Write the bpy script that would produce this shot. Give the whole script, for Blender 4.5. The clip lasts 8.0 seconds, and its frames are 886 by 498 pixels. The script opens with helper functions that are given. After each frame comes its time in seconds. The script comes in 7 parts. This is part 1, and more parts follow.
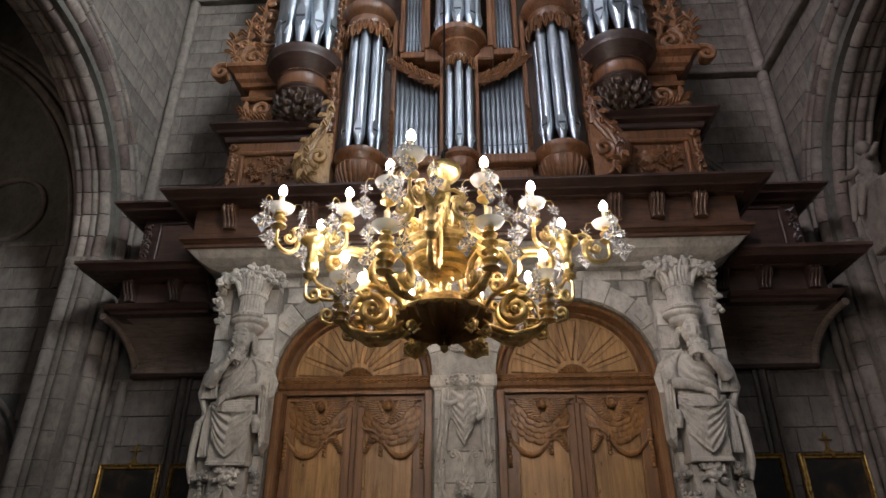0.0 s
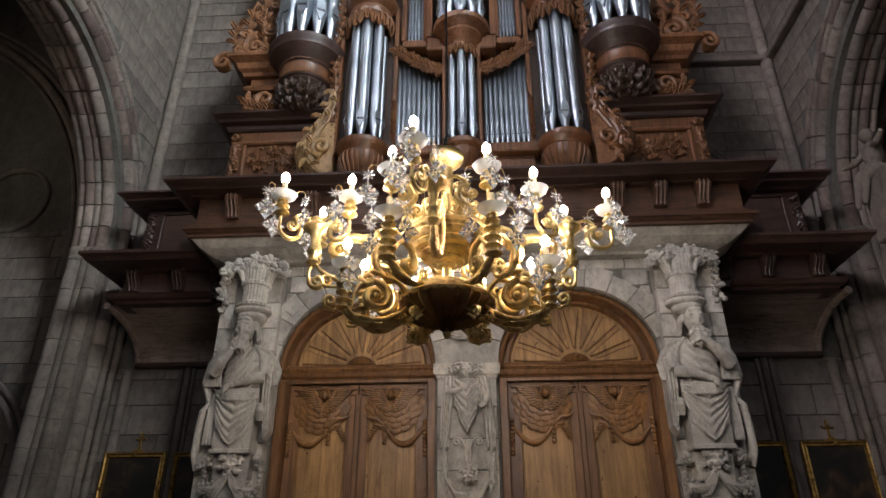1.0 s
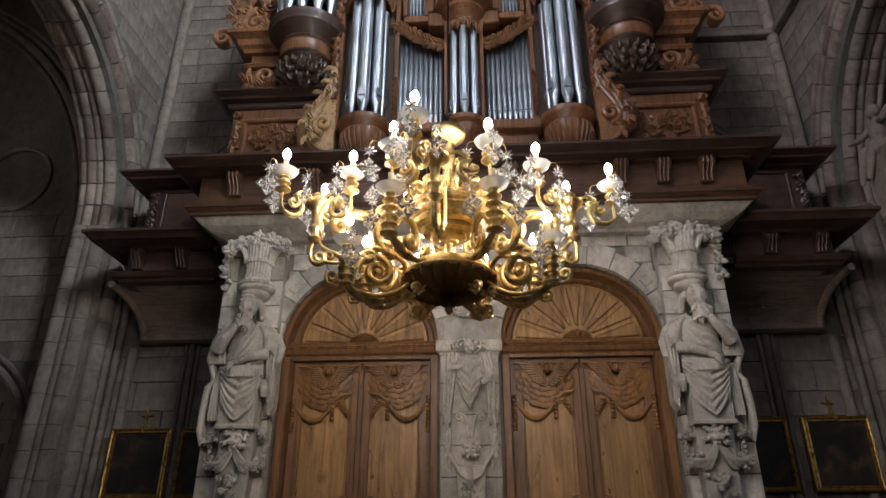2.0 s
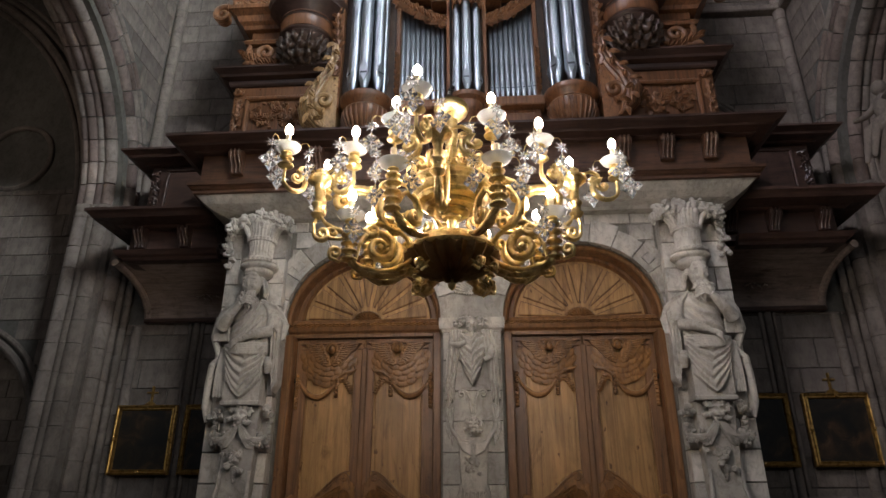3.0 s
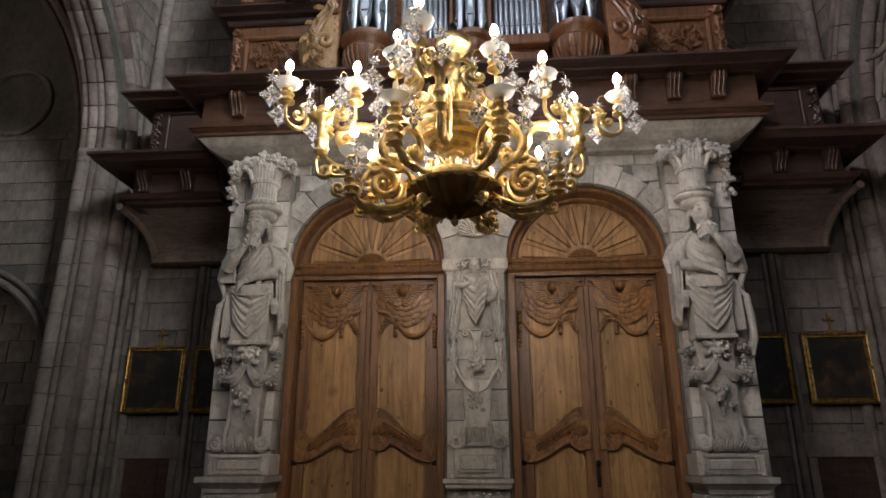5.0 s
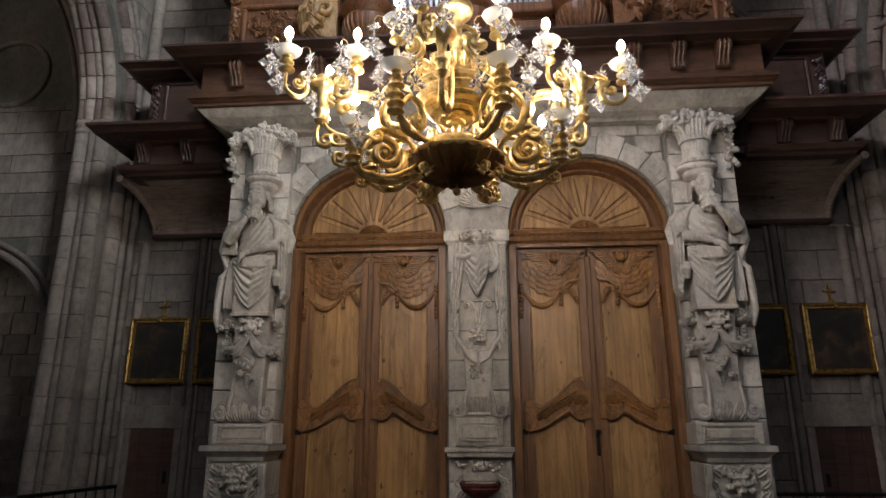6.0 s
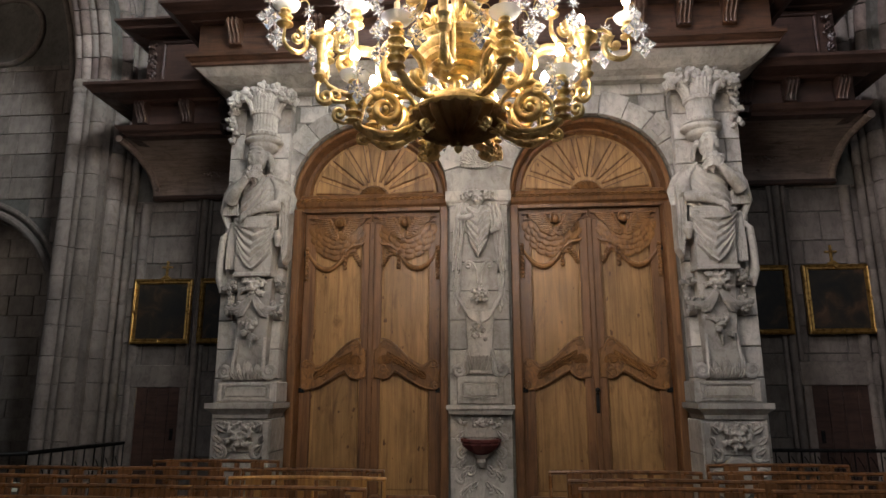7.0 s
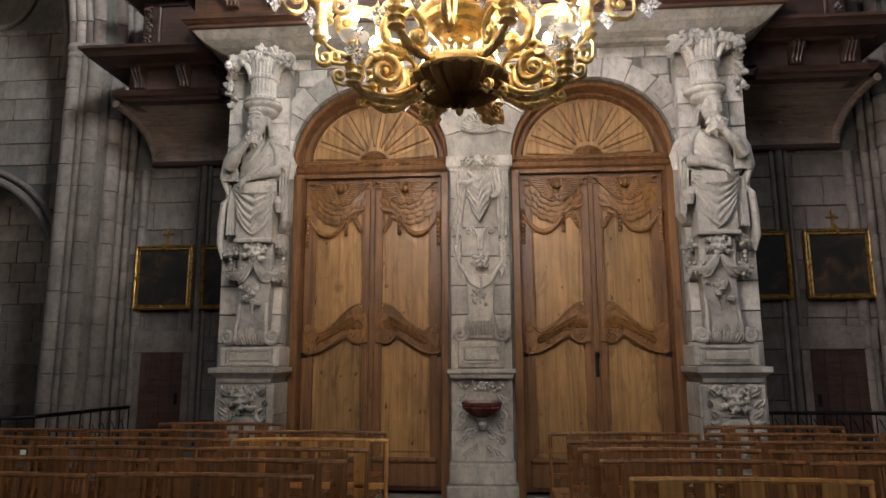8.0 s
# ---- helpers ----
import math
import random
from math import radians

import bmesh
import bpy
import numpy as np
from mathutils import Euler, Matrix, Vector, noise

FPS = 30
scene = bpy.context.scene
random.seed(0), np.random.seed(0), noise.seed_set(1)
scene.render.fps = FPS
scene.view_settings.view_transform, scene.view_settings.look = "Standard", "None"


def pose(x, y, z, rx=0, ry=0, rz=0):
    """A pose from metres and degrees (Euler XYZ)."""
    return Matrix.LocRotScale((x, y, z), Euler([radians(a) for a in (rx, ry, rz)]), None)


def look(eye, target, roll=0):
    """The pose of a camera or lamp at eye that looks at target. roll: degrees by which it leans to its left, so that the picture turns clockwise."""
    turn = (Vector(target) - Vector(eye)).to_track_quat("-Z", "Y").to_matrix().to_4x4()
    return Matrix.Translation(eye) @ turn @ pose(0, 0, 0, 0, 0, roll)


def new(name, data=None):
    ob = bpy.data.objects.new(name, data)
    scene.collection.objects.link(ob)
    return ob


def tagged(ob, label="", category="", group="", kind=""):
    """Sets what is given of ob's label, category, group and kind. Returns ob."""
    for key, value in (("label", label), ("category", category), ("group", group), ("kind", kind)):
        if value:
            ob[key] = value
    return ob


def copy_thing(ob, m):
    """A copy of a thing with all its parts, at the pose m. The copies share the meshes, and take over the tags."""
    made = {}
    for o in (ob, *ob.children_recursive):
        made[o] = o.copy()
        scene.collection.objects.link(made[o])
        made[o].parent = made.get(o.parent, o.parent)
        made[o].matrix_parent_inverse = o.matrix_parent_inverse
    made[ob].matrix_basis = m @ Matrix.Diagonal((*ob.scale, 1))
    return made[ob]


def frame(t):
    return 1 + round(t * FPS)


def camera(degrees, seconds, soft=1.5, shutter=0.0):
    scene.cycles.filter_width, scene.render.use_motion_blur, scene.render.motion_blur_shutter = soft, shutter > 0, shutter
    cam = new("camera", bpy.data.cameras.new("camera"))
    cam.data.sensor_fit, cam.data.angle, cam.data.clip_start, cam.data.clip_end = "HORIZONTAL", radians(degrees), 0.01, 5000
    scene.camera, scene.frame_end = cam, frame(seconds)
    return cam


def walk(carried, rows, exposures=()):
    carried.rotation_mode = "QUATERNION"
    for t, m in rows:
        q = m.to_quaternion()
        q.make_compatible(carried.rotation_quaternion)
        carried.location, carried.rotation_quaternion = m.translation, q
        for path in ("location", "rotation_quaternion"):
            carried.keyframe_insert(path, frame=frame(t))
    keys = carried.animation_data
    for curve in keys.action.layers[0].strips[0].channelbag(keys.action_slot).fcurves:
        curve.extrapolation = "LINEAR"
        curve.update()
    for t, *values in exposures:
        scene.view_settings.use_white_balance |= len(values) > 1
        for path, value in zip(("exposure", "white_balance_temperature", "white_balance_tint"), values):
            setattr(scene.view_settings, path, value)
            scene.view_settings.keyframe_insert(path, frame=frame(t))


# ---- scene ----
cam = camera(68.9, 8.0)
PATH = [
    (0, (0.159, 0.42, 1.759), (0.061, 2.202, 2.662), -0.0),
    (0.5, (0.16, 0.423, 1.743), (0.058, 2.207, 2.642), -0.0),
    (1, (0.159, 0.428, 1.73), (0.052, 2.221, 2.609), -0.0),
    (1.5, (0.167, 0.432, 1.723), (0.054, 2.24, 2.572), -0.0),
    (3, (0.16, 0.441, 1.689), (0.034, 2.285, 2.452), -0.0),
    (3.5, (0.164, 0.45, 1.674), (0.033, 2.308, 2.402), -0.0),
    (4, (0.164, 0.471, 1.664), (0.03, 2.345, 2.349), -0.1),
    (4.5, (0.168, 0.447, 1.637), (0.029, 2.335, 2.282), -0.1),
    (6, (0.161, 0.461, 1.603), (0.013, 2.383, 2.135), -0.1),
    (6.5, (0.16, 0.468, 1.583), (0.008, 2.404, 2.057), -0.1),
    (7, (0.161, 0.47, 1.572), (0.006, 2.419, 1.994), -0.1),
    (7.5, (0.157, 0.473, 1.56), (0.001, 2.432, 1.934), -0.2),
    (8, (0.155, 0.477, 1.553), (-0.003, 2.445, 1.876), -0.2),
]
walk(cam, [(t, look(eye, target, roll)) for t, eye, target, roll in PATH],
     exposures=((0, -0.02), (3, -0.05), (4.5, 0.0), (6, 0.22), (7, 0.50), (8, 0.80)))

# ---------------------------------------------------------------- light
world = bpy.data.worlds.new("world")
scene.world = world
world.use_nodes = True
wn = world.node_tree.nodes
sky = wn.new("ShaderNodeTexSky")
sky.sky_type, sky.sun_disc = "NISHITA", False
sky.sun_elevation, sky.sun_rotation = radians(35), radians(200)
world.node_tree.links.new(sky.outputs[0], wn["Background"].inputs[0])
wn["Background"].inputs[1].default_value = 0.1


def area(name, m, w, h, power, colour):
    lamp = bpy.data.lights.new(name, "AREA")
    lamp.shape, lamp.size, lamp.size_y, lamp.energy, lamp.color = "RECTANGLE", w, h, power, colour
    ob = new(name, lamp)
    ob.matrix_world = m
    return ob


# daylight from the tall windows of the choir and of the clerestory
area("choir_window_light", look((0, -13.6, 10.5), (0, 8, 6.5)), 5.0, 7.0, 440, (0.86, 0.92, 1.0))
area("clerestory_light_west", look((-5.0, -2, 12.5), (5.0, 7.6, 9.0)), 3.0, 3.5, 330, (0.92, 0.90, 1.0)).data.spread = radians(70)
area("clerestory_light_east", look((5.0, -2, 12.5), (-5.2, 8, 10.3)), 3.0, 3.5, 600, (0.86, 0.94, 1.0)).data.spread = radians(64)
# added fill lamps that lift the dark aisles and chapel; no windows stand there
area("aisle_fill_north", look((-10.0, 4.5, 8.6), (-6.8, 9.8, 9.0)), 1.4, 3.0, 20, (1.0, 0.84, 0.72)).data.spread = radians(90)
area("chapel_fill", look((-9.6, 10.9, 3.6), (-7.4, 11.5, 2.2)), 0.5, 1.2, 4, (1.0, 0.93, 0.85))
area("aisle_fill_south", look((10.0, 4.5, 8.0), (6.2, 9.6, 6.5)), 1.4, 3.0, 14, (1.0, 0.90, 0.85))

# ---------------------------------------------------------------- materials


def nodes_of(name):
    m = bpy.data.materials.new(name)
    m.use_nodes = True
    nt = m.node_tree
    return m, nt, nt.nodes["Principled BSDF"]


def mixed(nt, kind, a, b, fac):
    n = nt.nodes.new("ShaderNodeMix")
    n.data_type, n.blend_type = "RGBA", kind
    for sock, v in ((n.inputs[0], fac), (n.inputs[6], a), (n.inputs[7], b)):
        if hasattr(v, "is_output"):
            nt.links.new(v, sock)
        else:
            sock.default_value = v
    return n.outputs[2]


def noisy(nt, scale, detail=6, rough=0.6, stretch=(1, 1, 1), space="Object", distort=0.0):
    tc = nt.nodes.new("ShaderNodeTexCoord")
    mp = nt.nodes.new("ShaderNodeMapping")
    mp.inputs["Scale"].default_value = stretch
    nt.links.new(tc.outputs[space], mp.inputs[0])
    n = nt.nodes.new("ShaderNodeTexNoise")
    n.inputs["Scale"].default_value, n.inputs["Detail"].default_value = scale, detail
    n.inputs["Roughness"].default_value, n.inputs["Distortion"].default_value = rough, distort
    nt.links.new(mp.outputs[0], n.inputs["Vector"])
    return n.outputs["Fac"]


def ramp(nt, fac, stops):
    r = nt.nodes.new("ShaderNodeValToRGB")
    el = r.color_ramp.elements
    el[0].position, el[0].color = stops[0][0], (*stops[0][1], 1)
    el[1].position, el[1].color = stops[-1][0], (*stops[-1][1], 1)
    for p, c in stops[1:-1]:
        e = el.new(p)
        e.color = (*c, 1)
    nt.links.new(fac, r.inputs[0])
    return r.outputs[0]


def relief(nt, bsdf, fac, strength, distance):
    b = nt.nodes.new("ShaderNodeBump")
    b.inputs["Strength"].default_value, b.inputs["Distance"].default_value = strength, distance
    nt.links.new(fac, b.inputs["Height"])
    nt.links.new(b.outputs[0], bsdf.inputs["Normal"])


def grey(v):
    return (v, v, v)


def stone(name, base, spread=0.25, dirt=0.45, bump=0.5):
    m, nt, b = nodes_of(name)
    dark = tuple(c * (1 - spread) for c in base)
    lite = tuple(min(1, c * (1 + spread * 0.7)) for c in base)
    col = ramp(nt, noisy(nt, 3.2, 8, 0.65), [(0.3, dark), (0.5, base), (0.72, lite)])
    stain = ramp(nt, noisy(nt, 0.9, 5, 0.7, (1.6, 1.6, 0.5), "Object", 0.4), [(0.42, grey(1 - dirt)), (0.62, grey(1.0))])
    col = mixed(nt, "MULTIPLY", col, stain, 0.8)
    patina = ramp(nt, noisy(nt, 11, 7, 0.75, (1, 1, 0.7), "Object", 1.0), [(0.40, (0.55, 0.53, 0.50)), (0.52, grey(1.0))])
    col = mixed(nt, "MULTIPLY", col, patina, 0.55)
    inf = nt.nodes.new("ShaderNodeObjectInfo")
    tone = ramp(nt, inf.outputs["Random"], [(0.0, grey(0.78)), (0.5, (0.97, 0.96, 0.93)), (1.0, grey(1.12))])
    col = mixed(nt, "MULTIPLY", col, tone, 1.0)
    nt.links.new(col, b.inputs["Base Color"])
    b.inputs["Roughness"].default_value = 0.88
    relief(nt, b, noisy(nt, 38, 8, 0.7), bump, 0.012)
    return m


def wood(name, base, dark, gloss=0.42, along=(1, 1, 0.05), scale=5.0, bump=0.25, stain=0.5):
    m, nt, b = nodes_of(name)
    grain = noisy(nt, scale, 9, 0.62, (along[0] * 3, along[1] * 3, along[2] * 3), "Object", 1.2)
    col = ramp(nt, grain, [(0.3, dark), (0.52, base), (0.75, tuple(min(1, c * 1.35) for c in base))])
    patch = ramp(nt, noisy(nt, 2.2, 6, 0.7, (1, 1, 0.45), "Object", 0.6), [(0.34, grey(0.55)), (0.5, grey(0.85)), (0.64, grey(1.0))])
    col = mixed(nt, "MULTIPLY", col, patch, 0.75)
    fine = ramp(nt, noisy(nt, 60, 3, 0.6, (along[0], along[1], along[2])), [(0.38, grey(0.75)), (0.55, grey(1.0))])
    col = mixed(nt, "MULTIPLY", col, fine, 0.28)
    streak = ramp(nt, noisy(nt, 4.5, 5, 0.7, (1, 1, 0.22), "Object", 1.6), [(0.30, (0.42, 0.36, 0.30)), (0.46, (0.92, 0.90, 0.88)), (0.66, grey(1.0))])
    col = mixed(nt, "MULTIPLY", col, streak, stain)
    knot = ramp(nt, noisy(nt, 13, 2, 0.5, (1, 1, 0.55)), [(0.27, (0.30, 0.22, 0.16)), (0.31, grey(1.0))])
    col = mixed(nt, "MULTIPLY", col, knot, stain)
    inf = nt.nodes.new("ShaderNodeObjectInfo")
    tone = ramp(nt, inf.outputs["Random"], [(0.0, grey(0.8)), (1.0, grey(1.15))])
    col = mixed(nt, "MULTIPLY", col, tone, 1.0)
    nt.links.new(col, b.inputs["Base Color"])
    rg = ramp(nt, noisy(nt, 12, 4, 0.6), [(0.3, grey(gloss - 0.08)), (0.7, grey(gloss + 0.18))])
    nt.links.new(rg, b.inputs["Roughness"])
    relief(nt, b, grain, bump, 0.004)
    return m


def metal(name, base, dull, rough=0.25, scale=14.0, bump=0.15):
    m, nt, b = nodes_of(name)
    col = ramp(nt, noisy(nt, scale, 6, 0.65), [(0.32, dull), (0.55, base)])
    nt.links.new(col, b.inputs["Base Color"])
    b.inputs["Metallic"].default_value = 1.0
    rg = ramp(nt, noisy(nt, scale * 2.2, 5, 0.6), [(0.3, grey(rough)), (0.75, grey(rough + 0.2))])
    nt.links.new(rg, b.inputs["Roughness"])
    relief(nt, b, noisy(nt, scale * 3, 4, 0.6), bump, 0.003)
    return m


STONE_WALL = stone("grey_ashlar", (0.205, 0.168, 0.145))
STONE_ARCH = stone("arch_stone", (0.225, 0.185, 0.165), 0.3, 0.5)
_nt = STONE_ARCH.node_tree
_inf = _nt.nodes.new("ShaderNodeObjectInfo")
_old = _nt.nodes["Principled BSDF"].inputs["Base Color"].links[0].from_socket
_rose = ramp(_nt, _inf.outputs["Random"], [(0.0, (0.72, 0.62, 0.60)), (0.4, (1.0, 0.90, 0.87)), (0.7, (0.92, 0.95, 0.93)), (1.0, (1.15, 1.10, 1.05))])
_nt.links.new(mixed(_nt, "MULTIPLY", _old, _rose, 1.0), _nt.nodes["Principled BSDF"].inputs["Base Color"])
STONE_MORTAR = stone("mortar", (0.13, 0.12, 0.105), 0.2, 0.3)
STONE_PALE = stone("pale_limestone", (0.60, 0.555, 0.50), 0.25, 0.42)
STONE_PALE_JOINT = stone("pale_joint", (0.22, 0.205, 0.18), 0.2, 0.3)
STONE_STATUE = stone("statue_limestone", (0.64, 0.595, 0.54), 0.22, 0.42, 0.4)
_nt = STONE_STATUE.node_tree
_b2 = _nt.nodes.new("ShaderNodeBump")
_b2.inputs["Strength"].default_value, _b2.inputs["Distance"].default_value = 0.4, 0.02
_nt.links.new(noisy(_nt, 17, 4, 0.55, (1, 1, 0.8), "Object", 0.8), _b2.inputs["Height"])
_old = _nt.nodes["Principled BSDF"].inputs["Normal"].links[0].from_node
_nt.links.new(_b2.outputs[0], _old.inputs["Normal"])
STONE_FLOOR = stone("floor_stone", (0.30, 0.28, 0.25), 0.25, 0.4)
RED_MARBLE = stone("red_marble", (0.16, 0.035, 0.03), 0.5, 0.4, 0.1)
OAK_DOOR = wood("oak_door", (0.43, 0.238, 0.086), (0.26, 0.128, 0.044), 0.44, stain=0.9)
OAK_FRAME = wood("oak_frame", (0.225, 0.105, 0.040), (0.10, 0.044, 0.017), 0.42)
OAK_CARVED = wood("oak_carving", (0.30, 0.142, 0.047), (0.12, 0.054, 0.019), 0.36, (1, 1, 0.5))
SOFFIT = wood("dusty_soffit_board", (0.33, 0.25, 0.21), (0.20, 0.15, 0.12), 0.6, (0.12, 1, 1))
WALNUT = wood("dark_walnut", (0.064, 0.033, 0.024), (0.028, 0.014, 0.010), 0.40, (0.12, 1, 1))
ORGAN_WOOD = wood("organ_oak", (0.20, 0.084, 0.036), (0.072, 0.030, 0.013), 0.34)
GALLERY_WOOD = wood("gallery_oak", (0.12, 0.056, 0.030), (0.046, 0.021, 0.012), 0.38, (0.12, 1, 1))
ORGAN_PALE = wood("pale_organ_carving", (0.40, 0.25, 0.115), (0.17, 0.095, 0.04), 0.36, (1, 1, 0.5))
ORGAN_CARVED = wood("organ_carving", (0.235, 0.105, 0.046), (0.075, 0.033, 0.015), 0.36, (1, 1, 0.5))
DARK_CARVED = wood("near_black_wood", (0.06, 0.033, 0.02), (0.02, 0.011, 0.007), 0.4, (1, 1, 0.6))
CHAIR_WOOD = wood("chair_beech", (0.27, 0.122, 0.046), (0.090, 0.040, 0.017), 0.28)
CHAIR_HONEY = wood("chair_honey_beech", (0.56, 0.29, 0.09), (0.30, 0.14, 0.045), 0.30)
TIN = metal("polished_tin", (0.42, 0.46, 0.50), (0.29, 0.325, 0.365), 0.30, 1.6, 0.02)
TIN_DARK = metal("pipe_mouth_shadow_metal", (0.10, 0.11, 0.12), (0.05, 0.055, 0.06), 0.5)
GILT = metal("gilded_bronze", (0.80, 0.60, 0.27), (0.36, 0.23, 0.085), 0.26, 16.0, 0.25)
BRONZE = metal("darkened_bronze", (0.34, 0.20, 0.09), (0.15, 0.08, 0.035), 0.46, 9.0, 0.25)
GILT_FRAME = metal("gilded_frame", (0.44, 0.27, 0.085), (0.17, 0.10, 0.035), 0.42, 18.0, 0.3)
IRON = metal("black_iron", (0.035, 0.034, 0.033), (0.015, 0.015, 0.015), 0.45)
WAX = nodes_of("ivory_candle_sleeve")[0]
WAX.node_tree.nodes["Principled BSDF"].inputs["Base Color"].default_value = (0.78, 0.66, 0.42, 1)
WAX.node_tree.nodes["Principled BSDF"].inputs["Roughness"].default_value = 0.5

CRYSTAL, _nt, _b = nodes_of("cut_crystal")
_b.inputs["Base Color"].default_value = (0.98, 0.98, 0.99, 1)
_b.inputs["Transmission Weight"].default_value, _b.inputs["Roughness"].default_value, _b.inputs["IOR"].default_value = 0.92, 0.015, 1.6

DISH, _nt, _b = nodes_of("frosted_crystal")
_b.inputs["Base Color"].default_value = (0.95, 0.95, 0.94, 1)
_b.inputs["Transmission Weight"].default_value, _b.inputs["Roughness"].default_value, _b.inputs["IOR"].default_value = 0.6, 0.12, 1.5
relief(_nt, _b, noisy(_nt, 70, 2, 0.5), 0.3, 0.004)

BULB, _nt, _b = nodes_of("lit_bulb")
_b.inputs["Emission Color"].default_value = (1.0, 0.89, 0.79, 1)
_b.inputs["Emission Strength"].default_value = 430.0
_b.inputs["Base Color"].default_value = (0.9, 0.85, 0.75, 1)

CANVAS, _nt, _b = nodes_of("dark_oil_painting")
_c = ramp(_nt, noisy(_nt, 4.0, 6, 0.6, (1, 1, 1), "Object", 0.8), [(0.38, (0.008, 0.008, 0.007)), (0.55, (0.02, 0.015, 0.010)), (0.66, (0.055, 0.03, 0.016)), (0.8, (0.10, 0.065, 0.04))])
_nt.links.new(_c, _b.inputs["Base Color"])
_b.inputs["Roughness"].default_value = 0.45
relief(_nt, _b, noisy(_nt, 60, 4, 0.6), 0.2, 0.002)

# ---------------------------------------------------------------- mesh tools


def part(name, bm, material, parent=None, label="", smooth=False, angle=40):
    me = bpy.data.meshes.new(name)
    bmesh.ops.recalc_face_normals(bm, faces=bm.faces)
    bm.to_mesh(me)
    bm.free()
    me.materials.append(material)
    if smooth:
        me.polygons.foreach_set("use_smooth", [True] * len(me.polygons))
        me.set_sharp_from_angle(angle=radians(angle))
    ob = new(name, me)
    if parent is not None:
        ob.parent = parent
    if label:
        tagged(ob, label)
    return ob


def welded(bm):
    bmesh.ops.remove_doubles(bm, verts=bm.verts, dist=0.0005)
    return bm


def thing(name, label, category, group="", kind="", at=(0, 0, 0)):
    ob = new(name)
    ob.location = at
    ob.empty_display_size = 0.1
    return tagged(ob, label, category, group, kind)


def box(bm, x0, x1, y0, y1, z0, z1, bevel=0.0):
    x0, x1 = min(x0, x1), max(x0, x1)
    vs = [bm.verts.new(p) for p in ((x0, y0, z0), (x1, y0, z0), (x1, y1, z0), (x0, y1, z0), (x0, y0, z1), (x1, y0, z1), (x1, y1, z1), (x0, y1, z1))]
    fs = [bm.faces.new([vs[i] for i in q]) for q in ((0, 1, 5, 4), (1, 2, 6, 5), (2, 3, 7, 6), (3, 0, 4, 7), (4, 5, 6, 7), (3, 2, 1, 0))]
    if bevel:
        es = {e for f in fs for e in f.edges}
        bmesh.ops.bevel(bm, geom=list(es), offset=bevel, segments=1, affect="EDGES")
    return bm


def one_box(*a):
    return box(bmesh.new(), *a)


def lathe(bm, prof, segs=24, c=(0, 0), a0=0.0, a1=360.0, flute=0, depth=0.0, lift=0.0):
    """Turned form round the upright axis at c; prof: (radius, z) from below."""
    full = abs(a1 - a0) >= 359.9
    n = segs if full else segs + 1
    rings = []
    for r, z in prof:
        ring = []
        for i in range(n):
            a = radians(a0 + (a1 - a0) * i / segs)
            k = r * (1 - depth * abs(math.sin(flute * a / 2))) if flute else r
            ring.append(bm.verts.new((c[0] + k * math.cos(a), c[1] + k * math.sin(a), z + lift * abs(math.sin(flute * a / 2)))))
        rings.append(ring)
    for p, q in zip(rings, rings[1:]):
        for i in range(n if full else n - 1):
            j = (i + 1) % n
            bm.faces.new((p[i], p[j], q[j], q[i]))
    for ring in (rings[0], rings[-1]):
        if len(ring) > 2:
            bm.faces.new(ring)
    return bm


def tube(bm, pts, radii, segs=8, flat=1.0):
    """A round bar along pts; radii: one number or one a point; flat squeezes it across."""
    pts = [Vector(p) for p in pts]
    if not hasattr(radii, "__len__"):
        radii = [radii] * len(pts)
    d0 = (pts[1] - pts[0]).normalized()
    ref = Vector((0, 1, 0)) if abs(d0.y) < 0.9 else Vector((1, 0, 0))
    side = d0.cross(ref).normalized()
    rings = []
    for i, p in enumerate(pts):
        d = (pts[min(i + 1, len(pts) - 1)] - pts[max(i - 1, 0)]).normalized()
        side = (side - d * side.dot(d))
        side = side.normalized() if side.length > 1e-6 else d.orthogonal().normalized()
        up = d.cross(side)
        rings.append([bm.verts.new(p + radii[i] * (math.cos(2 * math.pi * k / segs) * side + flat * math.sin(2 * math.pi * k / segs) * up)) for k in range(segs)])
    for a, b in zip(rings, rings[1:]):
        for k in range(segs):
            j = (k + 1) % segs
            bm.faces.new((a[k], a[j], b[j], b[k]))
    bm.faces.new(rings[0])
    bm.faces.new(rings[-1])
    return bm


def blob(bm, c, r, sub=2, turn=None, rough=0.0):
    """An egg at c with the three half axes r, turned by Euler degrees."""
    m = Matrix.Translation(c)
    if turn:
        m = m @ pose(0, 0, 0, *turn)
    got = bmesh.ops.create_icosphere(bm, subdivisions=sub, radius=1.0)["verts"]
    m = m @ Matrix.Diagonal((*(r if hasattr(r, "__len__") else (r, r, r)), 1))
    for v in got:
        k = 1 + rough * noise.noise(v.co * 2.3 + Vector(c) * 7) if rough else 1
        v.co = m @ (v.co * k)
    return bm


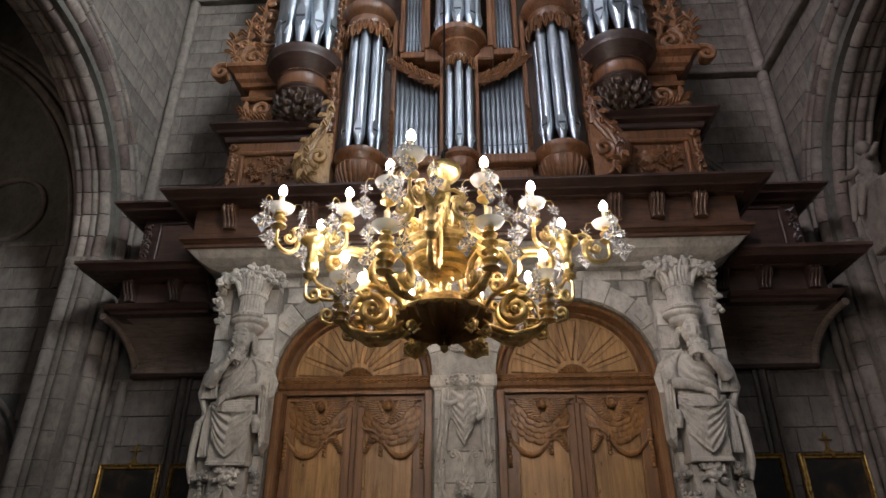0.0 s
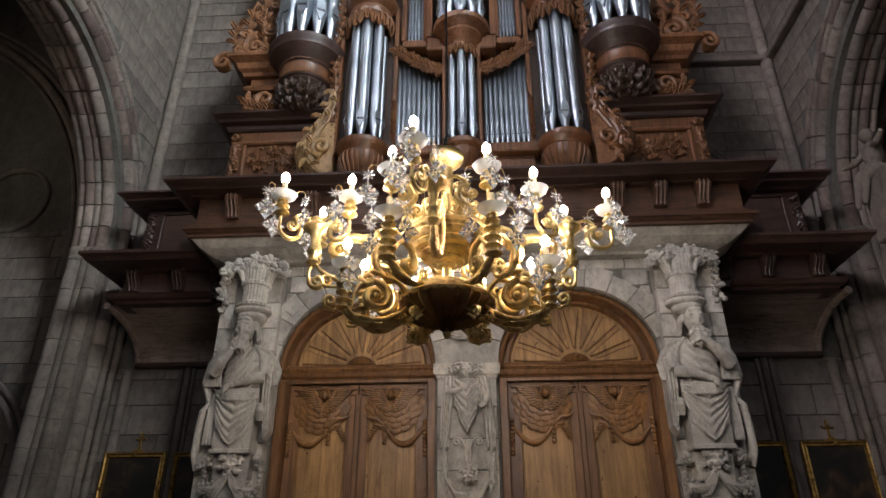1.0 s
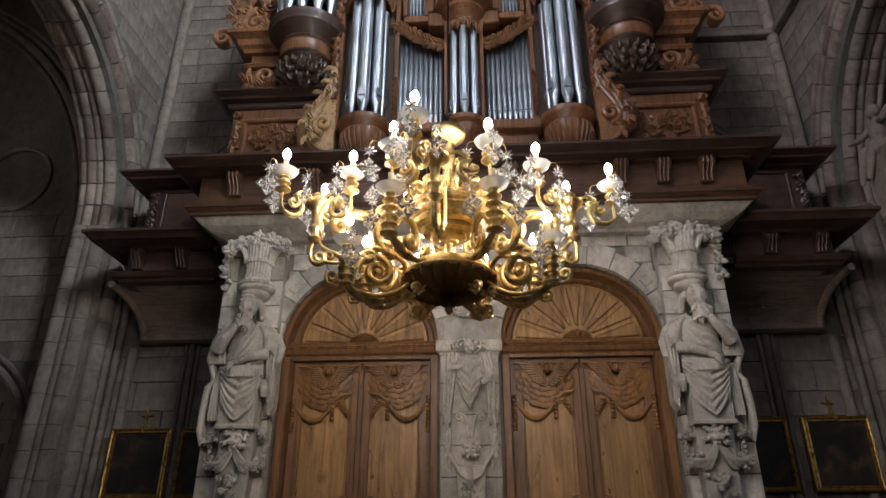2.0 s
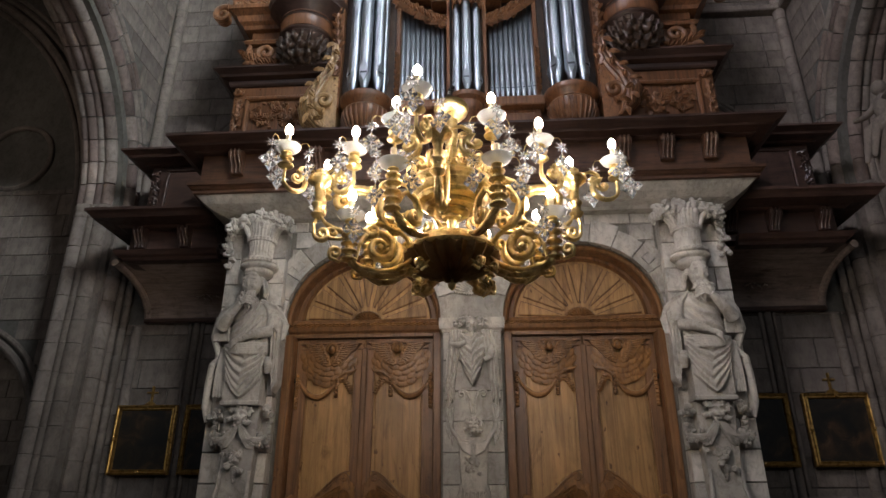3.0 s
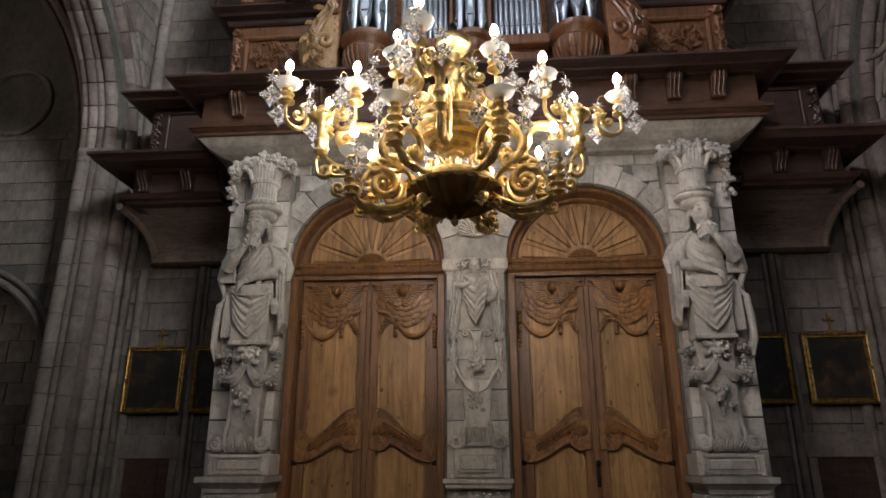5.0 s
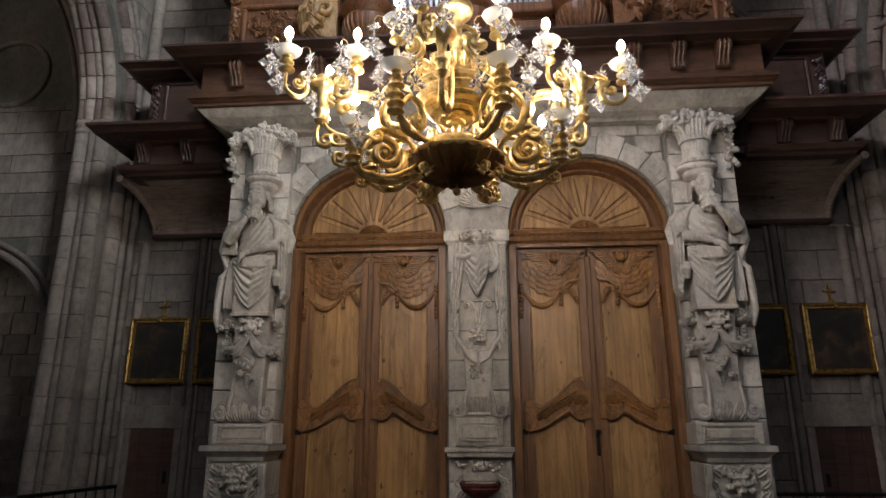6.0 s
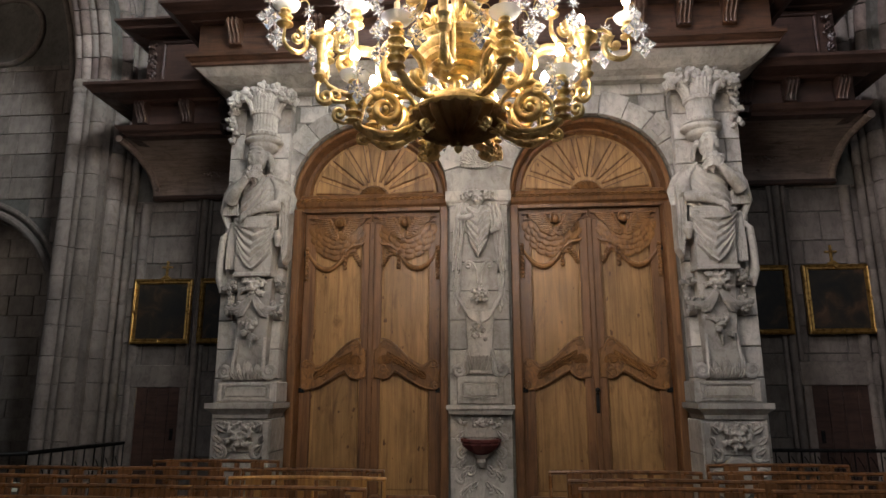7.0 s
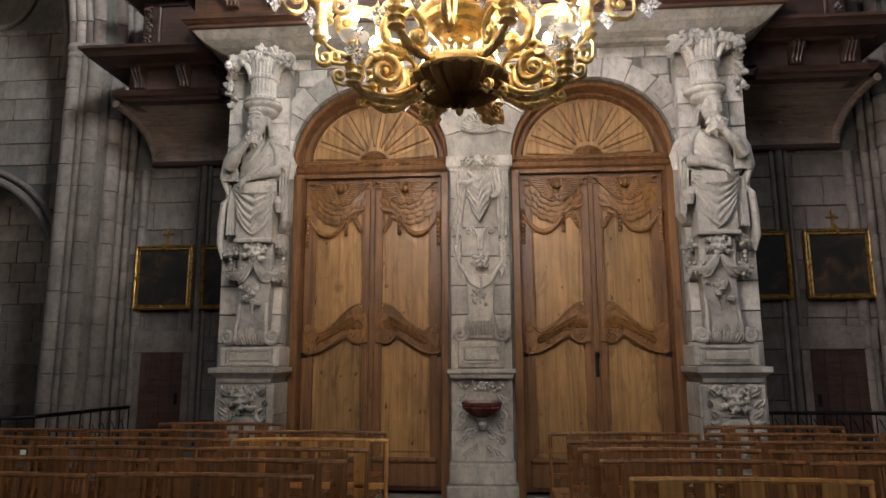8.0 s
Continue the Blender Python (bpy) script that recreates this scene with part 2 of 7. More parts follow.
def sweep(bm, path, prof, closed=False):
    """A moulding: prof is (outward, z) points, path is (x, y) points; outward is to the right of the way."""
    n = len(path)
    P = [Vector((p[0], p[1])) for p in path]
    rings = []
    for i in range(n):
        a = P[i] - P[i - 1] if (i or closed) else P[1] - P[0]
        b = P[(i + 1) % n] - P[i] if (i < n - 1 or closed) else a
        a, b = a.normalized(), b.normalized()
        na, nb = Vector((a.y, -a.x)), Vector((b.y, -b.x))
        mit = (na + nb) / max(0.2, 1 + na.dot(nb))
        rings.append([bm.verts.new((P[i].x + mit.x * o, P[i].y + mit.y * o, z)) for o, z in prof])
    for i in range(n if closed else n - 1):
        p, q = rings[i], rings[(i + 1) % n]
        for k in range(len(prof) - 1):
            bm.faces.new((p[k], q[k], q[k + 1], p[k + 1]))
    if not closed:
        for r in (rings[0], rings[-1]):
            if len(r) > 2:
                bm.faces.new(r)
    return bm


def slab(bm, outline, y0, y1, bevel=0.0):
    """A board: outline of (x, z) points, from y0 (its face) back to y1."""
    front = [bm.verts.new((x, y0, z)) for x, z in outline]
    back = [bm.verts.new((x, y1, z)) for x, z in outline]
    bm.faces.new(front)
    bm.faces.new(back[::-1])
    n = len(outline)
    edge = []
    for i in range(n):
        j = (i + 1) % n
        f = bm.faces.new((front[i], back[i], back[j], front[j]))
        edge.append(bm.edges.get((front[i], front[j])))
    if bevel:
        bmesh.ops.bevel(bm, geom=[e for e in edge if e], offset=bevel, segments=1, affect="EDGES")
    return bm


def spiral(c, r0, r1, a0, turns, n=28, y=0.0):
    """Points of a scroll in the upright plane: c = (x, z)."""
    out = []
    for i in range(n):
        k = i / (n - 1)
        a = radians(a0 + 360 * turns * k)
        r = r0 + (r1 - r0) * k ** 0.8
        out.append((c[0] + r * math.cos(a), y, c[1] + r * math.sin(a)))
    return out


def leaf(bm, root, tip, width, lift=0.02, curl=0.03):
    """A carved acanthus leaf from root to tip, facing the front."""
    root, tip = Vector(root), Vector(tip)
    d = tip - root
    side = Vector((-d.z, 0, d.x)).normalized() if abs(d.x) + abs(d.z) > 1e-5 else Vector((1, 0, 0))
    rows = []
    n = 6
    for i in range(n + 1):
        k = i / n
        w = width * (math.sin(math.pi * min(1, k * 0.93 + 0.07)) ** 0.7) * (1.0 + 0.22 * (i % 2))
        mid = root + d * k + Vector((0, -lift * math.sin(math.pi * k) - curl * k * k, 0))
        rows.append([bm.verts.new(mid + side * w * s + Vector((0, (0.45 * w if abs(s) < 0.1 else (-0.25 * w if abs(s) < 0.6 else 0.35 * w)), 0))) for s in (-1, -0.5, 0, 0.5, 1)])
    for a, b in zip(rows, rows[1:]):
        for k in range(4):
            bm.faces.new((a[k], a[k + 1], b[k + 1], b[k]))
    return bm


def merged(ob, voxel, smooth=4):
    """Grow overlapping forms together into one carved surface."""
    r = ob.modifiers.new("grow", "REMESH")
    r.mode, r.voxel_size, r.use_smooth_shade = "VOXEL", voxel, True
    s = ob.modifiers.new("soften", "SMOOTH")
    s.factor, s.iterations = 0.5, smooth
    return ob

# ---------------------------------------------------------------- the shell of the nave
NX, BACK, TOP = 5.2, 9.2, 15.0


def wall(name, label, *dims, material=STONE_MORTAR):
    return tagged(part(name, one_box(*dims), material), label, "wall", "", "structure")


floor = tagged(part("floor", one_box(-10.5, 10.5, -14.4, 10.6, -0.2, 0.0), STONE_FLOOR), "worn grey stone floor of the nave", "floor", "", "structure")
wall_west = wall("wall_west", "grey ashlar end wall of the nave behind the organ", -NX - 0.4, NX + 0.4, BACK, BACK + 0.6, 0, TOP)
wall("wall_choir", "plain stone wall at the choir end of the nave", -10.5, 10.5, -14.4, -14.0, 0, TOP, material=STONE_WALL)
bm = bmesh.new()
for i in range(16):
    a0, a1 = math.pi * i / 16, math.pi * (i + 1) / 16
    q = [(NX * math.cos(a0), TOP - 1.5 + 3.2 * math.sin(a0)), (NX * math.cos(a1), TOP - 1.5 + 3.2 * math.sin(a1))]
    slab(bm, [q[0], q[1], (q[1][0] * 1.06, q[1][1] + 0.3), (q[0][0] * 1.06, q[0][1] + 0.3)], -14.2, BACK + 0.4)
tagged(part("ceiling", welded(bm), STONE_WALL), "grey stone barrel vault over the nave", "ceiling", "", "structure")


AC, AR, AZ = 6.1, 2.55, 5.9      # arcade arch: centre along the nave, radius, springing


def arcade_wall(name, s):
    """Side wall of the nave with a round moulded arch next to the end wall and a second one behind it."""
    bm = bmesh.new()
    x0, x1 = s * NX, s * (NX + 0.62)
    holes = ((AC - AR, AC + AR), (AC - AR - 8.2, AC + AR - 8.2))
    ys = [-14.0, 9.2]
    for a, b in holes:
        ys += [(a + b) / 2 + AR * math.cos(math.pi * i / 36) for i in range(37)]
    ys = sorted(set(round(y, 5) for y in ys))

    def under(y):
        for a, b in holes:
            if a <= y <= b:
                return AZ + math.sqrt(max(0, AR * AR - (y - (a + b) / 2) ** 2))
        return 0.0
    for a, b in zip(ys, ys[1:]):
        za, zb = (under(a), under(b)) if under((a + b) / 2) else (0.0, 0.0)
        p = [(a, za), (b, zb), (b, TOP), (a, TOP)]
        f = [bm.verts.new((x0, y, z)) for y, z in p]
        g = [bm.verts.new((x1, y, z)) for y, z in p]
        bm.faces.new(f)
        bm.faces.new(g[::-1])
        for i in range(4):
            j = (i + 1) % 4
            bm.faces.new((f[i], g[i], g[j], f[j]))
    w = tagged(part(name, welded(bm), STONE_MORTAR), "grey stone arcade wall with a round moulded arch", "wall", "", "structure")
    # arch orders cut into voussoirs: rolls and hollows that step back from the wall face
    count = 23
    for off, xo, r in ((0.60, 0.0, 0.045), (0.51, 0.02, 0.04), (0.42, -0.01, 0.05), (0.33, 0.01, 0.045), (0.275, 0.03, 0.05), (0.20, 0.0, 0.10), (0.135, 0.05, 0.05), (0.07, 0.06, 0.06), (-0.02, 0.17, 0.09), (-0.03, 0.31, 0.06), (-0.02, 0.43, 0.09), (-0.01, 0.56, 0.07)):
        for k in range(count):
            a0, a1 = math.pi * k / count + 0.0035, math.pi * (k + 1) / count - 0.0035
            pts = [(s * (NX + xo), AC + (AR + off) * math.cos(a0 + (a1 - a0) * i / 4), AZ + (AR + off) * math.sin(a0 + (a1 - a0) * i / 4)) for i in range(5)]
            part("arch_stone", tube(bmesh.new(), pts, [r * 0.93, r, r, r, r * 0.93], 10), STONE_ARCH, w, smooth=True)
    return w


wall_north = arcade_wall("wall_north", -1)
wall_south = arcade_wall("wall_south", 1)
for s, tag in ((-1, "wall_aisle_north"), (1, "wall_aisle_south")):
    wall(tag, "plain outer wall of the side aisle", s * 10.2, s * 10.5, -14.0, 10.4, 0, 13.0, material=STONE_WALL)
    tagged(part("ceiling_aisle", one_box(s * (NX + 0.9), s * 10.3, -14.0, 10.4, 12.9, 13.1), STONE_WALL), "dark vault of the side aisle", "ceiling", "", "structure")


def aisle_end(s):
    """End wall of the aisle with a low pointed opening into a dark chapel."""
    bm = bmesh.new()
    xa, xb, c, h, sp = NX + 0.3, 10.3, 8.1, 1.4, 2.75
    xs = sorted(set([xa, xb] + [c - h + 2 * h * i / 20 for i in range(21)]))

    def under(x):
        if c - h <= x <= c + h:
            R = h * 1.15
            d = abs(x - c) + R - h
            return sp + math.sqrt(max(0, R * R - d * d))
        return 0
    for a, b in zip(xs, xs[1:]):
        za, zb = (under(a), under(b)) if under((a + b) / 2) else (0, 0)
        slab(bm, [(s * a, za), (s * b, zb), (s * b, 13), (s * a, 13)], 9.9, 10.4)
    w = tagged(part("wall_aisle_end", welded(bm), STONE_MORTAR), "coursed stone end wall of the aisle with a low arch", "wall", "", "structure")
    R = h * 1.15
    a1 = math.acos((R - h) / R)
    for off, r, y in ((0.06, 0.06, 9.86), (0.2, 0.045, 9.88), (-0.02, 0.05, 10.02)):
        pts = [(s * (c - (R - h) + (R + off) * math.cos(a1 * i / 20)), y, sp + (R + off) * math.sin(a1 * i / 20)) for i in range(21)]
        pts += [(s * (2 * c) - p[0], p[1], p[2]) for p in pts[-2::-1]]
        part("arch_moulding", tube(bmesh.new(), pts, r, 8), STONE_WALL, w, smooth=True)
    for off, r, y in ((0.0, 0.09, 9.84), (0.17, 0.05, 9.87), (-0.16, 0.05, 9.87), (0.30, 0.04, 9.88)):
        pts = [(s * (12.4 - (5.8 + off) * math.cos(radians(q))), y, 6.2 + (5.8 + off) * math.sin(radians(q))) for q in range(-2, 70, 4)]
        part("vault_rib", tube(bmesh.new(), pts, r, 8), STONE_WALL, w, smooth=True)
    part("roundel", tube(bmesh.new(), [(s * (8.05 + 0.62 * math.cos(q * 0.2618)), 9.88, 7.55 + 0.62 * math.sin(q * 0.2618)) for q in range(25)], 0.05, 8), STONE_WALL, w, smooth=True)
    part("chapel_back", one_box(s * (c - 1.8), s * (c + 1.8), 11.6, 11.8, 0, 5), STONE_WALL, w)
    part("chapel_side", one_box(s * (c - 1.9), s * (c - 1.7), 10.4, 11.8, 0, 5), STONE_WALL, w)
    part("chapel_side", one_box(s * (c + 1.7), s * (c + 1.9), 10.4, 11.8, 0, 5), STONE_WALL, w)
    part("chapel_roof", one_box(s * (c - 1.9), s * (c + 1.9), 10.4, 11.8, 5, 5.1), STONE_WALL, w)
    return w


aisle_ends = [aisle_end(-1), aisle_end(1)]


def pier(s):
    """Clustered shafts where the arcade meets the end wall."""
    p = thing("clustered_pier", "grey stone pier of clustered round shafts in courses", "pier", "clustered piers")
    for x, y, r, top in ((5.68, 8.62, 0.11, 5.7), (5.53, 8.62, 0.07, 5.7), (5.40, 8.66, 0.12, 5.7), (5.28, 8.72, 0.085, 5.7), (5.18, 8.82, 0.12, 5.7), (5.11, 8.97, 0.07, 5.7), (5.02, 9.06, 0.05, 5.7), (5.10, 9.14, 0.09, 14.5), (4.86, 9.18, 0.07, 4.2)):
        z, k = 0.0, 0
        bm = bmesh.new()
        prof = [(r * 1.5, 0.0), (r * 1.5, 0.35), (r * 1.15, 0.42), (r * 1.25, 0.48), (r, 0.55)]
        z = 0.55
        while z < top - 0.3:
            h = 0.36 + 0.05 * math.sin(z * 5 + x * 3)
            prof += [(r, z + 0.01), (r, z + h - 0.012), (r * 0.90, z + h - 0.006), (r * 0.90, z + h + 0.004)]
            z += h
        prof += [(r, z), (r, top)]
        part("shaft", lathe(bm, prof, 14, (s * x, y)), STONE_WALL, p, smooth=True)
        if 5 < top < 6:
            part("capital", lathe(bmesh.new(), [(r, top - 0.02), (r * 1.15, top + 0.0), (r * 1.15, top + 0.03), (r, top + 0.05), (r, top + 0.08), (r * 1.2, top + 0.12), (r * 1.22, top + 0.16), (r, top + 0.2)], 14, (s * x, y)), STONE_WALL, p, smooth=True)
    part("core", one_box(s * 5.10, s * 5.5, 8.84, 9.2, 0, 5.9), STONE_WALL, p)
    part("core", one_box(s * 5.185, s * 5.835, 8.63, 8.835, 0, 5.9), STONE_WALL, p)
    return p


for s in (-1, 1):
    pier(s)


def shafts_on_end_wall(s):
    t = thing("wall_shaft", "slender stone wall shafts between the framed paintings", "shaft", "wall shafts")
    for x, r in ((3.97, 0.05), (4.06, 0.028), (3.88, 0.028)):
        part("shaft", lathe(bmesh.new(), [(r * 1.6, 0), (r * 1.6, 0.3), (r, 0.36), (r, 4.3)], 10, (s * x, 9.16)), STONE_WALL, t, smooth=True)


for s in (-1, 1):
    shafts_on_end_wall(s)

# raking stone moulding on the end wall beside the organ
for s in (-1, 1):
    g = thing("raking_moulding", "sloping stone gable moulding on the end wall", "moulding", "gable mouldings")
    for off, r in ((0, 0.05), (0.13, 0.03), (-0.12, 0.035)):
        part("moulding", tube(bmesh.new(), [(s * 3.2, 9.1, 8.25 + off), (s * 4.75, 9.1, 6.55 + off)], r, 8), STONE_WALL, g, smooth=True)
    zs = 11.6 if s < 0 else 9.35
    part("string_course", one_box(s * 3.0, s * 5.2, 9.05, 9.2, zs, zs + 0.11, 0.02), STONE_WALL, wall_west)
    part("string_course", one_box(s * 5.06, s * 5.2, 2.0, 9.049, zs, zs + 0.11, 0.02), STONE_WALL, wall_north if s < 0 else wall_south)

# ---------------------------------------------------------------- the stone portal
RC, RZ, RR = 1.29, 3.80, 0.93     # door arch: centre, springing, radius


def portal_wall():
    bm = bmesh.new()
    xs = [-3.0, 3.0]
    for s in (-1, 1):
        xs += [s * RC + RR * math.cos(math.pi * i / 28) for i in range(29)]
    xs = sorted(set(round(x, 5) for x in xs))

    def under(x):
        d = abs(abs(x) - RC)
        return RZ + math.sqrt(max(0, RR * RR - d * d)) if d <= RR + 1e-6 else 0.0
    for a, b in zip(xs, xs[1:]):
        inside = abs(abs((a + b) / 2) - RC) < RR
        za, zb = (under(a), under(b)) if inside else (0.0, 0.0)
        slab(bm, [(a, za), (b, zb), (b, 5.13), (a, 5.13)], 7.72, 9.2)
    return tagged(part("portal_wall", welded(bm), STONE_PALE_JOINT), "pale limestone double portal with two round arches", "portal", "", "structure")


portal = portal_wall()

# ---------------------------------------------------------------- doors


def wavy(x0, x1, za, zb, n=14):
    """The swept edge of a door panel, from za at the hinge side to zb at the meeting side."""
    out = []
    for i in range(n + 1):
        k = i / n
        e = k * k * (3 - 2 * k)
        out.append((x0 + (x1 - x0) * k, za + (zb - za) * e - 0.05 * math.sin(math.pi * k) * (1 - k)))
    return out


def panel(bm, outline, y, raise_=0.012, border=0.045):
    """A fielded panel: frame bead round it and a raised field."""
    c = Vector((sum(p[0] for p in outline) / len(outline), sum(p[1] for p in outline) / len(outline)))
    inner = [tuple(c + (Vector(p) - c) * (1 - border / max(0.05, (Vector(p) - c).length))) for p in outline]
    slab(bm, inner, y - raise_, y + 0.02, 0.008)
    return bm


def door_leaf(door, hx, mx):
    """One leaf: hx is its hinge edge, mx its meeting edge."""
    d = 1 if mx > hx else -1
    leaf_ob = part("leaf", one_box(hx, mx, 8.03, 8.10, 0.06, 3.66), OAK_DOOR, door)
    st = 0.13
    a, b = hx + d * st, mx - d * st * 0.85
    a0x, b0x = a, b
    # stiles and rails
    part("stile", one_box(hx, a, 7.985, 8.03, 0.06, 3.66, 0.006), OAK_FRAME, leaf_ob)
    part("stile", one_box(b, mx - d * 0.004, 7.985, 8.03, 0.06, 3.66, 0.006), OAK_FRAME, leaf_ob)
    part("bottom_rail", one_box(a, b, 7.985, 8.03, 0.06, 0.18, 0.006), OAK_FRAME, leaf_ob)
    part("plinth_board", one_box(hx + d * 0.06, mx - d * 0.03, 7.945, 7.985, 0.10, 0.36, 0.012), OAK_FRAME, leaf_ob)
    part("plinth_moulding", one_box(hx + d * 0.05, mx - d * 0.02, 7.925, 7.985, 0.36, 0.42, 0.018), OAK_FRAME, leaf_ob)
    part("top_rail", one_box(a, b, 7.985, 8.03, 3.50, 3.66, 0.006), OAK_FRAME, leaf_ob)
    up = wavy(a, b, 1.80, 2.15)
    lo = wavy(a, b, 1.60, 1.84)
    u = abs(mx - hx) / 0.82
    ru = [(hx + d * x * u, z) for x, z in ((0.02, 1.80), (0.03, 1.875), (0.07, 1.905), (0.12, 1.90), (0.155, 1.855), (0.19, 1.825), (0.24, 1.832), (0.31, 1.87), (0.39, 1.94), (0.47, 2.02), (0.55, 2.095), (0.61, 2.135), (0.66, 2.14), (0.70, 2.10), (0.72, 2.03), (0.775, 2.0))]
    rl = [(hx + d * x * u, z) for x, z in ((0.02, 1.62), (0.035, 1.565), (0.08, 1.545), (0.15, 1.555), (0.24, 1.585), (0.34, 1.645), (0.44, 1.715), (0.53, 1.765), (0.565, 1.715), (0.61, 1.68), (0.66, 1.672), (0.775, 1.69))]
    rail = part("middle_rail", slab(bmesh.new(), ru + rl[::-1], 7.962, 8.03, 0.014), OAK_CARVED, leaf_ob, "swept rail with carved scrolls")
    for line, shift, r in ((ru, -0.020, 0.013), (ru, -0.062, 0.008), (rl, 0.016, 0.011)):
        part("bead", tube(bmesh.new(), [(x, 7.958, z + shift) for x, z in line[1:-1]], r, 6), OAK_CARVED, rail, smooth=True)
    part("upper_panel", panel(bmesh.new(), up + [(b, 3.5), (a, 3.5)], 8.03), OAK_DOOR, leaf_ob)
    part("lower_panel", panel(bmesh.new(), [(a, 0.42), (b, 0.42)] + lo[::-1], 8.03), OAK_DOOR, leaf_ob)
    for pts in ([(a, 3.5), *up, (b, 3.5)], [(a, 0.44), *lo, (b, 0.44)]):
        part("bead", tube(bmesh.new(), [(x, 7.99, z) for x, z in pts], 0.011, 6), OAK_FRAME, leaf_ob, smooth=True)
    # scrolls and shell on the swept rail
    bm = bmesh.new()
    at = [(hx + d * x * u, z) for x, z in ((0.085, 1.845), (0.645, 2.075), (0.06, 1.60), (0.64, 1.74), (0.52, 1.86), (0.30, 1.70))]
    for (cx, cz), r, t in zip(at, (0.05, 0.045, 0.04, 0.05, 0.05, 0.035), (1.5, -1.5, -1.3, 1.3, -1.2, 1.2)):
        tube(bm, spiral((cx, cz), r, 0.008, 90, d * t, 24, 7.957), [0.014 - 0.008 * i / 23 for i in range(24)], 6)
    for i in range(9):
        k = i / 8
        x, z = hx + d * (0.16 + 0.38 * k) * u, 1.70 + 0.22 * k
        leaf(bm, (x, 7.965, z), (x + d * 0.085, 7.950, z + 0.075), 0.026, 0.018, 0.01)
        leaf(bm, (x, 7.965, z), (x + d * 0.075, 7.952, z - 0.005), 0.022, 0.018, 0.01)
    sx = hx + d * 0.66 * u
    for i in range(9):
        an = radians(20 * i + 10)
        leaf(bm, (sx, 7.962, 1.86), (sx + 0.085 * math.cos(an), 7.945, 1.86 + 0.10 * math.sin(an)), 0.020, 0.012, 0.01)
    tube(bm, spiral((sx, 1.80), 0.06, 0.01, -90, d * 1.2, 20, 7.957), 0.011, 6)
    part("carved_scrollwork", bm, OAK_CARVED, rail, smooth=True)
    # winged carving over tiers of clouds, with swag, tassels and ribbon under the top rail
    def at_leaf(x, z, y=7.97):
        return (hx + d * x * u, y, z)
    cx = 0.43
    bm = bmesh.new()
    rnd = random.Random(int(abs(hx) * 100) + (7 if d > 0 else 3))
    for tier, (rx, rz, n) in enumerate(((0.30, 0.36, 9), (0.265, 0.30, 8), (0.225, 0.24, 8), (0.18, 0.18, 6), (0.13, 0.12, 5))):
        for i in range(n):
            an = radians(188 + 164 * (i + 0.5 * (tier % 2)) / (n - 0.5))
            x, y, z = at_leaf(cx - 0.035 + rx * math.cos(an), 3.49 + rz * math.sin(an), 7.985 - 0.011 * tier)
            blob(bm, (x, y, z), (0.078, 0.013, 0.056), 2, (0, d * (math.degrees(an) - 270) * -0.7, 0), 0.12)
    for e in (-1, 1):
        outline = [at_leaf(cx + e * x, z) for x, z in ((0.0, 3.34), (0.03, 3.45), (0.075, 3.545), (0.115, 3.585), (0.155, 3.59), (0.19, 3.565), (0.26, 3.59), (0.345, 3.60), (0.30, 3.545), (0.235, 3.485), (0.17, 3.40), (0.10, 3.335), (0.04, 3.31))]
        slab(bm, [(p[0], p[2]) for p in outline], 7.925, 7.97, 0.012)
        for i in range(9):
            k = i / 8
            tube(bm, [at_leaf(cx + e * (0.03 + 0.10 * k), 3.36 + 0.20 * k, 7.922), at_leaf(cx + e * (0.085 + 0.13 * k), 3.365 + 0.205 * k, 7.915), at_leaf(cx + e * (0.10 + 0.235 * k), 3.335 + 0.26 * k, 7.925)], [0.010, 0.014, 0.007], 6)
        for i in range(6):
            k = i / 5
            blob(bm, at_leaf(cx + e * (0.035 + 0.085 * k), 3.39 + 0.175 * k, 7.918), (0.022, 0.014, 0.028), 1, (0, d * e * 35, 0))
    blob(bm, at_leaf(cx, 3.525, 7.925), (0.044, 0.046, 0.054), 2)
    blob(bm, at_leaf(cx, 3.515, 7.880), (0.009, 0.012, 0.014), 1)
    for i in range(13):
        an = radians(-20 + 220 * i / 12)
        blob(bm, at_leaf(cx + 0.055 * math.cos(an), 3.535 + 0.062 * math.sin(an), 7.93), 0.024, 1, None, 0.25)
    part("winged_carving", bm, OAK_CARVED, leaf_ob, "carved wings over clouds", smooth=True)
    bm = bmesh.new()
    n = 22
    sw = [at_leaf(0.05 + 0.44 * i / n, 3.17 - 0.02 * i / n - 0.19 * math.sin(math.pi * i / n) ** 0.8, 7.975) for i in range(n + 1)]
    tube(bm, sw, [0.014 + 0.020 * math.sin(math.pi * i / n) * (1.0 if i % 2 else 0.82) for i in range(n + 1)], 8)
    part("swag", bm, OAK_CARVED, leaf_ob, "carved hanging swag", smooth=True)
    for x, top, count in ((0.035, 3.22, 9), (0.50, 3.17, 5)):
        bm = bmesh.new()
        for i in range(count):
            p = at_leaf(x, top - 0.046 * i, 7.968)
            lathe(bm, [(0.012, p[2] - 0.023), (0.024, p[2] - 0.015), (0.026, p[2] + 0.008), (0.013, p[2] + 0.023)], 10, p[:2])
        part("tassel", bm, OAK_CARVED, leaf_ob, smooth=True)
    bm = bmesh.new()
    for i in range(7):
        a, b = at_leaf(0.56 + 0.016 * i, 3.17 - 0.026 * i), at_leaf(0.635 + 0.012 * i, 3.19 - 0.028 * i)
        tube(bm, [a, ((a[0] + b[0]) / 2, 7.955, (a[2] + b[2]) / 2 - 0.008), b], [0.009, 0.014, 0.008], 6)
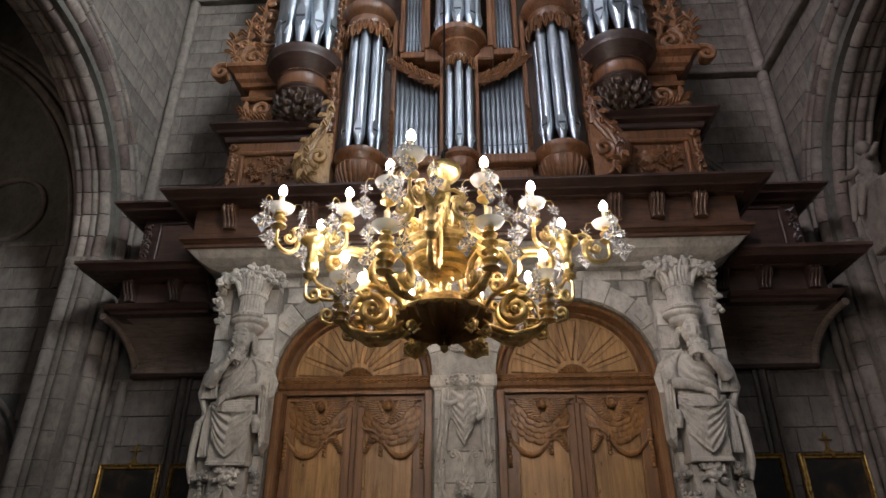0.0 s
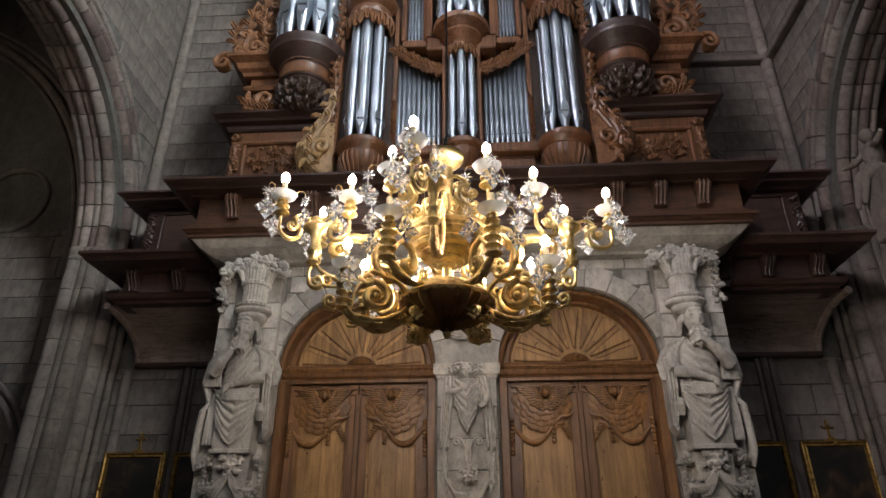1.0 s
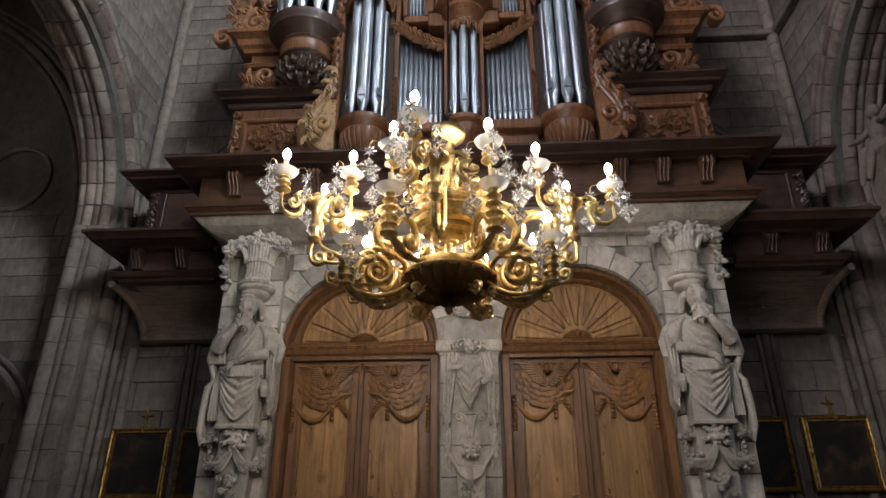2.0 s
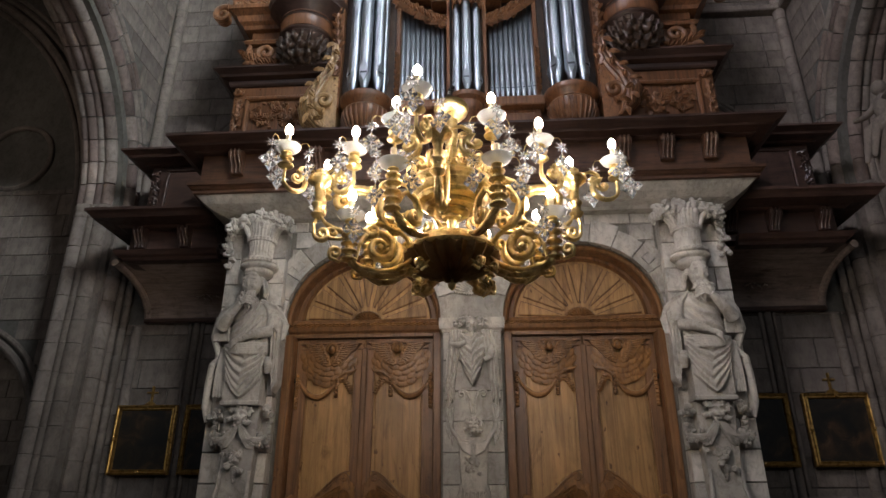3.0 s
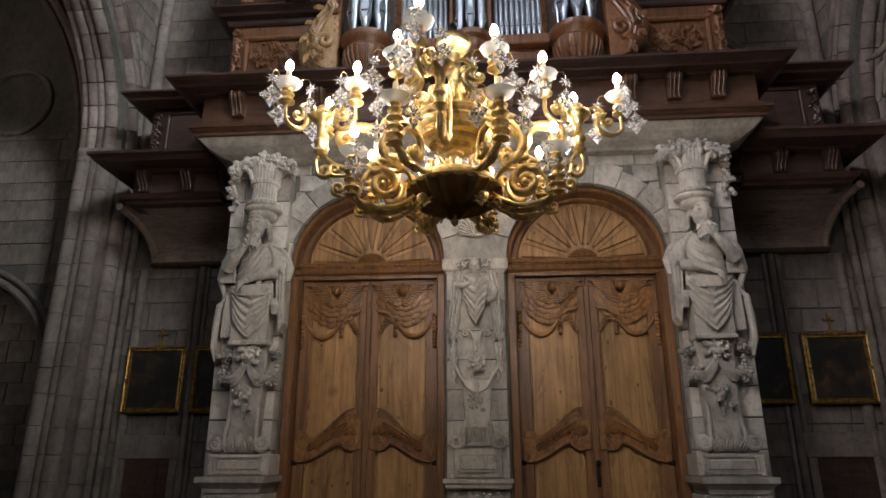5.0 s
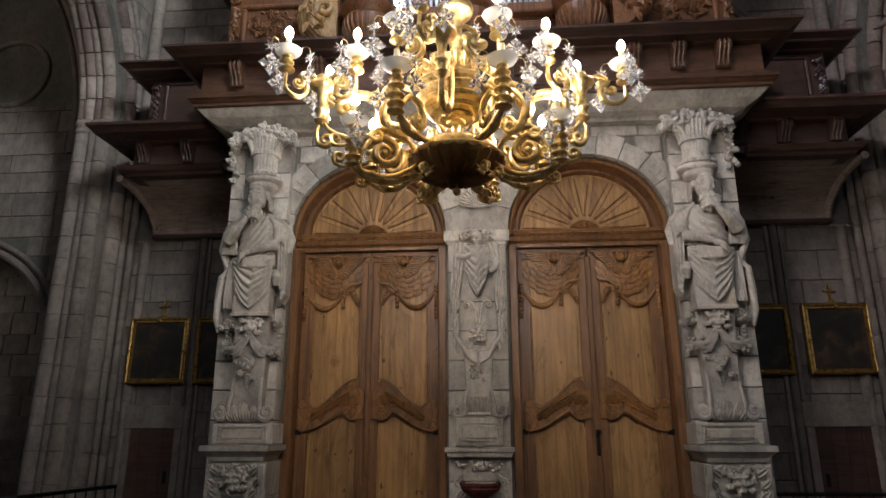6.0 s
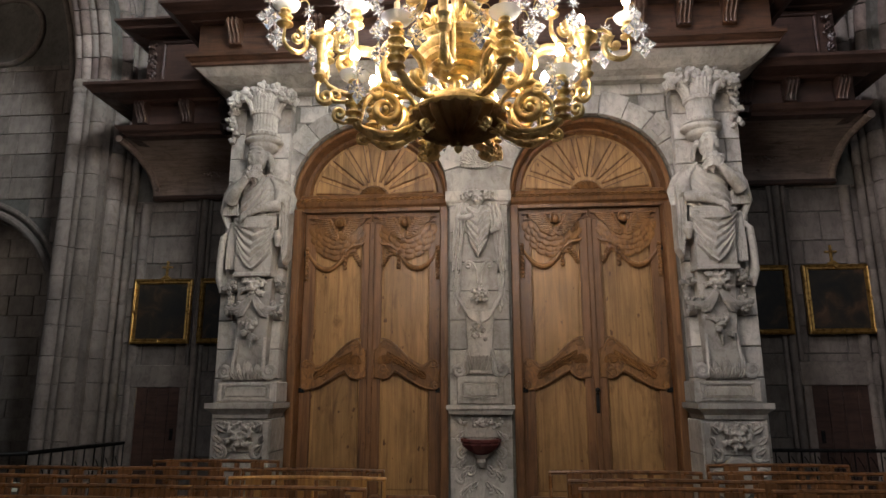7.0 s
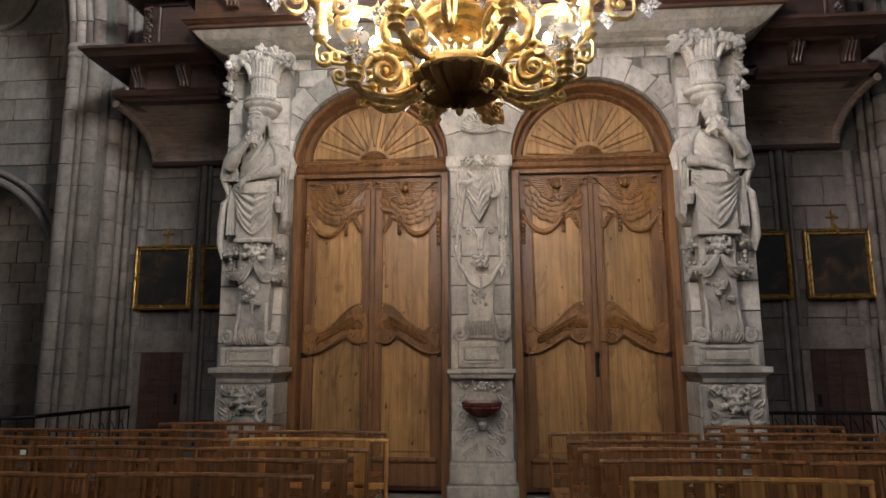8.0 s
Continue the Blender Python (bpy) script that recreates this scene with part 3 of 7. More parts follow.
    tube(bm, [at_leaf(0.52, 3.19), at_leaf(0.60, 3.25, 7.955), at_leaf(0.70, 3.27, 7.96), at_leaf(0.735, 3.30, 7.965)], [0.012, 0.016, 0.016, 0.008], 6)
    part("ribbon", bm, OAK_CARVED, leaf_ob, smooth=True)
    cx = (a0x + b0x) / 2
    bm = bmesh.new()
    for i, w in enumerate((0.40, 0.36, 0.42)):
        box(bm, cx - w * 0.9, cx + w * 0.9, 7.965 - 0.012 * i, 7.985, 3.53 + 0.03 * i, 3.555 + 0.03 * i, 0.004)
    part("panel_cornice", bm, OAK_FRAME, leaf_ob)
    # hinge straps
    for z in (1.55, 3.16):
        part("hinge", one_box(hx - d * 0.05, hx + d * 0.06, 7.968, 7.99, z - 0.025, z + 0.03, 0.004), IRON, leaf_ob, "black iron hinge")
    return leaf_ob


def double_door(name, s, number):
    d = tagged(part(name, one_box(s * RC - RR + 0.01, s * RC + RR - 0.01, 8.11, 8.16, 0.02, 3.8), OAK_FRAME), "closed oak double door with carved wings, swags and swept panels", "door", "portal doors", "structure")
    x0, x1 = s * RC - RR, s * RC + RR
    for a, b in ((x0, x0 + 0.10), (x1 - 0.10, x1)):
        part("jamb_post", one_box(a, b, 7.80, 8.11, 0.0, 3.68, 0.012), OAK_FRAME, d)
    door_leaf(d, x0 + 0.105, s * RC - 0.003)
    door_leaf(d, x1 - 0.105, s * RC + 0.003)
    part("meeting_post", one_box(s * RC - 0.035, s * RC + 0.035, 7.955, 7.985, 0.06, 3.55, 0.012), OAK_FRAME, d)
    # transom
    bm = sweep(bmesh.new(), [(x1, 7.95), (x0, 7.95)][::-1], [(0, 3.66), (0.04, 3.665), (0.045, 3.70), (0.02, 3.72), (0.055, 3.74), (0.075, 3.78), (0.078, 3.83), (0.055, 3.87), (0.02, 3.885), (-0.15, 3.89), (-0.15, 3.66)])
    tr = part("transom", bm, OAK_FRAME, d, "carved oak transom beam")
    bm = bmesh.new()
    for i in range(24):
        x = x0 + (i + 0.5) * (x1 - x0) / 24
        leaf(bm, (x - 0.04, 7.872, 3.80), (x + 0.05, 7.868, 3.815), 0.022, 0.012, 0.004)
    part("leaf_band", bm, OAK_CARVED, tr, smooth=True)
    # fan light of carved oak panels
    bm = bmesh.new()
    arc = [(s * RC + (RR + 0.0) * math.cos(math.pi * i / 40), 3.85 + (RR - 0.05) * math.sin(math.pi * i / 40)) for i in range(41)]
    fan = part("tympanum", slab(bm, arc, 8.04, 8.10), OAK_DOOR, d, "half-round oak fan panel above the doors")
    bm = bmesh.new()
    n = 40
    ring = [[(s * RC + r * math.cos(math.pi * i / n), y, 3.87 + r * k * math.sin(math.pi * i / n)) for i in range(n + 1)] for r, k, y in ((RR, 0.96, 7.99), (0.80, 0.96, 7.985), (0.775, 0.96, 8.035), (RR, 0.96, 8.04))]
    vv = [[bm.verts.new(p) for p in r] for r in ring]
    for u in range(4):
        for i in range(n):
            bm.faces.new((vv[u][i], vv[u][i + 1], vv[(u + 1) % 4][i + 1], vv[(u + 1) % 4][i]))
    part("arch_rail", bm, OAK_FRAME, fan, smooth=True)
    bm = bmesh.new()
    lining = [[(s * RC + r * math.cos(math.pi * i / n), y, RZ + r * math.sin(math.pi * i / n)) for i in range(n + 1)] for r, y in ((RR - 0.004, 7.775), (RR - 0.035, 7.765), (RR - 0.055, 7.785), (RR - 0.06, 7.98), (RR - 0.085, 8.0), (RR - 0.085, 8.045), (RR - 0.004, 8.045))]
    vv = [[bm.verts.new(p) for p in r] for r in lining]
    for q in range(7):
        for i in range(n):
            bm.faces.new((vv[q][i], vv[q][i + 1], vv[(q + 1) % 7][i + 1], vv[(q + 1) % 7][i]))
    part("arch_lining", bm, OAK_FRAME, fan, "moulded oak lining of the arch", smooth=True)
    count = 9
    for i in range(count):
        a0, a1 = 3 + (174 / count) * i + 2.6, 3 + (174 / count) * (i + 1) - 2.6
        pts = []
        for k in range(6):
            an = radians(a0 + (a1 - a0) * k / 5)
            pts.append((s * RC + 0.735 * math.cos(an), 3.87 + 0.735 * 0.96 * math.sin(an)))
        am = radians((a0 + a1) / 2)
        for an in (radians(a1 - 1.2), radians(a0 + 1.2)):
            pts.append((s * RC + 0.215 * math.cos(an * 0.35 + am * 0.65), 3.87 + 0.215 * math.sin(an * 0.35 + am * 0.65)))
        part("fan_panel", slab(bmesh.new(), pts, 8.018, 8.045, 0.01), OAK_DOOR, fan)
        part("fan_bead", tube(bmesh.new(), [(x, 8.03, z) for x, z in pts + pts[:1]], 0.0085, 5), OAK_FRAME, fan, smooth=True)
    bm = bmesh.new()
    lathe_pts = [(s * RC + 0.19 * math.cos(math.pi * i / 16), 3.87 + 0.15 * math.sin(math.pi * i / 16)) for i in range(17)]
    slab(bm, lathe_pts, 8.0, 8.04, 0.012)
    for i in range(9):
        an = math.pi * (i + 0.5) / 9
        leaf(bm, (s * RC, 7.995, 3.89), (s * RC + 0.17 * math.cos(an), 7.99, 3.89 + 0.13 * math.sin(an)), 0.024, 0.02, 0.006)
    part("shell", bm, OAK_CARVED, fan, smooth=True)
    return d


door_1 = double_door("door_1", -1, 1)
door_2 = double_door("door_2", 1, 2)
bm = bmesh.new()
blob(bm, (RC + 0.0, 7.925, 1.55), (0.03, 0.03, 0.03), 2)
box(bm, RC - 0.02, RC + 0.02, 7.95, 7.962, 1.30, 1.55, 0.004)
part("lock_handle", bm, IRON, door_2, "black iron knob and lock plate", smooth=True)

# ---------------------------------------------------------------- pedestals, herms and the statues over them


def fruit(bm, c, spread, n, size, seed, flat=0.5):
    rnd = random.Random(seed)
    for i in range(n):
        x, z = rnd.gauss(0, 0.45), rnd.gauss(0, 0.45)
        y = -abs(rnd.gauss(0, 0.3))
        r = size * rnd.uniform(0.6, 1.15)
        blob(bm, (c[0] + x * spread[0], c[1] + y * spread[1], c[2] + z * spread[2]), r, 1, None, 0.15)
    return bm


def mask(bm, c, w, beard=True, lion=False):
    """A carved mask, kept plain: brow, nose, cheeks, chin, mane or hair."""
    x, y, z = c
    blob(bm, (x, y, z), (w * 0.72, w * 0.42, w * 0.95), 2)
    tube(bm, [(x, y - w * 0.40, z + w * 0.30), (x, y - w * 0.62, z + w * 0.05), (x, y - w * 0.74, z - w * 0.14), (x, y - w * 0.5, z - w * 0.22)], [w * 0.11, w * 0.14, w * 0.20, w * 0.10], 8)
    for e in (-1, 1):
        tube(bm, [(x + e * w * 0.10, y - w * 0.50, z + w * 0.30), (x + e * w * 0.34, y - w * 0.52, z + w * 0.40), (x + e * w * 0.60, y - w * 0.34, z + w * 0.28)], [w * 0.10, w * 0.13, w * 0.07], 8)
        blob(bm, (x + e * w * 0.28, y - w * 0.38, z + w * 0.14), (w * 0.13, w * 0.09, w * 0.07), 1)
        blob(bm, (x + e * w * 0.38, y - w * 0.40, z - w * 0.16), (w * 0.24, w * 0.20, w * 0.18), 2)
    blob(bm, (x, y - w * 0.46, z - w * 0.42), (w * 0.26, w * 0.14, w * 0.06), 1)
    blob(bm, (x, y - w * 0.42, z - w * 0.66), (w * 0.24, w * 0.20, w * 0.17), 2)
    for ring, (n, r0, r1) in enumerate(((13, 0.80, 1.18), (11, 0.98, 1.42))):
        for i in range(n):
            a = radians(-55 + 290 * i / (n - 1) + 8 * ring)
            ca, sa = math.cos(a), math.sin(a)
            b = a + 0.35 * (-1) ** i
            tube(bm, [(x + w * r0 * ca * 0.9, y - w * (0.30 - 0.2 * ring), z + w * r0 * sa), (x + w * (r0 + r1) / 2 * math.cos(b) * 0.95, y - w * (0.36 - 0.2 * ring), z + w * (r0 + r1) / 2 * math.sin(b)), (x + w * r1 * ca, y - w * 0.02, z + w * r1 * sa)], [w * 0.10, w * 0.16, w * 0.05], 6)
    if lion:
        for e in (-1, 1):
            blob(bm, (x + e * w * 0.20, y - w * 0.62, z - w * 0.34), (w * 0.26, w * 0.22, w * 0.20), 2)
            blob(bm, (x + e * w * 0.62, y - w * 0.12, z + w * 0.72), (w * 0.20, w * 0.12, w * 0.20), 1)
    return bm


def herm(s):
    """Pedestal, bracket, lion mask and basket capital of one side of the portal."""
    cx = s * 2.50
    p = thing("statue_pedestal", "pale limestone pedestal with lion mask and scrolls under a statue", "pedestal", "portal pedestals")
    part("base", one_box(cx - 0.36, cx + 0.36, 7.14, 7.72, 0.0, 0.22, 0.02), STONE_PALE, p)
    for i, (z0, z1) in enumerate(((0.222, 0.62), (0.628, 0.92), (0.928, 1.26))):
        part("stone_block", one_box(cx - 0.32, cx + 0.32, 7.27, 7.72, z0, z1, 0.006), STONE_PALE, p)
    for e in (-1, 1):
        part("pilaster_strip", one_box(cx + e * 0.24, cx + e * 0.31, 7.235, 7.27, 0.24, 1.24, 0.01), STONE_PALE, p)
    bm = sweep(bmesh.new(), [(cx - 0.265, 7.72), (cx - 0.265, 7.26), (cx + 0.265, 7.26), (cx + 0.265, 7.72)], [(0, 1.26), (0.02, 1.27), (0.03, 1.31), (0.06, 1.34), (0.09, 1.365), (0.10, 1.37), (0.10, 1.425), (-0.05, 1.43), (-0.05, 1.26)])
    box(bm, cx - 0.25, cx + 0.25, 7.3, 7.72, 1.262, 1.424)
    part("ledge", bm, STONE_PALE, p)
    # mask and cartouche on the lower stage
    merged(part("mask", mask(bmesh.new(), (cx, 7.215, 1.09), 0.12), STONE_STATUE, p, "carved mask", smooth=True), 0.008, 1)
    bm = slab(bmesh.new(), [(cx + 0.17 * math.cos(2 * math.pi * i / 20), 0.74 + 0.20 * math.sin(2 * math.pi * i / 20) * (1.1 if i > 10 else 0.9)) for i in range(20)], 7.22, 7.28, 0.02)
    part("cartouche", bm, STONE_STATUE, p, "carved shield", smooth=True)
    for e in (-1, 1):
        for x0, z0, r0, a0, t0 in ((0.20, 0.92, 0.07, 90, 1.5), (0.19, 0.60, 0.085, -90, -1.5), (0.22, 0.76, 0.045, 40, 1.3), (0.13, 0.46, 0.05, 200, -1.3), (0.17, 1.20, 0.045, 10, 1.3)):
            bm = tube(bmesh.new(), spiral((cx + e * x0, z0), r0, 0.010, a0, e * t0, 24, 7.245), [0.024 - 0.010 * k / 23 for k in range(24)], 7)
            blob(bm, (cx + e * x0, 7.24, z0), 0.018, 1)
            part("scroll", bm, STONE_STATUE, p, smooth=True)
        for i in range(7):
            part("leaf", leaf(bmesh.new(), (cx + e * (0.16 + 0.05 * (i % 2)), 7.255, 0.50 + 0.105 * i), (cx + e * (0.25 + 0.02 * (i % 2)), 7.215, 0.58 + 0.105 * i), 0.034), STONE_STATUE, p, smooth=True)
    for i in range(9):
        part("fruit", blob(bmesh.new(), (cx - 0.17 + 0.0425 * i, 7.235, 1.225 - 0.035 * math.sin(math.pi * i / 8)), (0.027, 0.027, 0.024), 1, None, 0.25), STONE_STATUE, p, smooth=True)
    # block with sunk panel
    bm = box(bmesh.new(), cx - 0.33, cx + 0.33, 7.36, 7.72, 1.43, 1.645, 0.01)
    part("panel_block", bm, STONE_PALE, p)
    for x0, x1, z0, z1 in ((-0.27, 0.27, 1.605, 1.63), (-0.27, 0.27, 1.445, 1.47), (-0.27, -0.245, 1.47, 1.605), (0.245, 0.27, 1.47, 1.605)):
        part("panel_frame", one_box(cx + x0, cx + x1, 7.345, 7.36, z0, z1, 0.005), STONE_PALE, p)
    part("panel", one_box(cx - 0.235, cx + 0.235, 7.330, 7.36, 1.478, 1.597, 0.022), STONE_PALE, p)
    # volutes
    for e in (-1, 1):
        bm = tube(bmesh.new(), [(cx + e * 0.155, 7.40, 2.12), (cx + e * 0.158, 7.375, 1.95), (cx + e * 0.175, 7.35, 1.84)] + spiral((cx + e * 0.245, 1.755), 0.085, 0.012, 150 if e > 0 else 30, e * 1.7, 32, 7.345), [0.020 + 0.012 * min(1, i / 8) for i in range(35)], 8)
        blob(bm, (cx + e * 0.245, 7.335, 1.755), 0.022, 2)
        part("scroll_bracket", bm, STONE_STATUE, p, smooth=True)
    for row, (n, z0, ln) in enumerate(((9, 1.66, 0.20), (8, 1.66, 0.13))):
        for i in range(n):
            x = (i - (n - 1) / 2) / n
            part("leaf", leaf(bmesh.new(), (cx + 0.30 * x, 7.385 - 0.02 * row, z0), (cx + 0.40 * x + 0.02 * math.sin(i * 2.3), 7.355 - 0.025 * row, z0 + ln * (1.05 - 0.5 * abs(x))), 0.026, 0.03, 0.02), STONE_STATUE, p, smooth=True)
    # tapering shaft
    bm = slab(bmesh.new(), [(cx - 0.15, 1.645), (cx + 0.15, 1.645), (cx + 0.20, 2.80), (cx - 0.20, 2.80)], 7.40, 7.72, 0.01)
    part("shaft", bm, STONE_PALE, p)
    bm = mask(bmesh.new(), (cx, 7.37, 2.68), 0.115, lion=True)
    merged(part("lion_mask", bm, STONE_STATUE, p, "carved lion mask", smooth=True), 0.009, 1)
    bm = bmesh.new()
    for e in (-1, 1):
        for k in range(4):
            tube(bm, [(cx + e * 0.01, 7.36, 2.58), (cx + e * (0.05 + 0.03 * k), 7.34, 2.47 - 0.01 * k), (cx + e * (0.11 + 0.045 * k), 7.36, 2.37 + 0.02 * k), (cx + e * (0.17 + 0.045 * k), 7.40, 2.36 + 0.035 * k)], 0.026, 6)
        fruit(bm, (cx + e * 0.25, 7.40, 2.42), (0.08, 0.08, 0.09), 14, 0.035, 11 + e)
        fruit(bm, (cx + e * 0.28, 7.44, 2.72), (0.07, 0.06, 0.08), 10, 0.04, 21 + e)
        for i in range(6):
            blob(bm, (cx + e * 0.30, 7.46, 2.62 - 0.05 * i), (0.03, 0.03, 0.03), 1, None, 0.3)
    fruit(bm, (cx, 7.37, 2.24), (0.11, 0.07, 0.11), 26, 0.035, 31)
    for i in range(5):
        blob(bm, (cx, 7.385, 2.14 - 0.03 * i), (0.05 - 0.009 * i, 0.03, 0.03), 1)
    part("swag", bm, STONE_STATUE, p, "carved cloth and fruit swag", smooth=True)
    # basket capital
    bm = lathe(bmesh.new(), [(0.19, 4.42), (0.215, 4.44), (0.215, 4.47), (0.17, 4.49), (0.145, 4.52), (0.145, 4.66), (0.155, 4.70), (0.175, 4.71), (0.18, 4.745), (0.16, 4.76), (0.16, 4.82), (0.175, 4.90), (0.18, 4.95)], 48, (cx, 7.44), flute=24, depth=0.06)
    part("basket", bm, STONE_STATUE, p, "fluted basket capital", smooth=True)
    rnd = random.Random(5 if s > 0 else 9)
    for e in (-1, 1):
        for q in range(3):
            bm = tube(bmesh.new(), [(cx + e * 0.13, 7.36 + 0.07 * q, 4.74), (cx + e * 0.165, 7.34 + 0.07 * q, 4.86), (cx + e * 0.23, 7.33 + 0.07 * q, 4.95), (cx + e * 0.30, 7.33 + 0.07 * q, 4.975), (cx + e * 0.345, 7.335 + 0.07 * q, 4.93), (cx + e * 0.335, 7.34 + 0.07 * q, 4.885)], [0.022, 0.032, 0.036, 0.032, 0.026, 0.012], 8)
            part("leaf", bm, STONE_STATUE, p, smooth=True)
    bm = bmesh.new()
    blob(bm, (cx, 7.47, 5.0), (0.36, 0.12, 0.075), 2, None, 0.2)
    for i in range(170):
        k = rnd.uniform(-1, 1)
        blob(bm, (cx + 0.40 * k, 7.30 + 0.05 * k * k + rnd.uniform(-0.02, 0.12), 5.02 + rnd.uniform(-0.11, 0.05) - 0.09 * abs(k) ** 3), rnd.uniform(0.024, 0.048), 1, None, 0.3)
    if s < 0:
        for i in range(40):
            k = i / 39
            r0 = 0.06 * (1 - k ** 1.5)
            blob(bm, (cx + r0 * math.cos(i * 2.4), 7.31 + r0 * 0.5 * math.sin(i * 2.4), 4.98 + 0.14 * k), (0.018, 0.018, 0.022), 1)
    for i in range(46):
        blob(bm, (cx + s * (0.42 + rnd.uniform(-0.05, 0.04)), 7.50 + rnd.uniform(-0.10, 0.10), 5.03 - 0.60 * rnd.random() ** 1.3), rnd.uniform(0.025, 0.045), 1, None, 0.3)
    part("basket_filling", bm, STONE_STATUE, p, "carved fruit heaped in the basket", smooth=True)
    return p


herm(-1)
herm(1)


def cloth(bm, x0, x1, z0, z1, back, face, nx=30, nz=44):
    """A solid piece of carved cloth: its face stands at y = face(k, j), with k and j from 0 to 1 across and up."""
    grid = []
    for j in range(nz + 1):
        q = j / nz
        row = []
        for i in range(nx + 1):
            k = i / nx
            xa, xb = x0(q), x1(q)
            row.append((xa + (xb - xa) * k, face(k, q), z0(k) + (z1 - z0(k)) * q))
        grid.append(row)
    f = [[bm.verts.new(p) for p in r] for r in grid]
    b = [[bm.verts.new((p[0], back, p[2])) for p in r] for r in grid]
    for j in range(nz):
        for i in range(nx):
            bm.faces.new((f[j][i], f[j][i + 1], f[j + 1][i + 1], f[j + 1][i]))
            bm.faces.new((b[j][i], b[j + 1][i], b[j + 1][i + 1], b[j][i + 1]))
    for j in range(nz):
        for i in (0, nx):
            bm.faces.new((f[j][i], f[j + 1][i], b[j + 1][i], b[j][i]))
    for i in range(nx):
        for j in (0, nz):
            bm.faces.new((f[j][i], b[j][i], b[j][i + 1], f[j][i + 1]))
    return bm


def ridge(t):
    """A fold's section: a round crest and a clear valley."""
    return (0.5 - 0.5 * math.cos(2 * math.pi * t)) ** 0.8


def bearded_statue(s):
    """Half figure in heavy drapery, plain in the face, grown into one mesh."""
    cx, y = s * 2.50, 7.44
    bm = bmesh.new()

    def at(u, dy, z):                     # u runs outwards from the doors
        return (cx + s * u, y + dy, z)
    blob(bm, at(0, 0, 3.66), (0.22, 0.16, 0.30), 3)
    blob(bm, at(0, -0.01, 3.83), (0.27, 0.14, 0.13), 3)
    # head, bent a little to the raised arm, with cushion under the basket
    hx_ = 0.02
    blob(bm, at(hx_, -0.135, 4.15), (0.108, 0.122, 0.148), 3)
    blob(bm, at(hx_, -0.247, 4.135), (0.020, 0.028, 0.045), 2)
    for e in (-1, 1):
        blob(bm, at(hx_ + e * 0.042, -0.228, 4.19), (0.042, 0.022, 0.013), 2)
        blob(bm, at(hx_ + e * 0.048, -0.215, 4.105), (0.034, 0.030, 0.034), 2)
    blob(bm, at(hx_, -0.195, 4.245), (0.085, 0.05, 0.035), 2)
    blob(bm, at(0, 0, 4.40), (0.23, 0.19, 0.07), 3)
    blob(bm, at(0, 0, 4.33), (0.17, 0.16, 0.08), 3)
    rnd = random.Random(40 + s)
    for i in range(34):                   # beard in long wavy locks
        k = rnd.uniform(-1, 1)
        z = 4.065 - 0.02 * abs(k) - rnd.uniform(0, 0.10)
        w = 0.085
        ln = rnd.uniform(0.10, 0.20) * (1.1 - 0.4 * abs(k))
        tube(bm, [at(hx_ + k * w, -0.215 + 0.04 * k * k, z), at(hx_ + k * w * 1.25 + 0.016, -0.245 + 0.04 * k * k, z - ln * 0.4), at(hx_ + k * w * 1.15 - 0.014, -0.225, z - ln * 0.75), at(hx_ + k * w * 0.95, -0.205, z - ln)], [0.013, 0.016, 0.013, 0.005], 6)
    for e in (-1, 1):                     # hair to the shoulders
        for i in range(20):
            a = rnd.uniform(0, 1)
            dy = rnd.uniform(-0.08, 0.04)
            z = 4.27 - 0.10 * a
            tube(bm, [at(hx_ + e * 0.06, dy, z), at(hx_ + e * (0.118 + 0.02 * a), dy - 0.02, z - 0.04), at(hx_ + e * (0.130 + 0.02 * a), dy, z - 0.11), at(hx_ + e * (0.112 + 0.03 * a), dy, z - 0.17)], [0.014, 0.019, 0.016, 0.006], 6)
    # raised arm on the outer side, its fingers in the beard
    tube(bm, [at(0.22, -0.02, 3.86), at(0.29, -0.08, 3.76), at(0.305, -0.14, 3.65)], [0.085, 0.082, 0.068], 12)
    tube(bm, [at(0.305, -0.14, 3.64), at(0.19, -0.235, 3.755), at(0.07, -0.27, 3.885)], [0.068, 0.058, 0.036], 12)
    blob(bm, at(0.04, -0.275, 3.915), (0.042, 0.028, 0.042), 2)
    for i in range(4):
        tube(bm, [at(0.045, -0.285, 3.93 - 0.022 * i), at(-0.005, -0.300, 3.955 - 0.024 * i), at(-0.055, -0.275, 3.955 - 0.030 * i)], [0.015, 0.014, 0.010], 6)
    # the other arm across the waist
    tube(bm, [at(-0.22, -0.02, 3.85), at(-0.275, -0.07, 3.72), at(-0.265, -0.13, 3.60)], [0.085, 0.080, 0.066], 12)
    tube(bm, [at(-0.265, -0.13, 3.59), at(-0.13, -0.225, 3.545), at(0.0, -0.245, 3.495)], [0.066, 0.055, 0.034], 12)
    blob(bm, at(0.035, -0.25, 3.475), (0.05, 0.026, 0.036), 2)
    for i in range(4):
        tube(bm, [at(0.06, -0.262, 3.485 - 0.017 * i), at(0.105, -0.268, 3.462 - 0.022 * i), at(0.135, -0.245, 3.43 - 0.024 * i)], [0.014, 0.013, 0.009], 6)
    # tunic with slanting folds over the chest
    cloth(bm, lambda q: cx - 0.225 + 0.07 * q * q, lambda q: cx + 0.225 - 0.07 * q * q, lambda k: 3.38, 3.93, y + 0.02,
          lambda k, q: y - 0.150 * math.sqrt(max(0.02, 1 - (2 * k - 1) ** 2 * 0.9)) - 0.034 * ridge(5.5 * q + s * 3.4 * (k - 0.5) + 0.5 * math.sin(5 * k)), 40, 60)
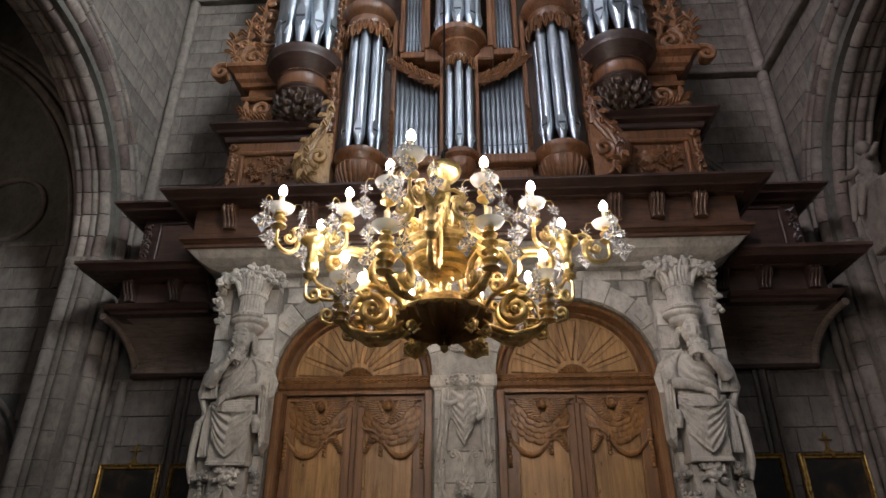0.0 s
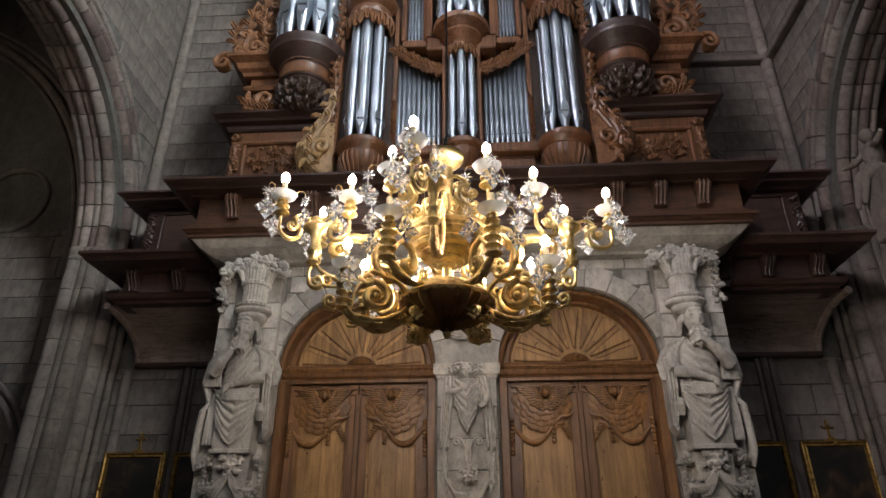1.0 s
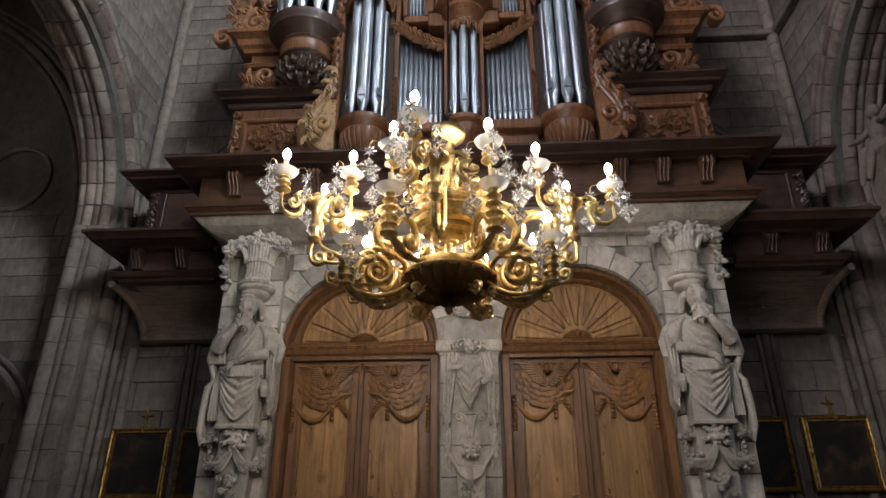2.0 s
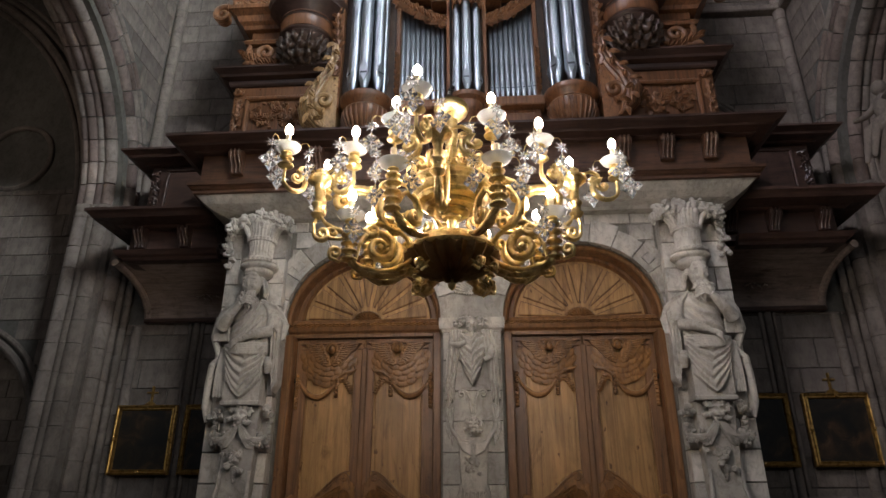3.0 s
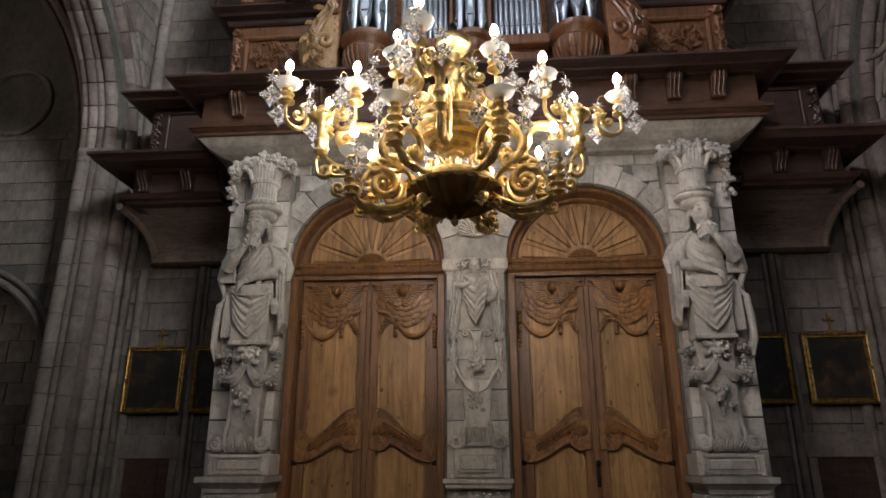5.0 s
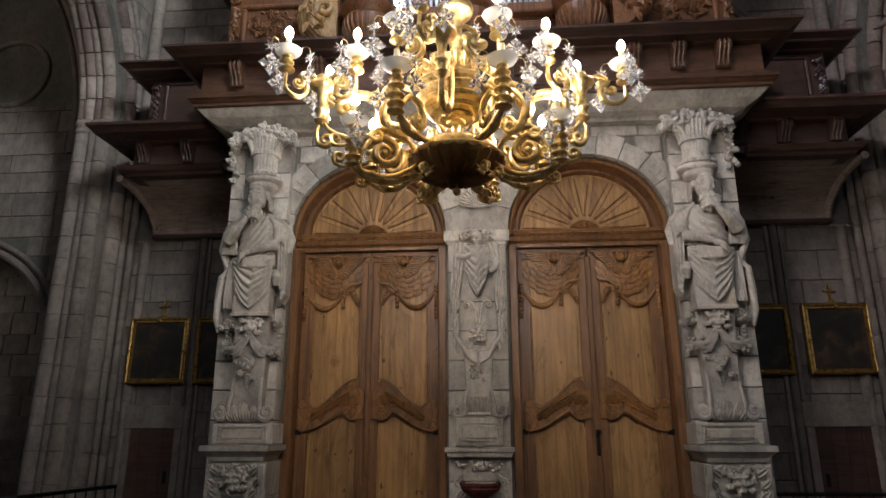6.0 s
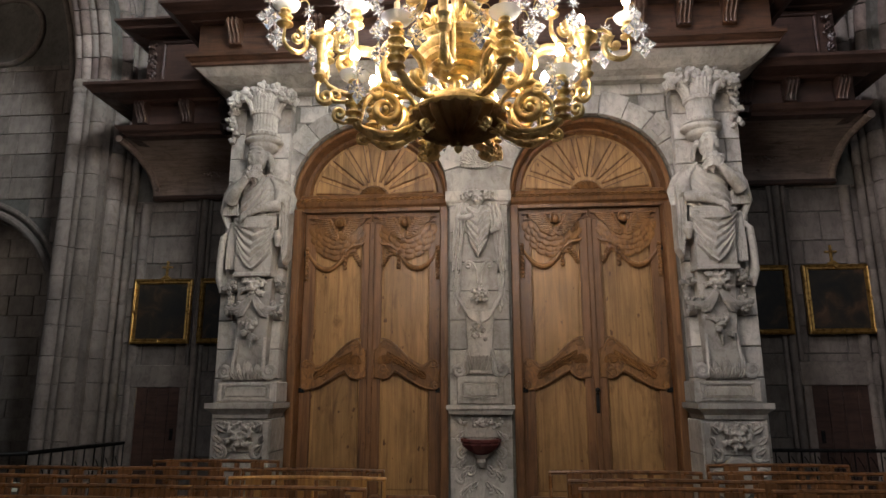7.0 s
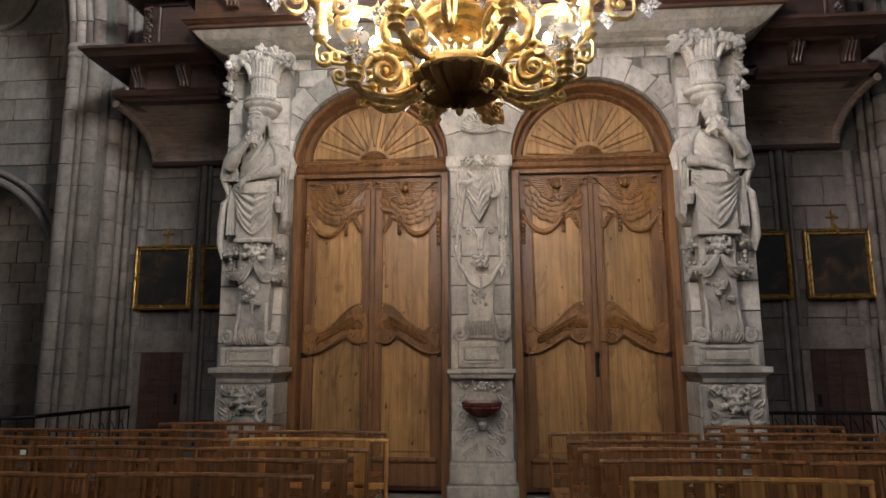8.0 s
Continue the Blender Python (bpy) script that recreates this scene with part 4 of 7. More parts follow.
    # cloak over both shoulders, falling in long folds
    for e, w in ((1, 1.0), (-1, 0.9)):
        for k in range(7):
            u0 = 0.13 + 0.028 * k
            tube(bm, [at(e * (u0 - 0.02), -0.10 - 0.004 * k, 3.97 - 0.012 * k), at(e * (u0 + 0.07), -0.115 + 0.008 * k, 3.86 - 0.01 * k), at(e * (u0 + 0.115), -0.085 + 0.012 * k, 3.68), at(e * (u0 + 0.105), -0.07, 3.50)], [0.016, 0.024, 0.022, 0.014], 8)
    cloth(bm, lambda q: cx - s * (0.225 + 0.09 * (1 - q)), lambda q: cx - s * 0.37, lambda k: 2.93 + 0.10 * k, 3.74, y + 0.10,
          lambda k, q: y - 0.055 - 0.03 * q - 0.045 * ridge(3.4 * k + 0.35 * math.sin(4 * q)), 26, 40)
    tube(bm, [at(-0.25, -0.10, 3.30), at(-0.27, -0.13, 3.22), at(-0.26, -0.11, 3.12)], [0.03, 0.05, 0.025], 10)
    # bunched cloth at the waist
    for k in range(5):
        tube(bm, [at(-0.24, -0.12, 3.45 - 0.022 * k), at(-0.10, -0.205, 3.435 - 0.026 * k), at(0.08, -0.215, 3.42 - 0.022 * k), at(0.24, -0.13, 3.44 - 0.018 * k)], [0.014, 0.020, 0.020, 0.014], 8)
    # apron over the block, in nested hanging folds, drawn to a point
    cloth(bm, lambda q: cx - 0.195 - 0.03 * q, lambda q: cx + 0.195 + 0.03 * q, lambda k: 2.86 + 0.20 * abs(2 * k - 1) ** 1.3, 3.42, y + 0.02,
          lambda k, q: y - 0.130 - 0.045 * (1 - (2 * k - 1) ** 2) - 0.046 * (0.45 + 0.55 * q) * ridge(6.0 * q - 4.0 * abs(k - 0.5 + 0.05 * math.sin(6 * q)) ** 1.1 + 0.3 * math.sin(9 * k)), 40, 60)
    box(bm, cx - 0.205, cx + 0.205, y - 0.125, y + 0.25, 2.80, 3.30)
    box(bm, cx - 0.215, cx + 0.215, y - 0.150, y + 0.25, 2.785, 2.825)
    # cloak blown out beyond the pilaster and falling down its edge
    for k in range(6):
        dy = 0.035 * k - 0.02
        tube(bm, [at(0.26, dy, 3.90 - 0.01 * k), at(0.38 + 0.010 * k, dy - 0.02, 3.76), at(0.425 + 0.006 * k, dy, 3.56), at(0.37, dy, 3.42), at(0.33, dy, 3.30)], [0.035, 0.045, 0.040, 0.034, 0.02], 8)
        tube(bm, [at(0.31, dy, 3.34), at(0.395, dy - 0.02, 3.24), at(0.42 + 0.006 * k, dy, 3.02), at(0.425, dy, 2.78), at(0.39, dy, 2.62 + 0.02 * k)], [0.026, 0.040, 0.042, 0.036, 0.016], 8)
    for k in range(4):
        tube(bm, [at(0.24 + 0.02 * k, -0.06, 3.42), at(0.255 + 0.022 * k, -0.055, 3.15), at(0.235 + 0.035 * k, -0.04, 2.88)], [0.016, 0.024, 0.014], 8)
    ob = part("bearded_statue", bm, STONE_STATUE, None, smooth=True)
    merged(ob, 0.0072, 1)
    return tagged(ob, "pale limestone half figure of a bearded man in heavy drapery", "statue", "portal statues")


bearded_statue(-1)
bearded_statue(1)

# ---------------------------------------------------------------- middle pillar of the portal
pillar = thing("middle_pillar", "pale limestone pillar between the two doors, with impost and ledges", "pillar")
zz = [0.44, 0.76, 1.06, 1.36, 1.72, 1.98, 2.30, 2.62, 2.94, 3.28, 3.60]
for a, b in zip(zz, zz[1:]):
    part("stone_block", one_box(-0.325, 0.325, 7.52, 7.72, a + 0.003, b - 0.003, 0.007), STONE_PALE, pillar)
part("base", one_box(-0.37, 0.37, 7.38, 7.72, 0.0, 0.22, 0.012), STONE_PALE, pillar)
part("base_upper", one_box(-0.345, 0.345, 7.44, 7.72, 0.224, 0.437, 0.014), STONE_PALE, pillar)
bm = sweep(bmesh.new(), [(-0.33, 7.72), (-0.33, 7.52), (0.33, 7.52), (0.33, 7.72)], [(0, 3.60), (0.01, 3.62), (0.035, 3.64), (0.04, 3.66), (0.04, 3.76), (0, 3.765)])
box(bm, -0.36, 0.36, 7.485, 7.72, 3.655, 3.762)
part("impost", bm, STONE_PALE, pillar)
bm = sweep(bmesh.new(), [(-0.31, 7.6), (-0.31, 7.45), (0.31, 7.45), (0.31, 7.6)], [(0, 1.30), (0.02, 1.31), (0.03, 1.345), (0.05, 1.36), (0.05, 1.40), (-0.1, 1.405), (-0.1, 1.30)])
part("ledge", bm, STONE_PALE, pillar)
part("panel_block", one_box(-0.25, 0.25, 7.44, 7.53, 1.41, 1.70, 0.012), STONE_PALE, pillar)
part("panel", one_box(-0.20, 0.20, 7.405, 7.44, 1.47, 1.64, 0.032), STONE_PALE, pillar)
part("spandrel_stone", slab(bmesh.new(), [(-0.33, 3.765), (0.33, 3.765), (0.22, 4.06), (0.20, 4.2), (-0.20, 4.2), (-0.22, 4.06)], 7.58, 7.72, 0.008), STONE_PALE, pillar)
bm = bmesh.new()
for i in range(11):
    an = radians(18 * i)
    leaf(bm, (0, 7.56, 4.10), (0.21 * math.cos(an), 7.50, 4.12 + 0.16 * math.sin(an)), 0.04)
for i in range(13):
    blob(bm, (-0.18 + 0.03 * i, 7.54, 4.09 - 0.03 * math.sin(math.pi * i / 12)), 0.026, 1)
part("crown_relief", bm, STONE_STATUE, pillar, "carved leafy crown", smooth=True)
for e in (-1, 1):
    bm = bmesh.new()
    tube(bm, [(e * 0.12, 7.50, 1.98), (e * 0.15, 7.46, 1.84)] + spiral((e * 0.225, 1.765), 0.075, 0.01, 180 if e > 0 else 0, e * 1.5, 26, 7.46), 0.028, 8)
    part("volute", bm, STONE_STATUE, pillar, smooth=True)
bm = slab(bmesh.new(), [(-0.12, 1.72), (0.12, 1.72), (0.16, 2.42), (-0.16, 2.42)], 7.47, 7.53, 0.01)
for i in range(7):
    leaf(bm, (-0.09 + 0.03 * i, 7.48, 1.74), (-0.12 + 0.04 * i, 7.42, 1.92), 0.025)
fruit(bm, (0, 7.47, 2.18), (0.08, 0.05, 0.10), 20, 0.03, 3)
part("bracket_shaft", bm, STONE_STATUE, pillar, smooth=True)
bm = bmesh.new()
fruit(bm, (0, 7.50, 1.22), (0.20, 0.02, 0.05), 40, 0.026, 77)
for e in (-1, 1):
    for q, (x0, z0, r0) in enumerate(((0.20, 0.90, 0.07), (0.12, 0.72, 0.06), (0.21, 0.66, 0.055), (0.10, 0.56, 0.05), (0.20, 0.50, 0.05), (0.23, 1.06, 0.045), (0.22, 0.78, 0.04))):
        tube(bm, spiral((e * x0, z0), r0, 0.008, 90 + 50 * q, e * (1.4 if q % 2 else -1.4), 20, 7.51), [0.017 - 0.008 * i / 19 for i in range(20)], 6)
        leaf(bm, (e * x0, 7.515, z0), (e * (x0 - 0.06), 7.49, z0 + 0.08), 0.028)
part("relief", bm, STONE_STATUE, pillar, "worn carved scrolls", smooth=True)


def pillar_figure():
    bm = bmesh.new()
    y = 7.50
    blob(bm, (0, y, 3.38), (0.16, 0.07, 0.20), 3)
    blob(bm, (0, y - 0.075, 3.645), (0.062, 0.07, 0.082), 3)
    blob(bm, (0, y - 0.145, 3.635), (0.012, 0.018, 0.026), 2)
    for e in (-1, 1):
        blob(bm, (e * 0.027, y - 0.133, 3.668), (0.024, 0.013, 0.008), 2)
        blob(bm, (e * 0.032, y - 0.128, 3.615), (0.020, 0.02, 0.02), 2)
    rnd = random.Random(3)
    for i in range(70):                   # wreath of curls
        a = radians(rnd.uniform(-15, 195))
        r0 = rnd.uniform(0.07, 0.16)
        blob(bm, (r0 * math.cos(a) * 1.2, y - 0.06 + rnd.uniform(-0.03, 0.03), 3.665 + r0 * 0.62 * math.sin(a)), (0.024, 0.022, 0.018), 1, None, 0.3)
    # tunic in slack folds, ending in a point
    cloth(bm, lambda q: -0.06 - 0.10 * q ** 0.6, lambda q: 0.06 + 0.10 * q ** 0.6, lambda k: 2.99 + 0.10 * abs(2 * k - 1), 3.56, y + 0.04,
          lambda k, q: y - 0.055 - 0.05 * (1 - (2 * k - 1) ** 2) - 0.030 * ridge(5.6 * q - 3.0 * abs(k - 0.5) + 0.3 * math.sin(7 * k)), 30, 50)
    # cloak hanging at both sides with wavy hems
    for e in (-1, 1):
        cloth(bm, lambda q: e * (0.155 + 0.05 * (1 - q) - 0.05 * q * q), lambda q: e * (0.30 - 0.06 * q * q), lambda k: 2.80 + 0.05 * math.sin(9 * k), 3.60, y + 0.04,
              lambda k, q: y - 0.035 - 0.03 * q - 0.036 * ridge(3.0 * k + 0.4 * math.sin(5 * q + e)), 22, 44)
        cloth(bm, lambda q: e * (0.22 - 0.02 * q), lambda q: e * (0.29 - 0.01 * q), lambda k: 2.36 + 0.16 * k, 2.80, y + 0.04,
              lambda k, q: y - 0.028 - 0.02 * ridge(2.2 * k + 0.5 * math.sin(6 * q)), 16, 30)
        for k in range(6):                # swag under the small mask
            tube(bm, [(e * 0.265, y - 0.02, 2.70 - 0.02 * k), (e * (0.225 - 0.01 * k), y - 0.045, 2.52 - 0.008 * k), (e * (0.15 - 0.008 * k), y - 0.06, 2.40 - 0.016 * k), (e * 0.012, y - 0.05, 2.37 - 0.022 * k)], [0.010, 0.016, 0.018, 0.010], 6)
        tube(bm, [(e * 0.02, y - 0.02, 2.70), (e * 0.03, y - 0.03, 2.84), (e * 0.055, y - 0.035, 2.92)] + spiral((e * 0.115, 2.90), 0.05, 0.008, 150 if e > 0 else 30, -e * 1.3, 18, y - 0.035), 0.013, 6)
    tube(bm, [(0.16, y - 0.03, 3.50), (0.225, y - 0.06, 3.37), (0.19, y - 0.115, 3.28), (0.13, y - 0.13, 3.25)], [0.042, 0.042, 0.034, 0.026], 10)
    tube(bm, [(-0.16, y - 0.03, 3.52), (-0.215, y - 0.07, 3.43), (-0.13, y - 0.115, 3.425), (-0.06, y - 0.125, 3.45)], [0.042, 0.042, 0.032, 0.024], 10)
    mask(bm, (0, y - 0.045, 2.56), 0.082)
    ob = part("pillar_figure", bm, STONE_STATUE, None, smooth=True)
    merged(ob, 0.0062, 1)
    return tagged(ob, "worn pale limestone half figure in drapery on the middle pillar", "statue", "portal statues")


pillar_figure()

stoup = thing("holy_water_stoup", "red marble holy water stoup on the middle pillar", "stoup")
part("bowl", lathe(bmesh.new(), [(0.05, 0.90), (0.10, 0.925), (0.165, 0.965), (0.20, 1.005), (0.195, 1.02), (0.21, 1.035), (0.21, 1.06), (0.19, 1.065), (0.17, 1.04), (0.08, 0.99)], 48, (0, 7.44), flute=12, depth=0.08), RED_MARBLE, stoup, smooth=True)
part("bracket", lathe(bmesh.new(), [(0.02, 0.78), (0.05, 0.83), (0.04, 0.86), (0.09, 0.905)], 16, (0, 7.44)), STONE_STATUE, stoup, smooth=True)

# ---------------------------------------------------------------- organ gallery: stone cove, wooden entablature, wings
U = [(-2.98, 9.2), (-2.98, 7.6), (2.98, 7.6), (2.98, 9.2)]
gallery = thing("organ_gallery", "dark oak organ gallery on a coved stone cornice above the portal", "gallery")
bm = sweep(bmesh.new(), U, [(-0.2, 5.10), (0.02, 5.10), (0.05, 5.13), (0.16, 5.16), (0.26, 5.22), (0.33, 5.29), (0.35, 5.30), (-0.2, 5.31)])
part("stone_cove", bm, STONE_PALE, gallery, "pale stone cove")
bm = sweep(bmesh.new(), U, [(0.33, 5.305), (0.38, 5.31), (0.38, 5.345), (0.40, 5.36), (0.42, 5.39), (0.44, 5.395), (0.44, 5.43), (0.37, 5.44), (0.36, 5.50), (0.33, 5.50), (0.33, 5.88), (0.36, 5.885), (0.40, 5.895)])
part("frieze", bm, GALLERY_WOOD, gallery)
bm = sweep(bmesh.new(), U, [(0.0, 5.86), (0.40, 5.86), (0.42, 5.875), (0.56, 5.88), (0.58, 5.90), (0.64, 5.93), (0.68, 5.955), (0.68, 5.985), (0.62, 5.99), (0.0, 6.0)])
part("cornice", bm, WALNUT, gallery)


def bracket(x, y, z, h=0.30, w=0.16):
    bm = slab(bmesh.new(), [(0, 0), (0.10, -0.0), (0.17, -0.04), (0.17, -0.10), (0.11, -0.15), (0.07, -0.20), (0.06, -h), (0, -h)], -w / 2, w / 2, 0.008)
    for e in (-1, 0, 1):
        tube(bm, [(0.16, e * w * 0.3, -0.02), (0.185, e * w * 0.3, -0.07), (0.13, e * w * 0.3, -0.15), (0.075, e * w * 0.3, -0.21), (0.07, e * w * 0.3, -h + 0.01)], 0.016, 6)
    bmesh.ops.transform(bm, matrix=Matrix.Translation((x, y, z)) @ pose(0, 0, 0, 0, 0, -90), verts=bm.verts)
    return bm


for x in (-2.85, -2.35, -1.85, 1.85, 2.35, 2.85, -0.55, 0.55):
    part("modillion", bracket(x, 7.27, 5.86), GALLERY_WOOD, gallery, smooth=True, angle=50)
part("core", one_box(-3.2, 3.2, 7.35, 9.2, 5.3, 6.0), WALNUT, gallery)


def wing(s):
    g = thing("gallery_wing", "dark walnut gallery wing with panels, brackets and coved soffit", "gallery", "gallery wings")
    path = [(3.3, 8.3), (4.55, 8.3), (4.55, 9.2)]
    if s < 0:
        path = [(-x, y) for x, y in path[::-1]]
    # upper parapet
    box_bm = one_box(s * 3.2, s * 4.55, 8.3, 9.2, 5.45, 6.36)
    part("parapet", box_bm, WALNUT, g)
    part("panel", one_box(s * 3.35, s * 4.28, 8.26, 8.3, 5.62, 6.22, 0.014), WALNUT, g)
    for a, b, c, d in ((3.30, 4.33, 5.575, 5.615), (3.30, 4.33, 6.225, 6.265)):
        part("panel_moulding", one_box(s * a, s * b, 8.25, 8.3, c, d, 0.012), WALNUT, g)
    part("panel_moulding", one_box(s * 4.285, s * 4.33, 8.25, 8.3, 5.615, 6.225, 0.012), WALNUT, g)
    bm = bmesh.new()
    for i in range(13):
        fruit(bm, (s * 4.46, 8.27, 5.55 + 0.055 * i), (0.06, 0.04, 0.03), 4, 0.03, 60 + i)
    part("carved_strip", bm, WALNUT, g, smooth=True)
    part("cornice", sweep(bmesh.new(), path, [(0, 6.32), (0.08, 6.325), (0.10, 6.345), (0.24, 6.36), (0.26, 6.385), (0.32, 6.42), (0.34, 6.43), (0.34, 6.46), (0, 6.47)]), WALNUT, g)
    # lower cornice and bracketed frieze
    path2 = [(s * abs(x), y - 0.22) if y < 9 else (x, y) for x, y in path]
    part("lower_cornice", sweep(bmesh.new(), path2, [(-0.1, 5.22), (0.10, 5.225), (0.14, 5.25), (0.36, 5.265), (0.40, 5.31), (0.44, 5.34), (0.44, 5.38), (-0.1, 5.46)]), WALNUT, g)
    part("frieze", one_box(s * 3.0, s * 4.55, 8.08, 9.2, 4.86, 5.24), WALNUT, g)
    for x in (3.25, 3.78, 4.38):
        part("modillion", bracket(s * x, 8.08, 5.235, 0.28, 0.15), WALNUT, g, smooth=True, angle=50)
    part("lower_moulding", sweep(bmesh.new(), path2, [(-0.1, 4.78), (0.04, 4.785), (0.06, 4.82), (0.10, 4.84), (0.12, 4.87), (0.14, 4.90), (-0.1, 4.91)]), WALNUT, g)
    # coved soffit with its quarter-round end rib
    bm = bmesh.new()
    n = 12
    prof = [(8.12 + 1.06 * math.sin(math.pi / 2 * i / n), 4.80 - 0.5 * (1 - math.cos(math.pi / 2 * i / n))) for i in range(n + 1)]
    rows = [[bm.verts.new((s * x, y + dy, z + dz)) for y, z in prof] for x, dy, dz in ((2.9, 0, 0), (4.72, 0, 0))]
    up = [[bm.verts.new((s * x, y, 4.86)) for y, z in prof] for x in (2.9, 4.72)]
    for i in range(n):
        bm.faces.new((rows[0][i], rows[1][i], rows[1][i + 1], rows[0][i + 1]))
        bm.faces.new((rows[1][i], up[1][i], up[1][i + 1], rows[1][i + 1]))
        bm.faces.new((rows[0][i], rows[0][i + 1], up[0][i + 1], up[0][i]))
    part("coved_soffit", bm, SOFFIT, g, smooth=True)
    part("end_rib", tube(bmesh.new(), [(s * 4.72, y - 0.02, z - 0.01) for y, z in prof], 0.05, 8), SOFFIT, g, smooth=True)
    bm = bmesh.new()
    fruit(bm, (s * 3.8, 8.98, 4.60), (0.16, 0.03, 0.07), 22, 0.022, 91)
    part("soffit_relief", bm, SOFFIT, g, smooth=True)
    part("wall_moulding", one_box(s * 2.95, s * 4.75, 9.08, 9.2, 4.24, 4.31, 0.02), WALNUT, g)
    return g


wing(-1)
wing(1)

# ---------------------------------------------------------------- pipe organ
organ = thing("pipe_organ", "carved oak organ case with polished tin pipes on the gallery", "organ")


def pipe(parent, x, y, r, foot, mouth, top, turn=0.0):
    """A flue pipe: cone foot, mouth with lips, body."""
    bm = lathe(bmesh.new(), [(r * 0.28, foot), (r * 0.36, foot + 0.02), (r * 0.98, mouth - 0.02), (r, mouth), (r, top - 0.004), (r * 0.94, top)], 20)
    # upper and lower lip: flattened pieces with a slot between them
    w = r * 0.62
    slab(bm, [(-w, mouth + 0.30 * r), (w, mouth + 0.30 * r), (w * 0.95, mouth + 1.5 * r), (0, mouth + 2.3 * r), (-w * 0.95, mouth + 1.5 * r)], -r * 1.03, -r * 0.75)
    slab(bm, [(-w, mouth - 0.12 * r), (0, mouth - 1.7 * r), (w, mouth - 0.12 * r)], -r * 1.02, -r * 0.6)
    for e in (-1, 1):
        box(bm, e * w * 0.98 - 0.003, e * w * 0.98 + 0.003, -r * 1.15, -r * 0.7, mouth - 0.3 * r, mouth + 0.7 * r)
    ob = part("pipe", bm, TIN, parent, smooth=True, angle=35)
    ob.location, ob.rotation_euler = (x, y, 0), (0, 0, radians(turn))
    slot = slab(bmesh.new(), [(-w * 0.95, mouth - 0.10 * r), (w * 0.95, mouth - 0.10 * r), (w * 0.95, mouth + 0.28 * r), (-w * 0.95, mouth + 0.28 * r)], -r * 1.012, -r * 0.8)
    sl = part("mouth", slot, TIN_DARK, ob, "dark mouth slot")
    return ob


def half_round(prof, x, y, name, mat, parent, label="", segs=28, flute=0, depth=0.0):
    return part(name, lathe(bmesh.new(), prof, segs, (x, y), 180, 360, flute, depth), mat, parent, label, smooth=True)


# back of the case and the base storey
# boards behind the pipes are near black, much darker than the case oak
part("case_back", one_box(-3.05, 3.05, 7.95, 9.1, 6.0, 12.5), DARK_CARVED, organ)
part("base_storey", one_box(-3.22, 3.22, 7.66, 8.4, 6.0, 7.26), ORGAN_WOOD, organ)
BP = [(-3.24, 8.4), (-3.24, 7.66), (-1.75, 7.66)]
BP2 = [(1.75, 7.66), (3.24, 7.66), (3.24, 8.4)]
for bp in (BP, BP2):
    part("base_cornice", sweep(bmesh.new(), bp, [(-0.05, 7.16), (0.03, 7.165), (0.05, 7.19), (0.06, 7.24), (0.14, 7.26), (0.16, 7.29), (0.22, 7.33), (0.235, 7.34), (0.235, 7.37), (-0.3, 7.39)]), WALNUT, organ)
    part("base_moulding", sweep(bmesh.new(), bp, [(-0.05, 6.0), (0.10, 6.0), (0.10, 6.06), (0.06, 6.09), (0.03, 6.13), (-0.05, 6.14)]), ORGAN_WOOD, organ)
part("middle_ledge", one_box(-1.0, 1.0, 7.42, 7.9, 6.56, 6.70, 0.02), ORGAN_WOOD, organ)
part("middle_panel", one_box(-0.95, 0.95, 7.55, 7.68, 6.02, 6.56, 0.01), ORGAN_WOOD, organ)
for e in (-1, 1):
    part("sunk_panel", one_box(e * 0.3, e * 0.88, 7.525, 7.55, 6.1, 6.5, 0.015), ORGAN_WOOD, organ)


def relief_panel(s):
    a, b, c, d = 2.10, 2.98, 6.42, 6.93
    for x0, x1, z0, z1 in ((a - 0.06, b + 0.06, d, d + 0.06), (a - 0.06, b + 0.06, c - 0.06, c), (b, b + 0.06, c, d), (a - 0.06, a, c, d)):
        part("panel_frame", one_box(s * x0, s * x1, 7.605, 7.66, z0, z1, 0.016), ORGAN_WOOD, organ)
    bm = bmesh.new()
    rnd = random.Random(17 + s)
    for i in range(9):
        x = s * (a + 0.08 + (b - a - 0.16) * i / 8)
        z = 6.67 + 0.09 * math.sin(i * 1.7)
        tube(bm, spiral((x, z), 0.085, 0.012, rnd.uniform(0, 360), rnd.choice((-1.4, 1.4)), 20, 7.645), [0.024 - 0.012 * k / 19 for k in range(20)], 6)
        for k in range(4):
            an = rnd.uniform(0, 6.28)
            leaf(bm, (x, 7.65, z), (x + 0.12 * math.cos(an), 7.625, max(6.45, min(6.91, z + 0.12 * math.sin(an)))), 0.03, 0.02, 0.01)
    for i in range(30):
        blob(bm, (s * rnd.uniform(a + 0.05, b - 0.05), 7.65, rnd.uniform(6.46, 6.9)), (rnd.uniform(0.02, 0.05), 0.03, rnd.uniform(0.02, 0.045)), 1, (0, rnd.uniform(0, 90), 0), 0.3)
    tagged(part("relief", bm, ORGAN_CARVED, organ, "", smooth=True), "carved foliage relief panel", "", "", "stuff")
    bm = bmesh.new()
    fruit(bm, (s * 3.14, 7.64, 7.06), (0.07, 0.05, 0.05), 16, 0.03, 5)
    for i in range(12):
        fruit(bm, (s * 3.14, 7.64, 6.96 - 0.045 * i), (0.05, 0.04, 0.03), 4, 0.03, i)
    merged(part("fruit_drop", bm, ORGAN_CARVED, organ, smooth=True), 0.009, 1)


relief_panel(-1)
relief_panel(1)


